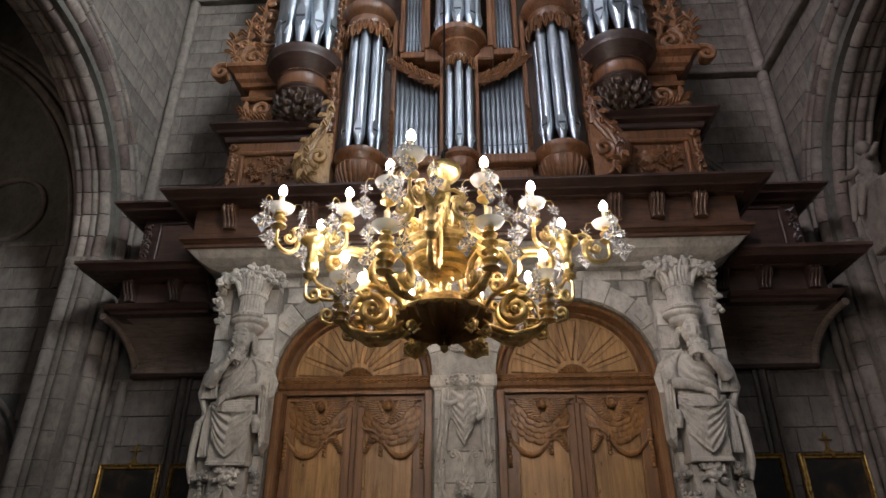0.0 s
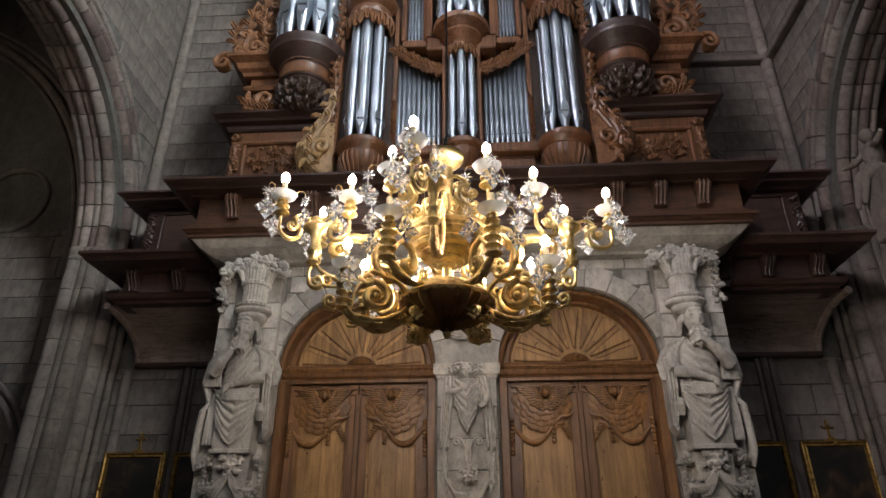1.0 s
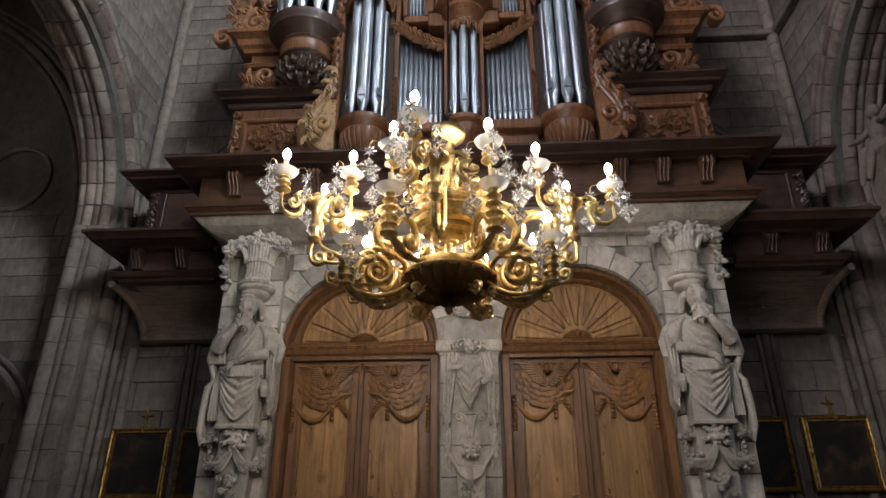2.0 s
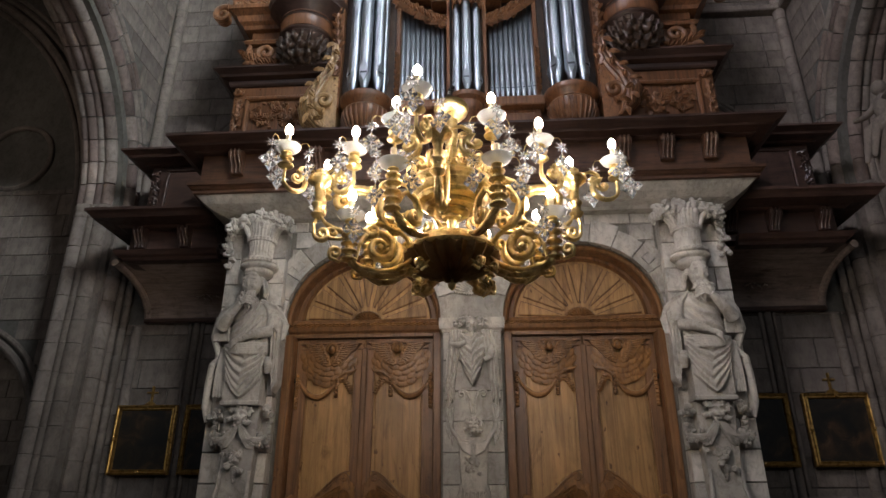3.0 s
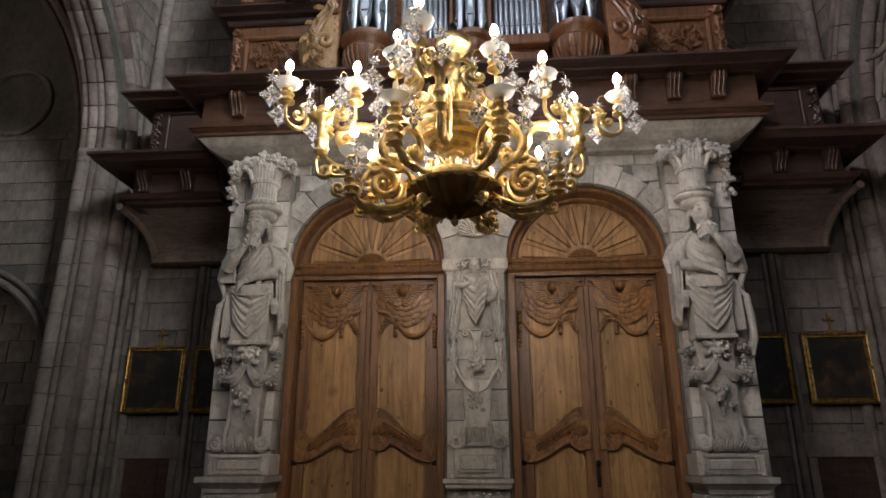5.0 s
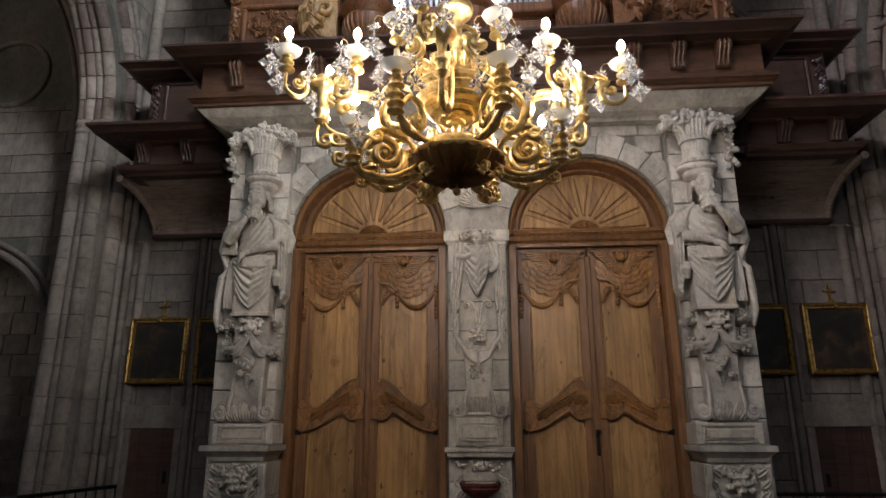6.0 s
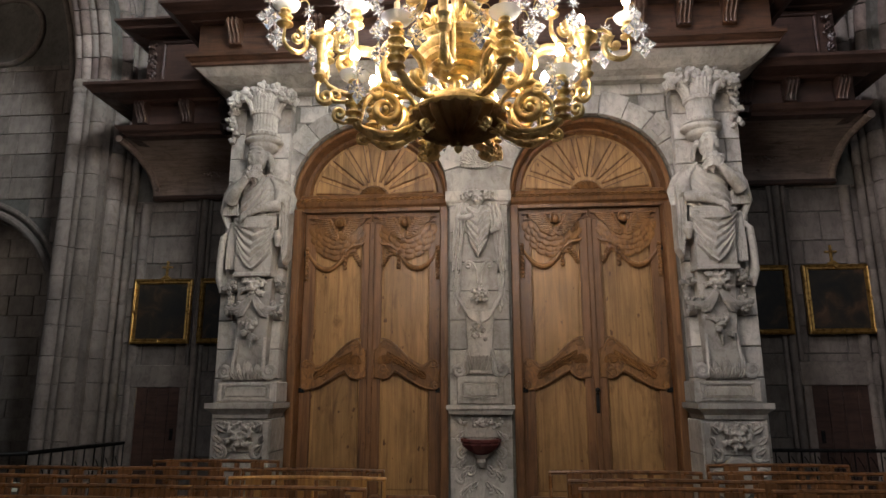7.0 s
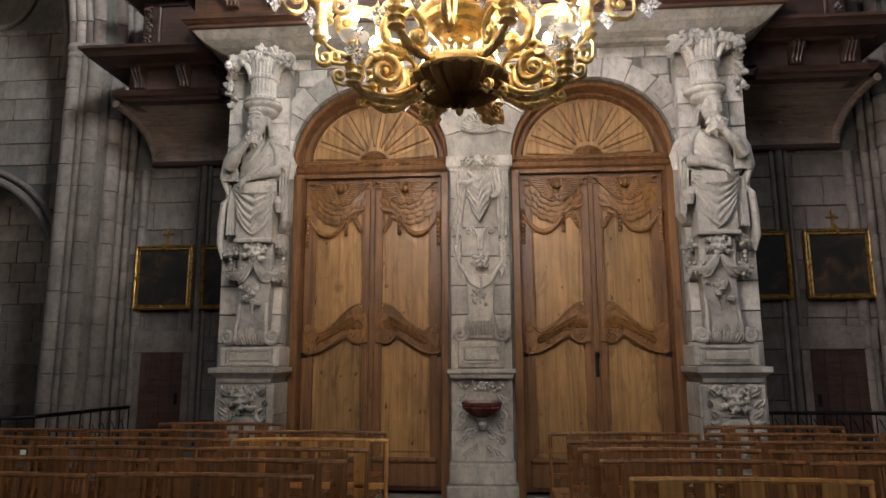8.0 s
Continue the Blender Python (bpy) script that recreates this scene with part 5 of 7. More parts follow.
def acanthus_scroll(bm, path, width, y, n=16, seed=1, thick=0.045):
    """A carved scroll of leaves laid along path of (x, z)."""
    pts = [Vector((x, y, z)) for x, z in path]
    tube(bm, pts, [thick * (1 - 0.4 * i / len(pts)) for i in range(len(pts))], 8)
    rnd = random.Random(seed)
    for i in range(n):
        k = i / n * (len(pts) - 2)
        j = int(k)
        p = pts[j].lerp(pts[j + 1], k - j)
        d = (pts[j + 1] - pts[j]).normalized()
        side = Vector((-d.z, 0, d.x)) * (1 if i % 2 else -1)
        tip = p + d * width * 0.7 + side * width * rnd.uniform(0.5, 0.95)
        leaf(bm, p + Vector((0, -0.02, 0)), tip + Vector((0, -0.03, 0)), width * 0.24, 0.04, 0.02)
    return bm


def main_tower(s):
    x, y = s * 1.33, 7.48
    t = part("tower_base", lathe(bmesh.new(), [(0.05, 6.02), (0.12, 6.06), (0.10, 6.12), (0.22, 6.22), (0.30, 6.38), (0.31, 6.50), (0.28, 6.54), (0.30, 6.57), (0.335, 6.60), (0.35, 6.64), (0.35, 6.69), (0.32, 6.72), (0.0, 6.725)], 40, (x, y)), ORGAN_WOOD, organ, "half-round corbel under the pipe tower", smooth=True)
    bm = bmesh.new()
    for i in range(13):
        an = radians(180 + 180 * (i + 0.5) / 13)
        c, sn = math.cos(an), math.sin(an)
        tube(bm, [(x + 0.10 * c, y + 0.10 * sn, 6.10), (x + 0.24 * c, y + 0.24 * sn, 6.22), (x + 0.305 * c, y + 0.305 * sn, 6.40), (x + 0.305 * c, y + 0.305 * sn, 6.50)], [0.014, 0.018, 0.02, 0.012], 6)
    fruit(bm, (x, y - 0.14, 6.12), (0.09, 0.05, 0.08), 18, 0.035, 4)
    part("shell_corbel", bm, ORGAN_CARVED, t, "carved shell", smooth=True)
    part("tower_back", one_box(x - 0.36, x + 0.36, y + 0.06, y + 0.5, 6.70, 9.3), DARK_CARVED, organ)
    for k, (an, r) in enumerate(((180, 0.05), (222, 0.074), (270, 0.080), (318, 0.074), (360, 0.05))):
        c, sn = math.cos(radians(an)), math.sin(radians(an))
        pipe(organ, x + 0.215 * c, y + 0.20 * sn, r, 6.725, 6.99 + 0.03 * abs(270 - an) / 35, 8.90 - 0.1 * abs(270 - an) / 35, (an - 270) * 0.9)
    half_round([(0.31, 8.82), (0.28, 8.86), (0.30, 8.93), (0.32, 8.98), (0.31, 9.05), (0.35, 9.09), (0.38, 9.12), (0.40, 9.17), (0.40, 9.24), (0.3, 9.3)], x, y, "tower_crown", ORGAN_WOOD, t)
    bm = bmesh.new()
    for i in range(11):
        an = radians(185 + 170 * i / 10)
        c, sn = math.cos(an), math.sin(an)
        dz = 0.10 * abs(math.cos(3 * (an - math.pi)))
        leaf(bm, (x + 0.31 * c, y + 0.31 * sn, 8.95), (x + 0.32 * c, y + 0.32 * sn - 0.02, 8.70 - dz), 0.05, 0.02, 0.0)
        blob(bm, (x + 0.32 * c, y + 0.32 * sn, 8.90), 0.035, 1)
    part("lambrequin", bm, ORGAN_CARVED, t, "carved leafy valance over the pipes", smooth=True)
    # carved post between the tower and the outer turret, swelling into a bold scroll
    px = s * 1.76
    post = part("carved_post", one_box(px - 0.07, px + 0.07, 7.42, 7.7, 6.6, 10.5, 0.01), ORGAN_WOOD, organ)
    bm = acanthus_scroll(bmesh.new(), [(px + s * 0.02 * math.sin(z * 4), z) for z in [7.1 + 0.2 * i for i in range(17)]], 0.12, 7.41, 40, 8)
    part("leaf_drop", bm, ORGAN_CARVED, post, smooth=True)
    bm = bmesh.new()
    curve = [(px, 7.55), (px + s * 0.02, 7.32), (px + s * 0.10, 7.12), (px + s * 0.24, 6.92), (px + s * 0.32, 6.70), (px + s * 0.28, 6.45), (px + s * 0.14, 6.27), (px + s * 0.02, 6.20)]
    for q in range(-3, 4):
        wid = [0.010, 0.018, 0.030, 0.040, 0.042, 0.036, 0.026, 0.012]
        tube(bm, [(x + q * w, 7.34 + 0.012 * q * q, z + 0.02 * q) for (x, z), w in zip(curve, wid)], [0.022, 0.028, 0.034, 0.038, 0.038, 0.034, 0.028, 0.014], 8)
    acanthus_scroll(bm, [(x, z) for x, z in curve], 0.15, 7.30, 12, 3, 0.03)
    tube(bm, spiral((px + s * 0.10, 6.68), 0.15, 0.015, -90, s * 1.5, 30, 7.36), 0.04, 8)
    slab(bm, [(px - s * 0.05, 7.4), (px + s * 0.05, 7.2), (px + s * 0.22, 6.9), (px + s * 0.30, 6.68), (px + s * 0.24, 6.42), (px - s * 0.05, 6.22)], 7.40, 7.66)
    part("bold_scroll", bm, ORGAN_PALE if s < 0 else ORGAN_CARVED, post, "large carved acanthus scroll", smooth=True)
    # slim carved strips beside the pipes
    for dx in (-0.40, 0.40):
        bm = box(bmesh.new(), x + dx - 0.03, x + dx + 0.03, 7.46, 7.6, 6.70, 9.2, 0.006)
        strip = part("stile", bm, ORGAN_WOOD, organ)
        bm = bmesh.new()
        for i in range(14):
            leaf(bm, (x + dx, 7.45, 6.75 + 0.05 * i), (x + dx + 0.03 * (-1) ** i, 7.42, 6.82 + 0.05 * i), 0.02)
        part("leaf_drop", bm, ORGAN_CARVED, strip, smooth=True)


main_tower(-1)
main_tower(1)


def centre_tower():
    x, y = 0.0, 7.45
    t = part("centre_tower", lathe(bmesh.new(), [(0.03, 6.15), (0.10, 6.25), (0.18, 6.42), (0.21, 6.52), (0.20, 6.56), (0.25, 6.60), (0.26, 6.66), (0.2, 6.68)], 28, (x, y)), ORGAN_WOOD, organ, "small half-round corbel under the middle pipes", smooth=True)
    for an, r in ((205, 0.055), (270, 0.06), (335, 0.055)):
        c, sn = math.cos(radians(an)), math.sin(radians(an))
        pipe(organ, x + 0.145 * c, y + 0.125 * sn, r, 6.67, 6.90, 8.25, (an - 270) * 0.9)
    part("tower_back", one_box(-0.22, 0.22, y + 0.05, y + 0.4, 6.6, 8.3), DARK_CARVED, organ)
    half_round([(0.20, 8.18), (0.19, 8.24), (0.20, 8.28), (0.18, 8.31), (0.20, 8.36), (0.27, 8.44), (0.30, 8.47), (0.29, 8.52), (0.36, 8.57), (0.40, 8.60), (0.41, 8.68), (0.3, 8.72)], x, y, "capital", ORGAN_WOOD, t)
    bm = bmesh.new()
    for i in range(9):
        an = radians(185 + 170 * i / 8)
        c, sn = math.cos(an), math.sin(an)
        leaf(bm, (x + 0.21 * c, y + 0.21 * sn, 8.28), (x + 0.21 * c, y + 0.21 * sn - 0.02, 8.12 - 0.05 * (i % 2)), 0.035, 0.02, 0)
        blob(bm, (x + 0.21 * c, y + 0.21 * sn, 8.27), 0.025, 1)
    part("lambrequin", bm, ORGAN_CARVED, t, smooth=True)
    for an, r in ((195, 0.075), (232, 0.085), (270, 0.09), (308, 0.085), (345, 0.075)):
        c, sn = math.cos(radians(an)), math.sin(radians(an))
        pipe(organ, x + 0.27 * c, y + 0.27 * sn, r, 8.72, 8.98, 11.0, (an - 270) * 0.9)
    part("shoulder", one_box(-0.5, 0.5, 7.45, 7.95, 8.36, 8.6, 0.02), ORGAN_WOOD, organ)
    for e in (-1, 1):
        part("stile", one_box(e * 0.27, e * 0.22, 7.44, 7.6, 6.7, 8.4, 0.006), ORGAN_WOOD, organ)
        part("stile", one_box(e * 0.42, e * 0.50, 7.44, 7.6, 8.6, 11.0, 0.006), ORGAN_WOOD, organ)


centre_tower()


def flat(s):
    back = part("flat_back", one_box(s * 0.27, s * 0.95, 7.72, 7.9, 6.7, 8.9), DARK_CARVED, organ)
    n = 9
    for i in range(n):
        k = i / (n - 1)
        x = s * (0.325 + 0.56 * k)
        pipe(organ, x, 7.60, 0.030 + 0.006 * k, 6.70, 6.93 - 0.03 * k * (1 - k), 7.98 + 0.40 * k ** 1.4, 0)
    # carved garland that sweeps up along the pipe tops
    bm = bmesh.new()
    line = [(s * (0.24 + 0.74 * k), 7.98 + 0.46 * k ** 1.6) for k in [j / 14 for j in range(15)]]
    acanthus_scroll(bm, line, 0.14, 7.50, 34, 2 + s, 0.055)
    rnd = random.Random(9)
    for x, z in line:
        for q in range(3):
            blob(bm, (x + rnd.uniform(-0.04, 0.04), 7.48, z - rnd.uniform(0.0, 0.09)), rnd.uniform(0.025, 0.045), 1, None, 0.2)
    part("garland", bm, ORGAN_CARVED, organ, "carved sweeping leaf garland over the small pipes", smooth=True)
    part("garland_board", slab(bmesh.new(), [(x, z - 0.02) for x, z in line] + [(x, z + 0.12) for x, z in line[::-1]], 7.52, 7.66), ORGAN_WOOD, organ)
    # upper row
    part("upper_ledge", one_box(s * 0.50, s * 0.86, 7.52, 7.9, 8.50, 8.62, 0.012), ORGAN_WOOD, organ)
    for e in (0.52, 0.84):
        part("stile", one_box(s * e - 0.03, s * e + 0.03, 7.5, 7.7, 8.6, 11.0, 0.006), ORGAN_WOOD, organ)
    for i in range(5):
        pipe(organ, s * (0.58 + 0.05 * i), 7.66, 0.023, 8.62, 8.92, 10.6, 0)


flat(-1)
flat(1)


def outer_turret(s):
    x, y = s * 2.23, 7.52
    t = part("turret_cup", lathe(bmesh.new(), [(0.24, 7.62), (0.33, 7.68), (0.36, 7.72), (0.34, 7.745), (0.37, 7.77), (0.365, 7.80), (0.355, 7.98), (0.37, 8.0), (0.36, 8.03), (0.40, 8.07), (0.47, 8.14), (0.53, 8.20), (0.535, 8.26), (0.56, 8.29), (0.56, 8.35), (0.5, 8.37), (0.0, 8.372)], 44, (x, y)), WALNUT, organ, "dark moulded cup that carries the large pipes", smooth=True)
    bm = bmesh.new()
    for i in range(44):
        an = radians(180 + 180 * i / 43)
        blob(bm, (x + 0.375 * math.cos(an), y + 0.375 * math.sin(an), 8.035), 0.012, 1)
    part("beaded_moulding", bm, ORGAN_WOOD, t)
    part("neck", lathe(bmesh.new(), [(0.372, 7.80), (0.366, 7.82), (0.366, 7.96), (0.374, 7.98)], 44, (x, y)), ORGAN_WOOD, t, smooth=True)
    bm = lathe(bmesh.new(), [(0.05, 7.38), (0.16, 7.40), (0.25, 7.47), (0.29, 7.56), (0.29, 7.66)], 20, (x, y))
    rp = random.Random(15 + s)
    for ring, (n, r, z) in enumerate(((10, 0.31, 7.63), (9, 0.30, 7.52), (7, 0.23, 7.43), (5, 0.13, 7.38))):
        for i in range(n):
            an = radians(180 + 180 * (i + 0.5 + rp.uniform(-0.2, 0.2)) / n)
            c, sn = math.cos(an), math.sin(an)
            rr = rp.uniform(0.045, 0.07)
            blob(bm, (x + r * c, y + r * sn, z), (rr, rr, rr * 1.1), 2, None, 0.2)
            tube(bm, [(x + r * c, y + r * sn - 0.02, z - 0.06), (x + (r + 0.07) * c, y + (r + 0.07) * sn, z - 0.03), (x + (r + 0.08) * c, y + (r + 0.08) * sn, z + 0.03), (x + (r + 0.05) * c, y + (r + 0.05) * sn, z + 0.06)], [0.02, 0.028, 0.024, 0.012], 6)
    merged(part("pendant", bm, DARK_CARVED, t, "near-black carved fruit pendant", smooth=True), 0.011, 1)
    for k, (an, r) in enumerate(((188, 0.085), (212, 0.10), (240, 0.115), (270, 0.125), (300, 0.115), (328, 0.10), (352, 0.085))):
        c, sn = math.cos(radians(an)), math.sin(radians(an))
        pipe(organ, x + 0.41 * c, y + 0.41 * sn, r * 0.92, 8.37, 8.82 + 0.05 * (k % 2), 11.8, (an - 270) * 0.9)
    part("turret_back", one_box(x - 0.5, x + 0.5, y + 0.1, y + 0.6, 7.38, 12.0), ORGAN_WOOD, organ)
    # ear: moulded shelf, volute below, leafy scroll above
    part("ear_block", one_box(s * 2.6, s * 3.06, 7.6, 8.2, 7.38, 8.24, 0.01), ORGAN_WOOD, organ)
    part("ear_shelf", sweep(bmesh.new(), [(2.62, 7.56), (3.12, 7.56), (3.12, 8.2)] if s > 0 else [(-3.12, 8.2), (-3.12, 7.56), (-2.62, 7.56)], [(-0.1, 8.06), (0.03, 8.07), (0.05, 8.12), (0.10, 8.16), (0.13, 8.24), (0.20, 8.29), (0.22, 8.30), (0.22, 8.36), (-0.1, 8.37)]), ORGAN_WOOD, organ)
    part("ear_moulding", sweep(bmesh.new(), [(2.62, 7.56), (3.08, 7.56), (3.08, 8.2)] if s > 0 else [(-3.08, 8.2), (-3.08, 7.56), (-2.62, 7.56)], [(-0.1, 7.80), (0.03, 7.81), (0.05, 7.85), (0.02, 7.90), (-0.1, 7.91)]), ORGAN_WOOD, organ)
    bm = bmesh.new()
    tube(bm, spiral((s * 2.80, 7.66), 0.17, 0.02, 200 if s > 0 else -20, s * 1.6, 34, 7.55), [0.05 - 0.02 * i / 33 for i in range(34)], 8)
    acanthus_scroll(bm, [(s * 2.62, 7.42), (s * 2.85, 7.44), (s * 3.02, 7.52), (s * 3.08, 7.66), (s * 3.04, 7.80)], 0.14, 7.55, 16, 5)
    part("volute", bm, ORGAN_CARVED, organ, "carved volute and leaves", smooth=True)
    ear = bmesh.new()
    for q, (x0, z0, bend) in enumerate(((2.80, 8.42, 0.0), (2.92, 8.40, 0.12), (3.04, 8.40, 0.26))):
        pts = [(s * (x0 + (0.30 + bend) * math.sin(k * 1.9) * (1 - 0.45 * k)), z0 + (1.5 - 0.32 * q) * k) for k in [j / 12 for j in range(13)]]
        acanthus_scroll(ear, pts, 0.17, 7.56 + 0.02 * q, 11, q, 0.05)
    tube(ear, spiral((s * 3.05, 8.62), 0.20, 0.02, 90, -s * 1.7, 34, 7.53), [0.055 - 0.03 * i / 33 for i in range(34)], 8)
    slab(ear, [(s * 2.72, 8.37), (s * 3.12, 8.37), (s * 3.26, 8.62), (s * 3.20, 8.9), (s * 3.02, 9.2), (s * 2.90, 9.6), (s * 2.86, 10.0), (s * 2.72, 10.0)], 7.60, 7.72)
    for i in range(4):
        tube(ear, spiral((s * 3.50, 8.36), 0.15 - 0.01 * i, 0.02, 120 if s > 0 else 60, -s * 1.4, 28, 7.52 + 0.04 * i), [0.045 - 0.02 * k / 27 for k in range(28)], 8)
    tube(ear, [(s * 3.12, 7.58, 8.40), (s * 3.30, 7.56, 8.44), (s * 3.44, 7.56, 8.50)], 0.05, 8)
    for q, (ex, ez, er, sg) in enumerate(((2.86, 8.95, 0.15, 1), (3.02, 9.22, 0.11, -1), (2.84, 9.45, 0.12, 1), (3.22, 8.86, 0.10, 1), (2.90, 9.75, 0.09, -1), (3.30, 8.55, 0.09, -1))):
        tube(ear, spiral((s * ex, ez), er, 0.015, 60 * q, s * sg * 1.5, 26, 7.52), [0.035 - 0.018 * i / 25 for i in range(26)], 7)
    part("ear_scroll", ear, ORGAN_CARVED, organ, "large carved leaf scroll at the side of the case", smooth=True)


outer_turret(-1)
outer_turret(1)

# ---------------------------------------------------------------- chandelier
CX, CY = -0.03, 4.0
chandelier = thing("chandelier", "gilded bronze chandelier with lit candle bulbs and crystal drops", "chandelier", at=(CX, CY, 0))


def band(bm, pts, w, t):
    """A cast scroll band along points of the (r, z) plane: two raised beads with a groove between them; w and t: half width and half thickness, one number or one a point."""
    n = len(pts)
    ws = w if hasattr(w, "__len__") else [w] * n
    ts = t if hasattr(t, "__len__") else [t] * n
    rings = []
    for i, (r, z) in enumerate(pts):
        a, b = pts[max(i - 1, 0)], pts[min(i + 1, n - 1)]
        dr, dz = b[0] - a[0], b[1] - a[1]
        ln = math.hypot(dr, dz) or 1.0
        nr, nz = -dz / ln, dr / ln
        prof = ((-1, 0), (-0.85, 0.75), (-0.5, 1), (-0.18, 0.35), (0.18, 0.35), (0.5, 1), (0.85, 0.75), (1, 0), (0.85, -0.75), (0.5, -1), (0.18, -0.35), (-0.18, -0.35), (-0.5, -1), (-0.85, -0.75))
        rings.append([bm.verts.new((r + nr * ts[i] * q, ws[i] * p, z + nz * ts[i] * q)) for p, q in prof])
    m = len(rings[0])
    for p, q in zip(rings, rings[1:]):
        for k in range(m):
            j = (k + 1) % m
            bm.faces.new((p[k], p[j], q[j], q[k]))
    bm.faces.new(rings[0])
    bm.faces.new(rings[-1])
    return bm


def taper(n, full, end=0.35, peak=0.45):
    """Thickness that swells at peak and thins towards both ends."""
    return [full * (end + (1 - end) * math.sin(math.pi * min(1, max(0, (i / (n - 1)) ** (math.log(0.5) / math.log(peak))))) ** 0.7) for i in range(n)]


def arc(c, r, a0, a1, n=16):
    return [(c[0] + r * math.cos(radians(a0 + (a1 - a0) * i / n)), c[1] + r * math.sin(radians(a0 + (a1 - a0) * i / n))) for i in range(n + 1)]


def curl(c, r0, a0, turns, n=26, r1=0.010):
    return [(p[0], p[2]) for p in spiral(c, r0, r1, a0, turns, n)]


def curl_eye(bm, c, r, w):
    """The small round boss in the eye of a scroll."""
    tube(bm, [(c[0], -w, c[1]), (c[0], -w * 0.8, c[1]), (c[0], w * 0.8, c[1]), (c[0], w, c[1])], [r * 0.6, r, r, r * 0.6], 10)
    return bm


def tongue_leaf(bm, root, tip, w, bow=0.03):
    """A cast acanthus tongue in the (r, z) plane, notched at its edges and rolled at the tip."""
    a, b = Vector((root[0], 0, root[1])), Vector((tip[0], 0, tip[1]))
    d = b - a
    nrm = Vector((-d.z, 0, d.x)).normalized()
    rows = []
    for i in range(9):
        k = i / 8
        ww = w * math.sin(math.pi * (0.12 + 0.85 * k)) * (1.0 if i % 2 else 0.72)
        mid = a + d * k + nrm * bow * math.sin(math.pi * k) + nrm * (0.5 * bow * k ** 4)
        rows.append([bm.verts.new(mid + Vector((0, ww * s, 0)) + nrm * (0.25 * w * (1 - abs(s)) - 0.2 * w * (abs(s) > 0.9))) for s in (-1, -0.5, -0.12, 0.12, 0.5, 1)])
    low = [[bm.verts.new(v.co - nrm * 0.006) for v in r] for r in rows]
    for p, q in zip(rows, rows[1:]):
        for k in range(5):
            bm.faces.new((p[k], p[k + 1], q[k + 1], q[k]))
    for p, q in zip(low, low[1:]):
        for k in range(5):
            bm.faces.new((p[k], q[k], q[k + 1], p[k + 1]))
    for k in (0, 5):
        for i in range(8):
            bm.faces.new((rows[i][k], rows[i + 1][k], low[i + 1][k], low[i][k]))
    return bm


bm = lathe(bmesh.new(), [(0.015, 2.945), (0.035, 2.95), (0.05, 2.965), (0.06, 2.985), (0.11, 2.99), (0.19, 3.01), (0.25, 3.045), (0.285, 3.085), (0.29, 3.11), (0.2, 3.13)], 96, flute=24, depth=0.045, lift=0.022)
part("lower_bowl", bm, BRONZE, chandelier, "dark gadrooned bronze bowl", smooth=True)
part("bowl_finial", lathe(bmesh.new(), [(0.004, 2.90), (0.02, 2.915), (0.026, 2.935), (0.014, 2.95), (0.03, 2.96)], 16), GILT, chandelier, smooth=True)
bm = lathe(bmesh.new(), [(0.255, 3.10), (0.285, 3.11), (0.29, 3.125), (0.262, 3.14), (0.25, 3.165), (0.225, 3.185), (0.222, 3.20), (0.205, 3.205), (0.19, 3.215), (0.12, 3.218)], 48)
part("rim", bm, GILT, chandelier, smooth=True)
bm = lathe(bmesh.new(), [(0.05, 3.20), (0.035, 3.22), (0.024, 3.25), (0.022, 3.32), (0.03, 3.345), (0.055, 3.355), (0.06, 3.37), (0.10, 3.38), (0.112, 3.392), (0.105, 3.405), (0.155, 3.415), (0.17, 3.43), (0.165, 3.44), (0.205, 3.455), (0.222, 3.475), (0.218, 3.485), (0.245, 3.50), (0.258, 3.52), (0.256, 3.53), (0.272, 3.545), (0.278, 3.565), (0.262, 3.585), (0.24, 3.60), (0.16, 3.61), (0.12, 3.64)], 48)
part("drum", bm, GILT, chandelier, "stepped gilded drum", smooth=True, angle=28)
bm = lathe(bmesh.new(), [(0.10, 3.60), (0.07, 3.66), (0.045, 3.72), (0.06, 3.75), (0.042, 3.78), (0.036, 3.88), (0.052, 3.94), (0.042, 3.97), (0.04, 4.03), (0.045, 4.06), (0.075, 4.085), (0.105, 4.115), (0.115, 4.145), (0.108, 4.175), (0.085, 4.195), (0.05, 4.205), (0.02, 4.22)], 40, flute=20, depth=0.02)
part("stem", bm, GILT, chandelier, "gilded vase stem", smooth=True)
bm = tube(bmesh.new(), [(0, 0, 4.21), (0, 0, 16.72)], 0.008, 6)
for i in range(8):
    blob(bm, (0.018 * math.cos(i * 0.8), 0.018 * math.sin(i * 0.8), 4.23 + 0.012 * i), 0.014, 1)
part("hanging_rod", bm, IRON, chandelier, "thin dark hanging cable")
# crown of scrolls and leaves standing on the drum
for i in range(14):
    bm = bmesh.new()
    up = i % 2
    path = [(0.23, 3.56), (0.27, 3.60), (0.275, 3.65)] + curl((0.225, 3.67), 0.05, 0, 1.35, 22, 0.008)
    band(bm, path, taper(len(path), 0.020, 0.5), taper(len(path), 0.013, 0.4))
    if up:
        tongue_leaf(bm, (0.20, 3.60), (0.15, 3.80), 0.035, 0.04)
    else:
        path = [(0.16, 3.60), (0.18, 3.70), (0.17, 3.76)] + curl((0.13, 3.76), 0.04, 0, 1.2, 18, 0.008)
        band(bm, path, taper(len(path), 0.016, 0.5), taper(len(path), 0.011, 0.4))
    ob = part("crown_scroll", bm, GILT, chandelier, smooth=True)
    ob.rotation_euler = (0, 0, radians(360 / 14 * i + 12))


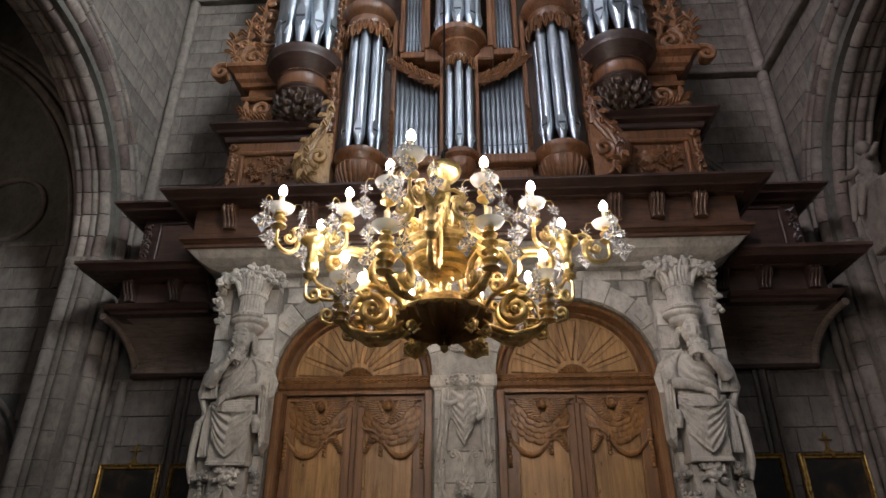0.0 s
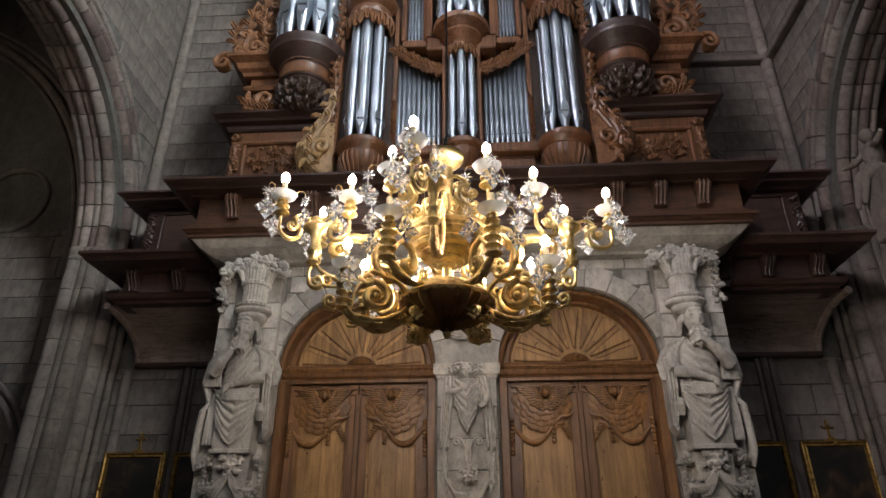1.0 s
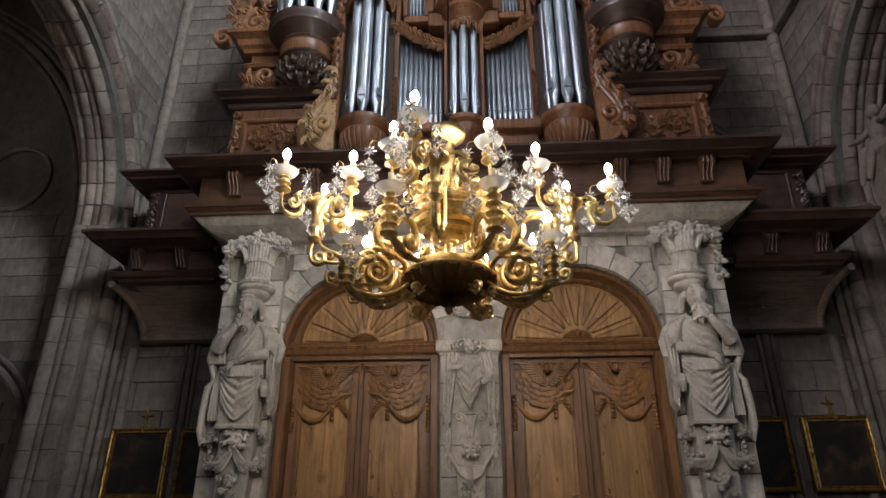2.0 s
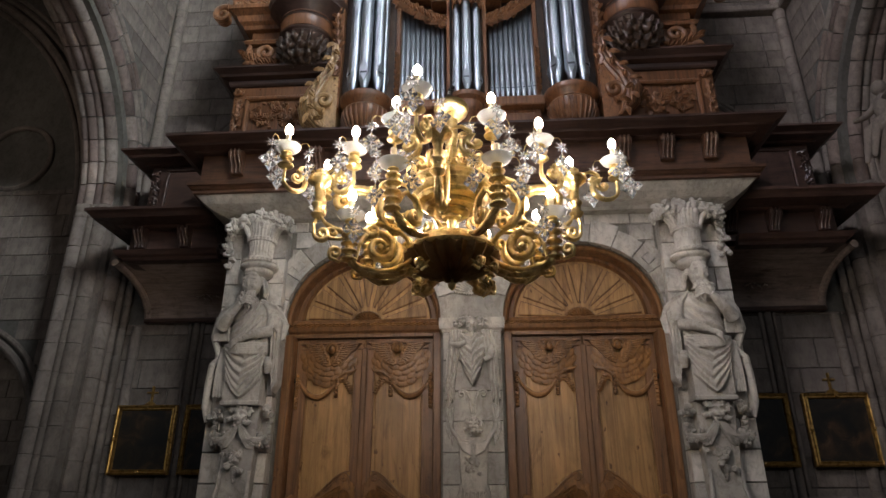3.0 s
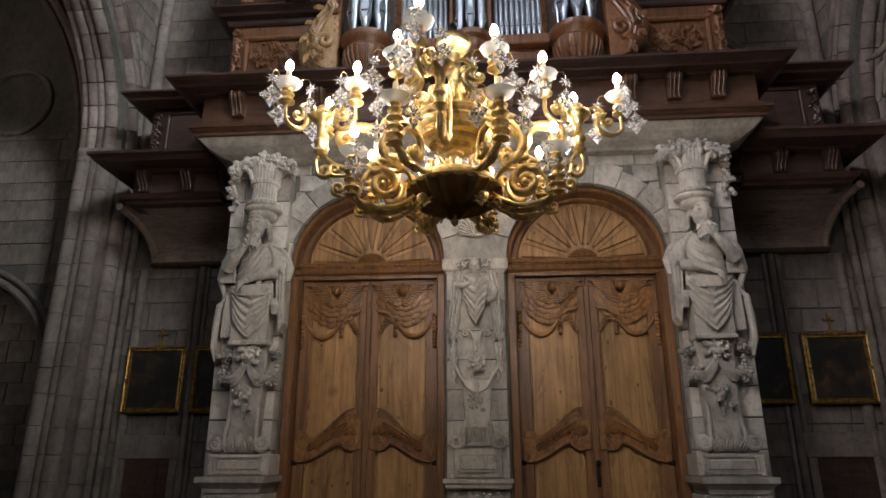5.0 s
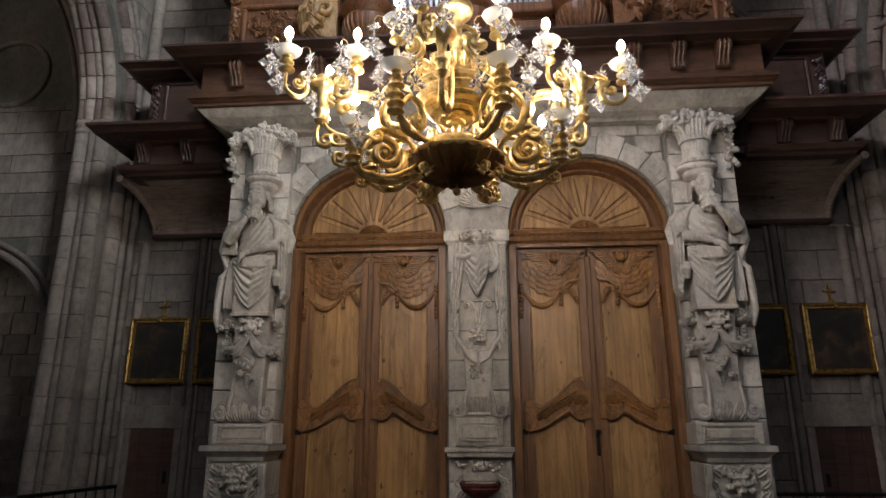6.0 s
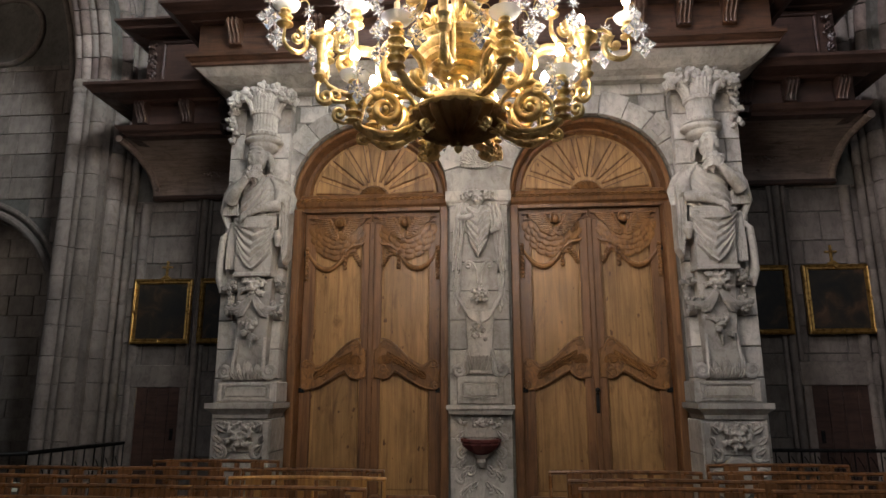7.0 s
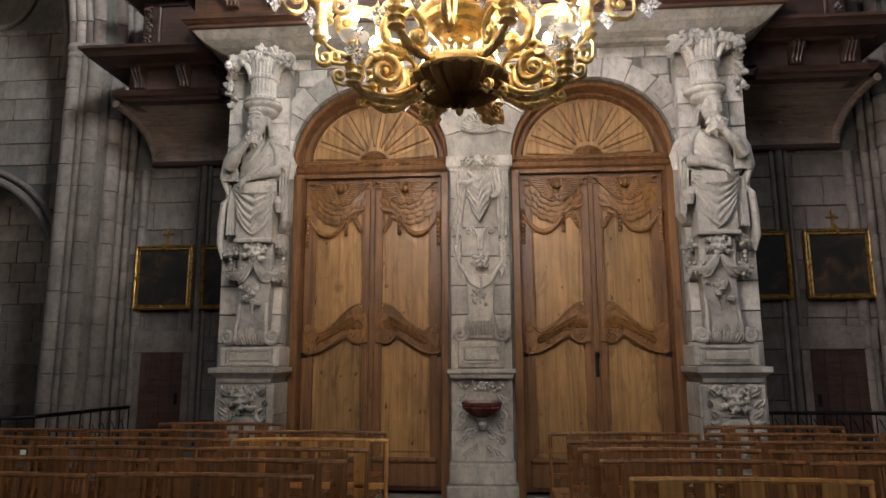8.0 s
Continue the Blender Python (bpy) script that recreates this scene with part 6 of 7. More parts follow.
def star_mesh():
    """Cut rosette of eight petals, ridged on both faces."""
    bm = bmesh.new()
    mid = [bm.verts.new((0, -0.008, 0)), bm.verts.new((0, 0.008, 0))]
    out, rid = [], []
    for k in range(16):
        a = radians(22.5 * k)
        r = 0.036 if k % 2 == 0 else 0.015
        out.append(bm.verts.new((r * math.cos(a), 0, r * math.sin(a))))
        rid.append([bm.verts.new((0.021 * math.cos(a), e * 0.007, 0.021 * math.sin(a))) for e in (-1, 1)] if k % 2 == 0 else None)
    for k in range(0, 16, 2):
        a, b, c = out[k - 1], out[k], out[k + 1]
        for e in (0, 1):
            q = rid[k][e]
            for tri in ((mid[e], a, q), (a, b, q), (b, c, q), (c, mid[e], q)):
                bm.faces.new(tri)
    return bm


def pendant_mesh():
    """Cut lozenge of four lobes with a short spike, ridged on both faces."""
    bm = bmesh.new()
    mid = [bm.verts.new((0, -0.012, 0)), bm.verts.new((0, 0.012, 0))]
    inner = [bm.verts.new((0.012 * math.cos(radians(a)), 0, 0.012 * math.sin(radians(a)))) for a in (45, 135, 225, 315)]
    for k, a in enumerate((90, 180, 270, 0)):
        L = 0.066 if a == 270 else 0.056
        c, s_ = math.cos(radians(a)), math.sin(radians(a))
        i0, i1 = inner[k], inner[(k + 1) % 4]
        l = bm.verts.new((0.031 * c + 0.024 * s_, 0, 0.031 * s_ - 0.024 * c))
        r = bm.verts.new((0.031 * c - 0.024 * s_, 0, 0.031 * s_ + 0.024 * c))
        tip = bm.verts.new((L * c, 0, L * s_))
        for e, y in ((0, -0.013), (1, 0.013)):
            q = bm.verts.new((0.032 * c, y, 0.032 * s_))
            for tri in ((mid[e], i0, q), (i0, l, q), (l, tip, q), (tip, r, q), (r, i1, q), (i1, mid[e], q)):
                bm.faces.new(tri)
    return bm


SHARED = {}


def cut_glass(name, build, parent, at, turn, label):
    if name not in SHARED:
        bm = build()
        bmesh.ops.recalc_face_normals(bm, faces=bm.faces)
        me = bpy.data.meshes.new(name)
        bm.to_mesh(me)
        bm.free()
        me.materials.append(CRYSTAL)
        SHARED[name] = me
    ob = tagged(new(name, SHARED[name]), label)
    ob.location, ob.rotation_euler, ob.scale, ob.parent = at, (0, 0, radians(turn)), (1.3, 1.3, 1.3), parent
    ob.visible_shadow = False
    return ob


def candle(parent, x, y, z, lit=True, drops=3, turn=0.0, face=0.0):
    """Turned socket, crystal dish with drops, sleeve and bulb at the end of a branch."""
    bm = lathe(bmesh.new(), [(0.014, z - 0.115), (0.03, z - 0.108), (0.048, z - 0.095), (0.046, z - 0.085), (0.024, z - 0.072), (0.022, z - 0.062), (0.040, z - 0.052), (0.043, z - 0.042), (0.026, z - 0.030), (0.024, z - 0.02), (0.034, z - 0.010), (0.03, z + 0.0), (0.03, z + 0.012)], 18, (x, y))
    sock = part("socket", bm, GILT, parent, smooth=True, angle=30)
    bm = lathe(bmesh.new(), [(0.018, z - 0.004), (0.045, z + 0.0), (0.072, z + 0.018), (0.084, z + 0.040), (0.080, z + 0.041), (0.066, z + 0.024), (0.042, z + 0.010), (0.018, z + 0.008)], 32, (x, y), flute=32, depth=0.04)
    part("crystal_dish", bm, DISH, parent, "cut crystal drip dish", smooth=True).visible_shadow = False
    part("sleeve", lathe(bmesh.new(), [(0.016, z), (0.0165, z + 0.125), (0.010, z + 0.128)], 14, (x, y)), WAX, parent, "ivory candle sleeve", smooth=True)
    if lit:
        part("bulb", lathe(bmesh.new(), [(0.008, z + 0.122), (0.019, z + 0.134), (0.0245, z + 0.152), (0.0225, z + 0.170), (0.013, z + 0.188), (0.004, z + 0.198)], 16, (x, y)), BULB, parent, "glowing flame bulb", smooth=True)
    bm = bmesh.new()
    for i in range(drops):
        a = radians(turn + 360 * i / drops + 25)
        c, s_ = math.cos(a), math.sin(a)
        px, py = x + 0.135 * c, y + 0.135 * s_
        cut_glass("crystal_star", star_mesh, parent, (px, py, z - 0.005), face + 25 * math.sin(7 * a), "cut crystal rosette")
        cut_glass("crystal_pendant", pendant_mesh, parent, (px, py, z - 0.118), face + 40 * math.sin(5 * a + 1), "cut crystal lozenge drop")
        tube(bm, [(x + 0.07 * c, y + 0.07 * s_, z + 0.03), (x + 0.09 * c, y + 0.09 * s_, z + 0.062), (x + 0.120 * c, y + 0.120 * s_, z + 0.064), (px, py, z + 0.038)], 0.0022, 5)
    part("wire", bm, GILT, parent)
    return sock


def turned_post(bm, x, z, n=3, r=0.05):
    """Stack of turned discs."""
    prof = [(0.016, z)]
    for i in range(n):
        q = z + 0.047 * i
        prof += [(r * 0.55, q + 0.004), (r * 0.98, q + 0.011), (r, q + 0.017), (r * 0.9, q + 0.022), (r * 0.5, q + 0.028), (r * 0.45, q + 0.043)]
    prof += [(0.02, z + 0.047 * n + 0.008)]
    return lathe(bm, prof, 20, (x, 0))


def main_arm(angle, reach, split):
    """Open C scroll out to a turned hub that splits into three candle branches."""
    hub = 0.22 + 0.58 * reach
    stretch = (hub - 0.24) / 0.56

    def R(path):
        return [(0.24 + (r - 0.24) * stretch, z) for r, z in path]
    bm = bmesh.new()
    # the great C: inner curl, over the crown, round the back, out to the hub's foot
    c = arc((0.575, 3.415), 0.15, 35, 300, 26)
    path = R(curl((0.645, 3.475), 0.052, 40, -1.25, 20, 0.012)[::-1] + c + [(0.70, 3.305), (0.75, 3.34), (0.79, 3.40)])
    n = len(path)
    band(bm, path, taper(n, 0.040, 0.45, 0.6), taper(n, 0.026, 0.32, 0.6))
    curl_eye(bm, R([(0.645, 3.475)])[0], 0.016, 0.038)
    # root from the drum, with a curl above and one below
    path = R([(0.23, 3.53), (0.28, 3.60), (0.35, 3.63), (0.42, 3.60), (0.455, 3.535)] + curl((0.415, 3.53), 0.045, 0, -1.2, 20))
    band(bm, path, taper(len(path), 0.034, 0.4, 0.35), taper(len(path), 0.020, 0.4, 0.35))
    path = R([(0.22, 3.40), (0.28, 3.355), (0.34, 3.35), (0.395, 3.37), (0.43, 3.41)])
    band(bm, path, taper(len(path), 0.032, 0.6), taper(len(path), 0.020, 0.5))
    # foot scrolls under the hub
    path = R([(0.79, 3.40), (0.82, 3.34), (0.815, 3.28)] + curl((0.765, 3.27), 0.05, 0, -1.3, 22))
    band(bm, path, taper(len(path), 0.026, 0.45), taper(len(path), 0.015, 0.4))
    path = R([(0.60, 3.262), (0.66, 3.235), (0.71, 3.24)] + curl((0.705, 3.278), 0.04, -90, 1.2, 18))
    band(bm, path, taper(len(path), 0.024, 0.45), taper(len(path), 0.013, 0.4))
    for a0, a1 in ((175, 215), (215, 252), (252, 290), (105, 140)):
        p, q = (arc((0.575, 3.415), 0.158, a0, a1, 1)[k] for k in (0, 1))
        q = (q[0] + (q[0] - 0.575) * 0.28, q[1] + (q[1] - 3.415) * 0.28)
        tongue_leaf(bm, R([q])[0], R([p])[0], 0.042, 0.02)
    lathe(bm, [(0.012, 3.365), (0.03, 3.38), (0.045, 3.40), (0.028, 3.42), (0.03, 3.45), (0.042, 3.465), (0.042, 3.475), (0.027, 3.49), (0.026, 3.55), (0.034, 3.585), (0.05, 3.605), (0.078, 3.625), (0.082, 3.64), (0.078, 3.652), (0.05, 3.662), (0.032, 3.68), (0.036, 3.70), (0.015, 3.72)], 24, (hub, 0))
    arm = part("arm", bm, GILT, chandelier, "gilded scroll arm", smooth=True, angle=50)
    arm.rotation_euler = (0, 0, radians(angle))
    for k, (a, far) in enumerate(split):
        bm = bmesh.new()
        path = [(0.03, 3.63), (0.055, 3.68), (0.10, 3.70), (0.14, 3.675), (0.145, 3.635)] + curl((0.115, 3.64), 0.03, 0, -1.1, 14, 0.008)
        band(bm, path, taper(len(path), 0.017, 0.5), taper(len(path), 0.011, 0.4))
        path = curl((0.165, 3.605), 0.045, 100, 1.2, 20, 0.008)[::-1] + arc((0.175, 3.580), 0.072, 120, 345, 20) + [(0.243, 3.60), (0.240, 3.645)]
        band(bm, path, taper(len(path), 0.019, 0.5, 0.6), taper(len(path), 0.014, 0.4, 0.6))
        curl_eye(bm, (0.165, 3.605), 0.010, 0.018)
        for v in bm.verts:
            v.co.x *= far
        bmesh.ops.transform(bm, matrix=pose(hub, 0, 0, 0, 0, a), verts=bm.verts)
        part("branch", bm, GILT, arm, smooth=True, angle=50)
        ca, sa = math.cos(radians(a)), math.sin(radians(a))
        candle(arm, hub + 0.24 * far * ca, 0.24 * far * sa, 3.755, True, 3, a, -angle)
    return arm


for a, reach, split in ((5, 0.94, ((5, 1.15), (80, 1.1), (221, 1.3))), (92, 0.60, ((30, 1.0), (150, 1.0), (270, 1.0))), (182, 1.04, ((40, 1.0), (152, 1.08), (276, 1.2))), (265, 0.52, ((-22, 0.9), (111, 1.3), (256, 1.1)))):
    main_arm(a, reach, split)


def low_arm(angle, r1, lit, front=False):
    """Lower S scroll from the bowl with a great inner spiral, a turned disc post and its candle."""
    k = r1 / 0.6
    bm = bmesh.new()
    if front:
        path = [(0.26, 3.16), (0.31, 3.135), (0.37, 3.125), (0.44, 3.135), (0.51 * k, 3.155), (0.57 * k, 3.18), (0.60 * k, 3.20)]
        band(bm, path, taper(7, 0.026, 0.6), taper(7, 0.016, 0.6))
        path = [(0.58 * k, 3.20), (0.52 * k, 3.30), (0.45, 3.35), (0.37, 3.33), (0.335, 3.26), (0.355, 3.185)] + curl((0.40, 3.215), 0.05, 200, 1.2, 20)
        band(bm, path, taper(len(path), 0.030, 0.4), taper(len(path), 0.018, 0.4))
        curl_eye(bm, (0.40, 3.215), 0.014, 0.03)
        tongue_leaf(bm, (0.56 * k, 3.155), (0.40, 3.11), 0.032, 0.015)
        post = 3.18
    else:
        path = [(0.24, 3.07), (0.29, 3.02), (0.36 * k, 2.97), (0.44 * k, 2.95), (0.53 * k, 2.965), (0.585 * k, 2.985), (0.60 * k, 3.01), (0.60 * k, 3.03)]
        band(bm, path, taper(8, 0.030, 0.5), taper(8, 0.017, 0.5))
        path = [(0.56 * k, 3.00), (0.545 * k, 3.10)] + curl((0.43 * k, 3.10), 0.115, 0, 1.75, 42, 0.014)
        band(bm, path, taper(len(path), 0.032, 0.35), taper(len(path), 0.020, 0.32))
        curl_eye(bm, (0.43 * k, 3.10), 0.018, 0.034)
        path = [(0.25, 3.12), (0.29, 3.19), (0.36, 3.245), (0.45 * k, 3.25), (0.51 * k, 3.20)] + curl((0.475 * k, 3.20), 0.04, 0, -1.2, 18)
        band(bm, path, taper(len(path), 0.028, 0.45), taper(len(path), 0.016, 0.4))
        path = [(0.60 * k, 3.03), (0.65 * k, 2.985), (0.70 * k, 3.0)] + curl((0.675 * k, 3.035), 0.035, -30, 1.2, 18)
        band(bm, path, taper(len(path), 0.020, 0.5), taper(len(path), 0.012, 0.4))
        for p, q in (((0.62 * k, 3.03), (0.48 * k, 2.925)), ((0.50 * k, 2.93), (0.34, 2.955)), ((0.36, 2.945), (0.26, 3.02))):
            tongue_leaf(bm, p, q, 0.045, 0.02)
        post = 2.99
    turned_post(bm, 0.60 * k, post, 3, 0.048)
    arm = part("lower_arm", bm, GILT, chandelier, "gilded lower scroll arm", smooth=True, angle=50)
    arm.rotation_euler = (0, 0, radians(angle))
    candle(arm, 0.60 * k, 0, post + 0.255, lit, 2, 60, -angle)
    return arm


for a in (25, 67, 113, 155):
    low_arm(a + 2, 0.60, True).location.z = 0.09
for a, r1 in ((203, 0.62), (337, 0.62)):
    low_arm(a + 2, r1, True)
for a in (240, 298):
    low_arm(a, 0.58, False, True)
# bold C scrolls that link the bowl's rim to the drum
for a in (30, 62, 118, 150, 205, 335):
    path = curl((0.36, 3.445), 0.04, 20, 1.2, 16)[::-1] + arc((0.31, 3.345), 0.14, 50, -60, 16) + curl((0.345, 3.255), 0.04, -20, -1.2, 16)
    bm = band(bmesh.new(), path, taper(len(path), 0.026, 0.45), taper(len(path), 0.017, 0.35))
    tongue_leaf(bm, (0.46, 3.28), (0.455, 3.43), 0.035, -0.02)
    link = part("link_scroll", bm, GILT, chandelier, "gilded C scroll", smooth=True, angle=50)
    link.rotation_euler = (0, 0, radians(a))
# leafy bunches under the bowl
for a in (40, 140, 205, 232, 308, 335):
    bm = bmesh.new()
    path = [(0.20, 3.03), (0.24, 2.99), (0.27, 2.97), (0.295, 2.98)] + curl((0.275, 2.998), 0.026, -30, 1.2, 18, 0.007)
    band(bm, path, taper(len(path), 0.020, 0.5), taper(len(path), 0.010, 0.4))
    for dz, dr in ((0.0, 0.0), (-0.015, -0.03)):
        tongue_leaf(bm, (0.24 + dr, 3.01 + dz), (0.29 + dr, 2.955 + dz * 0.5), 0.026, 0.015)
    ob = part("leaf_tongue", bm, GILT, chandelier, smooth=True)
    ob.rotation_euler = (0, 0, radians(a))

# ---------------------------------------------------------------- paintings, small doors, rails


def painting(x0, x1, z0, z1, cross, label):
    p = thing("framed_painting", label, "painting", "framed paintings")
    cx = (x0 + x1) / 2
    part("canvas", one_box(x0 + 0.06, x1 - 0.06, 9.10, 9.12, z0 + 0.06, z1 - 0.06), CANVAS, p, "dark oil painting")
    prof = [(0.0, 0.0), (0.0, 0.05), (0.02, 0.065), (0.04, 0.05), (0.06, 0.055), (0.075, 0.02), (0.075, 0.0)]
    for k, (a, b) in enumerate((((x0, z0), (x1, z0)), ((x1, z0), (x1, z1)), ((x1, z1), (x0, z1)), ((x0, z1), (x0, z0)))):
        A, B = Vector((a[0], 0, a[1])), Vector((b[0], 0, b[1]))
        d = (B - A).normalized()
        inn = Vector((-d.z, 0, d.x))
        bm = bmesh.new()
        r0 = [bm.verts.new(A + (d + inn) * w + Vector((0, 9.13 - h, 0))) for w, h in prof]
        r1 = [bm.verts.new(B + (inn - d) * w + Vector((0, 9.13 - h, 0))) for w, h in prof]
        for i in range(len(prof)):
            j = (i + 1) % len(prof)
            bm.faces.new((r0[i], r0[j], r1[j], r1[i]))
        part("frame_rail", bm, GILT_FRAME, p, "gilded moulded frame")
        m = (A + B) / 2 + inn * 0.035
        part("frame_boss", blob(bmesh.new(), (m.x, 9.07, m.z), (0.03, 0.025, 0.03), 1, None, 0.3), GILT_FRAME, p, smooth=True)
    part("backing", one_box(x0 + 0.01, x1 - 0.01, 9.125, 9.2, z0 + 0.01, z1 - 0.01), DARK_CARVED, p)
    if cross:
        c = thing("small_cross", "small gilded cross above the painting", "cross", "small crosses")
        bm = bmesh.new()
        box(bm, cx - 0.012, cx + 0.012, 9.15, 9.2, z1 + 0.02, z1 + 0.27, 0.003)
        box(bm, cx - 0.075, cx + 0.075, 9.15, 9.2, z1 + 0.17, z1 + 0.194, 0.003)
        part("cross", bm, GILT_FRAME, c)
        part("foot", slab(bmesh.new(), [(cx - 0.08, z1 + 0.01), (cx + 0.08, z1 + 0.01), (cx + 0.02, z1 + 0.06), (cx - 0.02, z1 + 0.06)], 9.14, 9.2), GILT_FRAME, c)
    return p


painting(-4.88, -4.04, 2.18, 3.08, True, "dark oil painting in a gilded frame, hung on the ashlar wall")
painting(-3.92, -3.08, 2.18, 3.08, False, "dark oil painting in a gilded frame, half hidden by the portal")
painting(4.17, 5.0, 2.24, 3.14, True, "dark oil painting with reddish figures in a gilded frame")
painting(3.14, 3.99, 2.24, 3.14, False, "dark oil painting in a gilded frame beside the portal")


def small_door(s, x0, x1, z1):
    d = thing("small_door", "closed dark brown plank door in the end wall", "door", "small doors")
    w = (x1 - x0) / 4
    for i in range(4):
        part("plank", one_box(s * (x0 + w * i + 0.002), s * (x0 + w * (i + 1) - 0.002), 9.14, 9.2, 0.0, z1, 0.004), WALNUT, d)
    part("lintel", one_box(s * (x0 - 0.12), s * (x1 + 0.12), 9.12, 9.2, z1, z1 + 0.30, 0.01), STONE_WALL, d, "grey stone lintel")
    for a in (x0 - 0.10, x1):
        part("jamb", one_box(s * a, s * (a + 0.10), 9.125, 9.2, 0, z1, 0.008), STONE_WALL, d)
    part("latch", one_box(s * (x0 + 0.05), s * (x0 + 0.09), 9.12, 9.14, 0.9, 1.05), IRON, d, "iron latch")


small_door(-1, 4.12, 4.73, 1.59)
small_door(1, 4.13, 4.86, 1.60)


def railing(points, z, label):
    r = thing("iron_railing", label, "railing", "iron railings")
    part("handrail", tube(bmesh.new(), [(x, y, z) for x, y in points], 0.022, 8), IRON, r, smooth=True)
    part("lower_rail", tube(bmesh.new(), [(x, y, 0.14) for x, y in points], 0.012, 6), IRON, r, smooth=True)
    for (xa, ya), (xb, yb) in zip(points, points[1:]):
        n = max(2, int(math.hypot(xb - xa, yb - ya) / 0.14))
        for i in range(n + 1):
            k = i / n
            x, y = xa + (xb - xa) * k, ya + (yb - ya) * k
            part("baluster", tube(bmesh.new(), [(x, y, 0.0 if i in (0, n) else 0.14), (x, y, z)], 0.009, 6), IRON, r, smooth=True)
            if i < n:
                mx, my = x + (xb - xa) / n / 2, y + (yb - ya) / n / 2
                pts = [(mx + 0.05 * math.cos(q * 0.7) * (xb - xa) / max(0.01, math.hypot(xb - xa, yb - ya)), my + 0.05 * math.cos(q * 0.7) * (yb - ya) / max(0.01, math.hypot(xb - xa, yb - ya)), 0.5 + 0.30 * math.sin(q * 0.35)) for q in range(19)]
                part("scroll", tube(bmesh.new(), pts, 0.006, 5), IRON, r)


railing([(-6.0, 6.2), (-4.55, 6.9), (-4.3, 8.2)], 0.94, "black iron railing with scrolled balusters before the side arch")
railing([(3.1, 8.6), (5.0, 8.6)], 0.86, "low black iron railing before the small door")

# ---------------------------------------------------------------- church chairs, joined in threes


def chair_row_unit(CHAIR, label):
    """Three rush-less wooden church chairs joined by one top rail; the seats look towards the choir."""
    u = thing("joined_chairs", label, "chair", "church chairs")
    W = 1.24
    part("top_rail", tube(bmesh.new(), [(-W / 2, 0.035, 0.885), (-W / 4, 0.025, 0.893), (0, 0.022, 0.895), (W / 4, 0.025, 0.893), (W / 2, 0.035, 0.885)], 0.017, 8, 1.3), CHAIR, u, "rounded top rail", smooth=True)
    for i in range(3):
        c = -W / 2 + W / 6 + i * W / 3
        part("splat", slab(bmesh.new(), [(c - 0.058, 0.47), (c + 0.058, 0.47), (c + 0.064, 0.885), (c - 0.064, 0.885)], 0.0, 0.016, 0.003), CHAIR, u)
        part("seat", one_box(c - 0.20, c + 0.20, -0.42, 0.0, 0.435, 0.465, 0.008), CHAIR, u)
        for e in (-1, 1):
            part("leg", tube(bmesh.new(), [(c + e * 0.185, -0.40, 0.0), (c + e * 0.185, -0.39, 0.44)], 0.017, 8), CHAIR, u, smooth=True)
            part("back_post", tube(bmesh.new(), [(c + e * 0.195, 0.05, 0.0), (c + e * 0.195, -0.01, 0.44), (c + e * 0.195, 0.03, 0.885)], 0.015, 8), CHAIR, u, smooth=True)
            part("side_stretcher", tube(bmesh.new(), [(c + e * 0.187, -0.395, 0.2), (c + e * 0.19, 0.02, 0.2)], 0.010, 6), CHAIR, u, smooth=True)
        part("back_rail", one_box(c - 0.19, c + 0.19, 0.0, 0.018, 0.53, 0.575, 0.004), CHAIR, u)
        part("front_stretcher", tube(bmesh.new(), [(c - 0.185, -0.395, 0.25), (c + 0.185, -0.395, 0.25)], 0.010, 6), CHAIR, u, smooth=True)
    return u


unit = chair_row_unit(CHAIR_WOOD, "row of three joined brown wooden church chairs with plank backs")
honey = chair_row_unit(CHAIR_HONEY, "row of three joined honey-coloured church chairs with plank backs")
rnd = random.Random(12)
rows_left = ((4.08, -0.86), (4.6, -0.80), (5.1, -0.73), (5.6, -0.68), (6.15, -0.80), (6.75, -1.9))
rows_right = ((4.12, 0.84), (4.72, 0.80), (5.2, 0.74), (5.65, 0.69), (6.15, 0.60), (6.7, 2.05))
used = set()
for rows, s, n in ((rows_left, -1, 4), (rows_right, 1, 4)):
    for y, x0 in rows:
        for k in range(1 if y == 4.12 else n):
            cx = x0 + s * (0.62 + 1.26 * k)
            if abs(cx) + 0.7 > 5.0 or (y > 6.4 and abs(cx) + 0.7 > 4.2):
                continue
            m = pose(cx + rnd.uniform(-0.02, 0.02), y + rnd.uniform(-0.03, 0.03), 0, 0, 0, rnd.uniform(-1.5, 1.5))
            src = honey if y == 4.12 or (y == 5.6 and k == 0) else unit
            if src not in used:
                src.matrix_basis = m
                used.add(src)
            else:
                copy_thing(src, m)

# ---------------------------------------------------------------- carved monument on the south pier


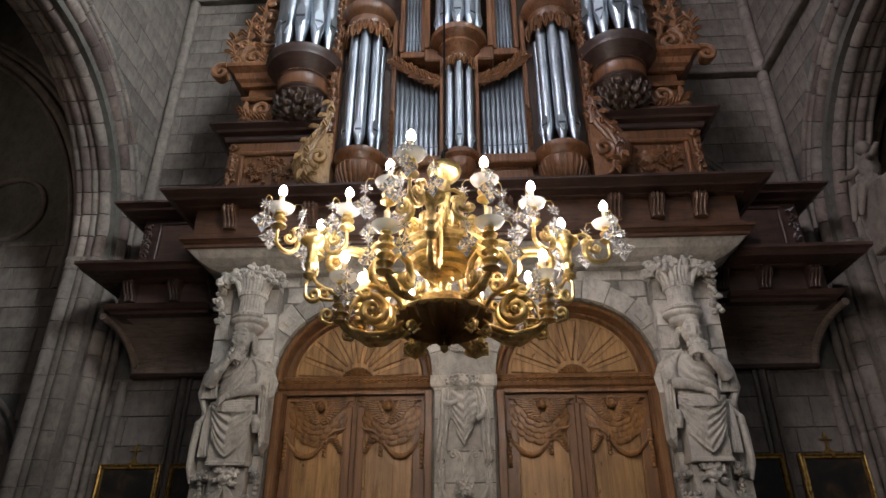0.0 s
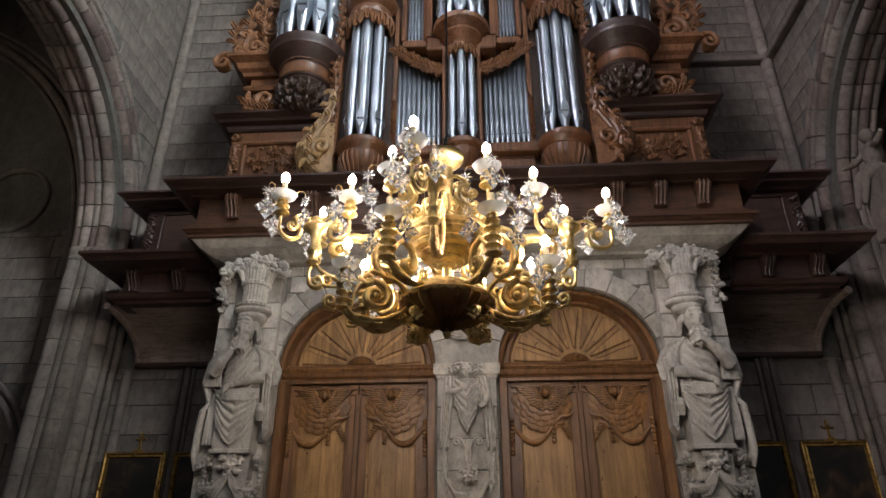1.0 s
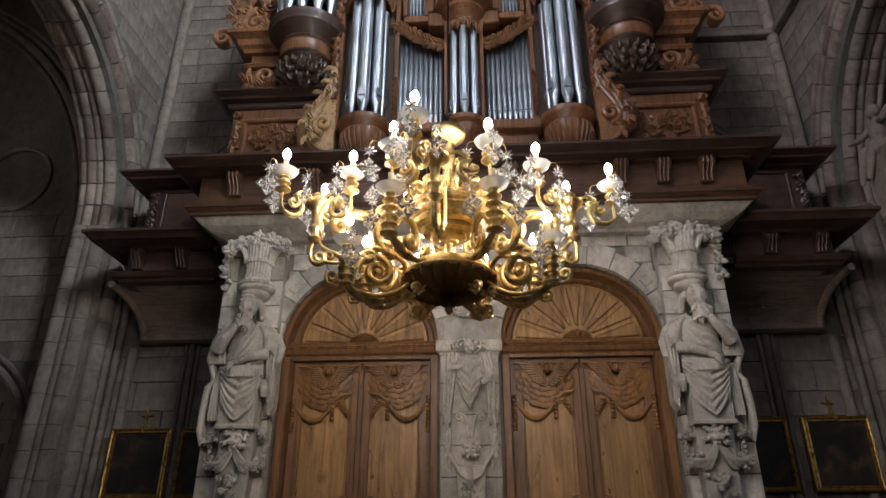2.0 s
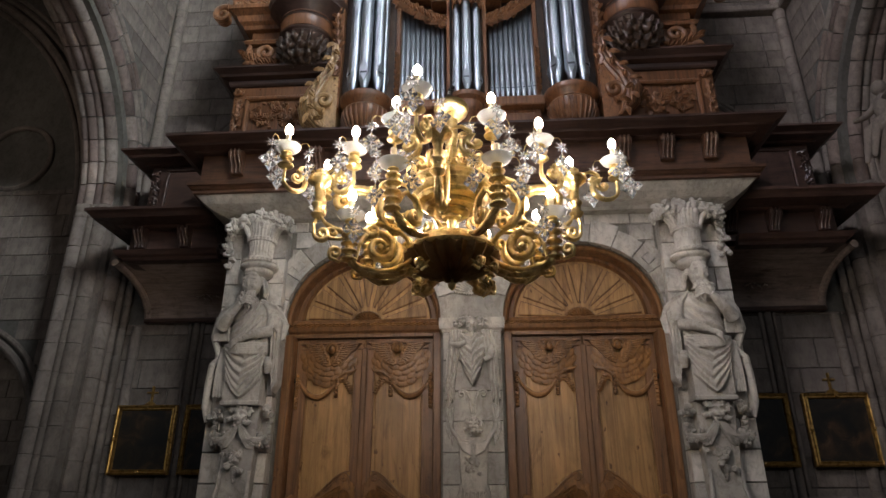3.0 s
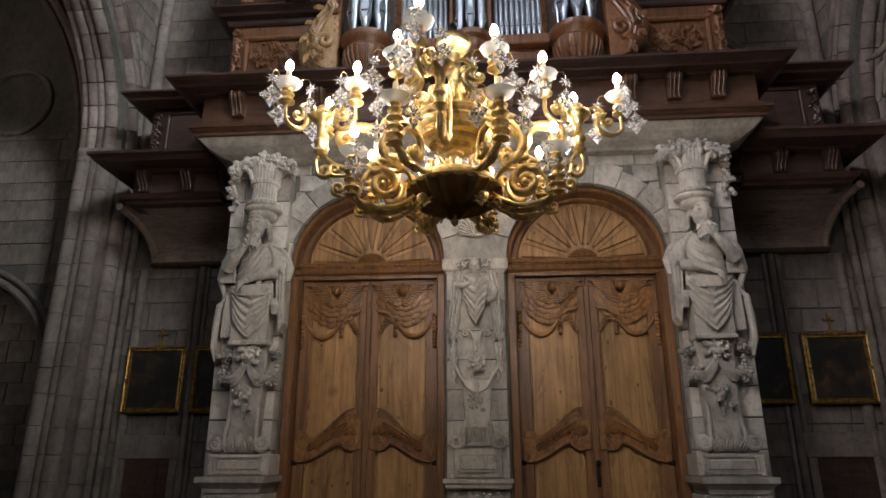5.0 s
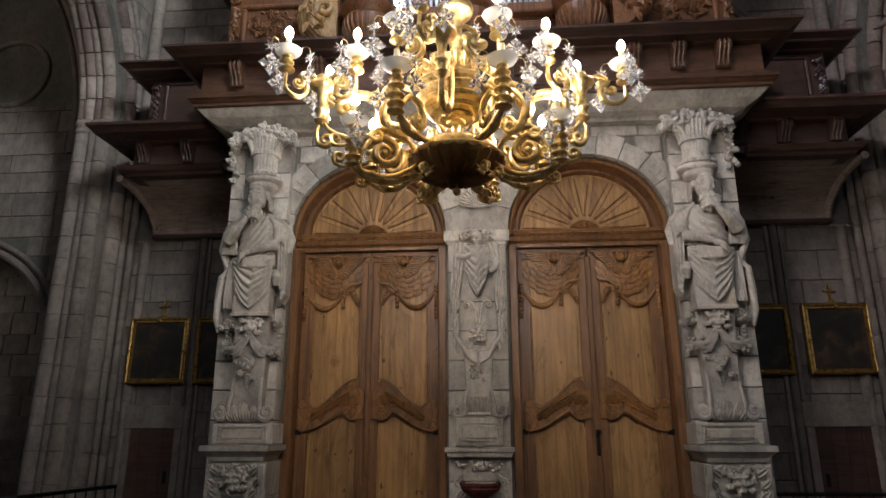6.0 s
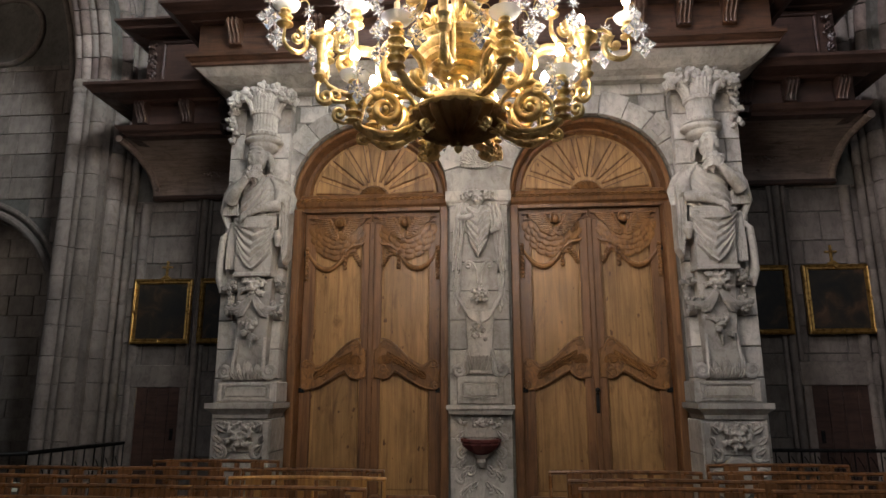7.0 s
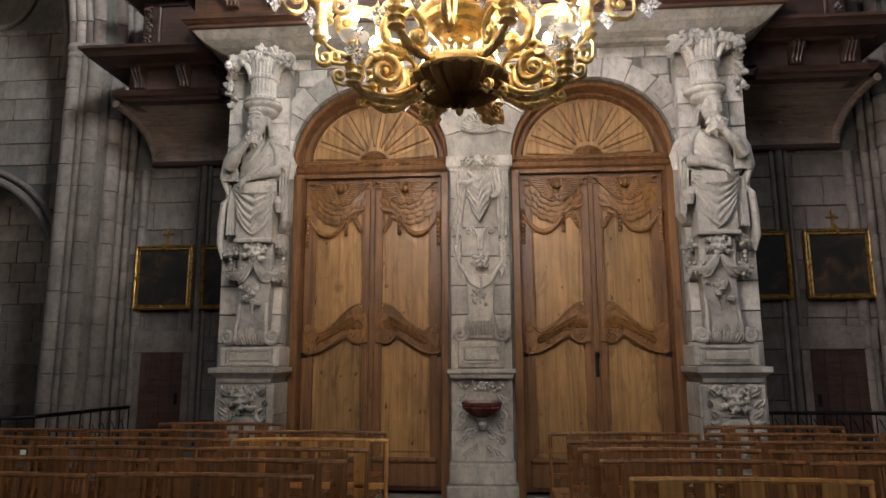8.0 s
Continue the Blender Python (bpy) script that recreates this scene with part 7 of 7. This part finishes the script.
def monument():
    m = thing("wall_monument", "grey stone monument block with cornice fixed to the pier", "monument")
    part("block", one_box(4.98, 5.6, 6.5, 7.7, 5.2, 5.99, 0.02), STONE_WALL, m)
    part("cornice", sweep(bmesh.new(), [(5.6, 7.7), (4.98, 7.7), (4.98, 6.5), (5.6, 6.5)], [(-0.02, 4.84), (-0.08, 4.9), (-0.12, 4.98), (-0.14, 5.0), (-0.14, 5.06), (0, 5.07), (0, 4.84)]), STONE_WALL, m)
    part("console", lathe(bmesh.new(), [(0.08, 4.1), (0.2, 4.3), (0.35, 4.7), (0.4, 5.0)], 16, (5.35, 7.1)), STONE_WALL, m, smooth=True)
    bm = bmesh.new()
    blob(bm, (5.05, 7.78, 6.02), (0.12, 0.12, 0.19), 3)
    blob(bm, (5.03, 7.76, 6.30), (0.085, 0.09, 0.10), 3)
    for e in (-1, 1):
        tube(bm, [(5.03, 7.78 + e * 0.07, 5.88), (4.90, 7.86 + e * 0.09, 5.80), (4.88, 7.95 + e * 0.08, 5.58), (4.86, 8.0 + e * 0.08, 5.42)], [0.075, 0.065, 0.05, 0.03], 10)
    tube(bm, [(5.03, 7.88, 6.12), (4.96, 8.05, 6.06), (4.92, 8.22, 6.10)], [0.05, 0.045, 0.03], 10)
    tube(bm, [(5.03, 7.68, 6.12), (4.95, 7.50, 6.05), (4.95, 7.36, 6.12)], [0.05, 0.045, 0.03], 10)
    for k in range(5):
        tube(bm, [(5.0, 7.6 + 0.05 * k, 5.80), (4.95, 7.7 + 0.06 * k, 5.74), (4.97, 7.5 + 0.1 * k, 5.70)], 0.04, 8)
    bmesh.ops.transform(bm, matrix=Matrix.Translation((0.05, -0.35, 0.28)), verts=bm.verts)
    st = part("seated_cherub_statue", bm, STONE_WALL, None, smooth=True)
    merged(st, 0.014, 3)
    tagged(st, "small grey stone figure seated on the monument", "statue")


monument()

# ---------------------------------------------------------------- stone pieces of walls and portal
BLOCKS = {}


def stone_piece(parent, centre, w, h, depth, material, turn=0.0, bevel=0.008):
    """One ashlar block; blocks of one size share a mesh. It faces the choir at turn 0."""
    key = (round(w, 2), round(h, 2), depth, material.name)
    if key not in BLOCKS:
        bm = bmesh.new()
        w2, h2, b = key[0] / 2, key[1] / 2, bevel
        f = [bm.verts.new((x, -depth, z)) for x, z in ((-w2 + b, -h2 + b), (w2 - b, -h2 + b), (w2 - b, h2 - b), (-w2 + b, h2 - b))]
        g = [bm.verts.new((x, -depth + b, z)) for x, z in ((-w2, -h2), (w2, -h2), (w2, h2), (-w2, h2))]
        k = [bm.verts.new((x, 0.0, z)) for x, z in ((-w2, -h2), (w2, -h2), (w2, h2), (-w2, h2))]
        bm.faces.new(f)
        for i in range(4):
            j = (i + 1) % 4
            bm.faces.new((g[i], g[j], f[j], f[i]))
            bm.faces.new((k[i], k[j], g[j], g[i]))
        bmesh.ops.recalc_face_normals(bm, faces=bm.faces)
        me = bpy.data.meshes.new("stone_block")
        bm.to_mesh(me)
        bm.free()
        me.materials.append(material)
        BLOCKS[key] = me
    ob = new("stone_block", BLOCKS[key])
    ob.location, ob.rotation_euler = centre, (0, 0, radians(turn))
    ob.parent = parent
    return ob


def ashlar(parent, place, u0, u1, z0, z1, material, depth, clip, seed, hs=(0.32, 0.36, 0.40), ws=(0.48, 0.60, 0.74), turn=0.0, gap=0.010):
    """Courses of blocks over a stretch of wall. place(u, z) gives the point on the wall; clip(ua, ub, za, zb) the part of a block to keep, or None."""
    rnd = random.Random(seed)
    z = z0
    while z < z1 - 0.05:
        h = min(rnd.choice(hs), z1 - z)
        u = u0 - rnd.uniform(0, 0.4)
        while u < u1:
            w = rnd.choice(ws)
            got = clip(max(u, u0), min(u + w, u1), z, z + h)
            if got and got[1] - got[0] > 0.09:
                a, b = got
                stone_piece(parent, place((a + b) / 2, z + h / 2), b - a - gap, h - gap, depth, material, turn)
            u += w
        z += h


def keep(a, b, za, zb):
    return (a, b)


# end wall beside the portal, and above it beside the organ
for s in (-1, 1):
    ashlar(wall_west, lambda u, z: (u, BACK, z), *sorted((s * 2.95, s * 5.15)), 0.0, 4.25, STONE_WALL, 0.018, keep, 3 + s)
    ashlar(wall_west, lambda u, z: (u, BACK, z), *sorted((s * 2.3, s * 5.15)), 6.45, 12.2, STONE_WALL, 0.018, keep, 8 + s)


def off_arch(a, b, za, zb):
    """Keep what lies outside the arch mouldings, on the side towards the end wall."""
    r = AR + 0.62
    dz = za - AZ
    if dz < r:
        lim = AC + math.sqrt(max(0, r * r - max(0, dz) ** 2))
        a = max(a, lim)
    return (a, b) if b > a else None


ashlar(wall_north, lambda u, z: (-NX, u, z), 3.8, 9.1, 6.2, 12.6, STONE_WALL, 0.014, off_arch, 21, turn=90)
ashlar(wall_south, lambda u, z: (NX, u, z), 3.8, 9.1, 6.2, 12.6, STONE_WALL, 0.014, off_arch, 22, turn=-90)


def off_low_arch(s):
    def clip(a, b, za, zb):
        lo, hi = sorted((abs(a), abs(b)))
        R = 1.4 * 1.15
        r = R + 0.22
        if za < 2.75 + 1.9:
            d = math.sqrt(max(0, r * r - max(0, za - 2.75) ** 2)) - (R - 1.4)
            if za - 2.75 < r and d > 0:
                hi = min(hi, 8.1 - d)
        return tuple(sorted((s * lo, s * hi))) if hi > lo else None
    return clip


for s, w in ((-1, aisle_ends[0]), (1, aisle_ends[1])):
    ashlar(w, lambda u, z: (u, 9.9, z), *sorted((s * 5.9, s * 8.6)), 0.0, 6.9, STONE_WALL, 0.02, off_low_arch(s), 31 + s)

ashlar(aisle_ends[0], lambda u, z: (u, 11.6, z), -9.7, -6.5, 0.0, 4.6, STONE_WALL, 0.02, keep, 44)

# portal: voussoirs, coursed spandrels, pilasters behind the statues
for s in (-1, 1):
    n = 11
    for k in range(n):
        a0, a1 = math.pi * k / n, math.pi * (k + 1) / n
        mid = (a0 + a1) / 2
        out = 1.17 if k % 2 else 1.22
        pts = [(s * RC + r * math.cos(a), RZ + r * math.sin(a)) for r, a in ((RR, a0 + 0.004), (RR, (a0 + a1) / 2), (RR, a1 - 0.004), (out, a1 - 0.003), (out, mid), (out, a0 + 0.003))]
        if min(abs(p[0]) for p in pts) < 0.24 or pts[0][0] * pts[3][0] < 0:
            pts = [(max(abs(x), 0.012) * s, z) for x, z in pts]
        vs = part("voussoir", slab(bmesh.new(), pts, 7.66, 7.74, 0.008), STONE_PALE, portal)
        if k in (2, 8):
            cx, cz = s * RC + 1.06 * math.cos(mid), RZ + 1.06 * math.sin(mid)
            bm = one_box(-0.06, 0.06, 7.648, 7.665, -0.06, 0.06, 0.006)
            bmesh.ops.transform(bm, matrix=pose(cx, 0, cz, 0, 90 - math.degrees(mid), 0), verts=bm.verts)
            part("raised_panel", bm, STONE_PALE, vs)


def off_door(a, b, za, zb):
    lo, hi = a, b
    for c in (-RC, RC):
        r = 1.08
        d2 = r * r - max(0, za - RZ) ** 2
        if d2 <= 0:
            continue
        d = math.sqrt(d2)
        if lo >= c - d and hi <= c + d:
            return None
        if c - d < hi < c + d:
            hi = c - d
        if c - d < lo < c + d:
            lo = c + d
        if lo < c - d and hi > c + d:
            return None
    return (lo, hi) if hi > lo else None


ashlar(portal, lambda u, z: (u, 7.72, z), -2.2, 2.2, 4.0, 5.10, STONE_PALE, 0.03, off_door, 51, (0.22, 0.26, 0.30), (0.34, 0.46, 0.55), gap=0.008)
for s in (-1, 1):
    z, k = 0.0, 0
    rnd = random.Random(70 + s)
    while z < 5.08:
        h = min(rnd.choice((0.24, 0.28, 0.32)), 5.10 - z)
        cut = rnd.choice((0.28, 0.42, 0.56))
        lo, hi = 2.225, 2.95
        for a, b in ((lo, lo + cut), (lo + cut, hi)):
            stone_piece(portal, (s * (a + b) / 2, 7.72, z + h / 2), b - a - 0.006, h - 0.007, 0.17 if z > 0 else 0.18, STONE_PALE)
        z += h
# floor slabs at the foot of the portal
for i in range(15):
    for j in range(18):
        x, y = -4.9 + 0.7 * i, 6.75 - 0.7 * j
        ob = stone_piece(floor, (x, y, 0.0), 0.69, 0.69, 0.006, STONE_FLOOR)
        ob.rotation_euler = (radians(-90), 0, 0)
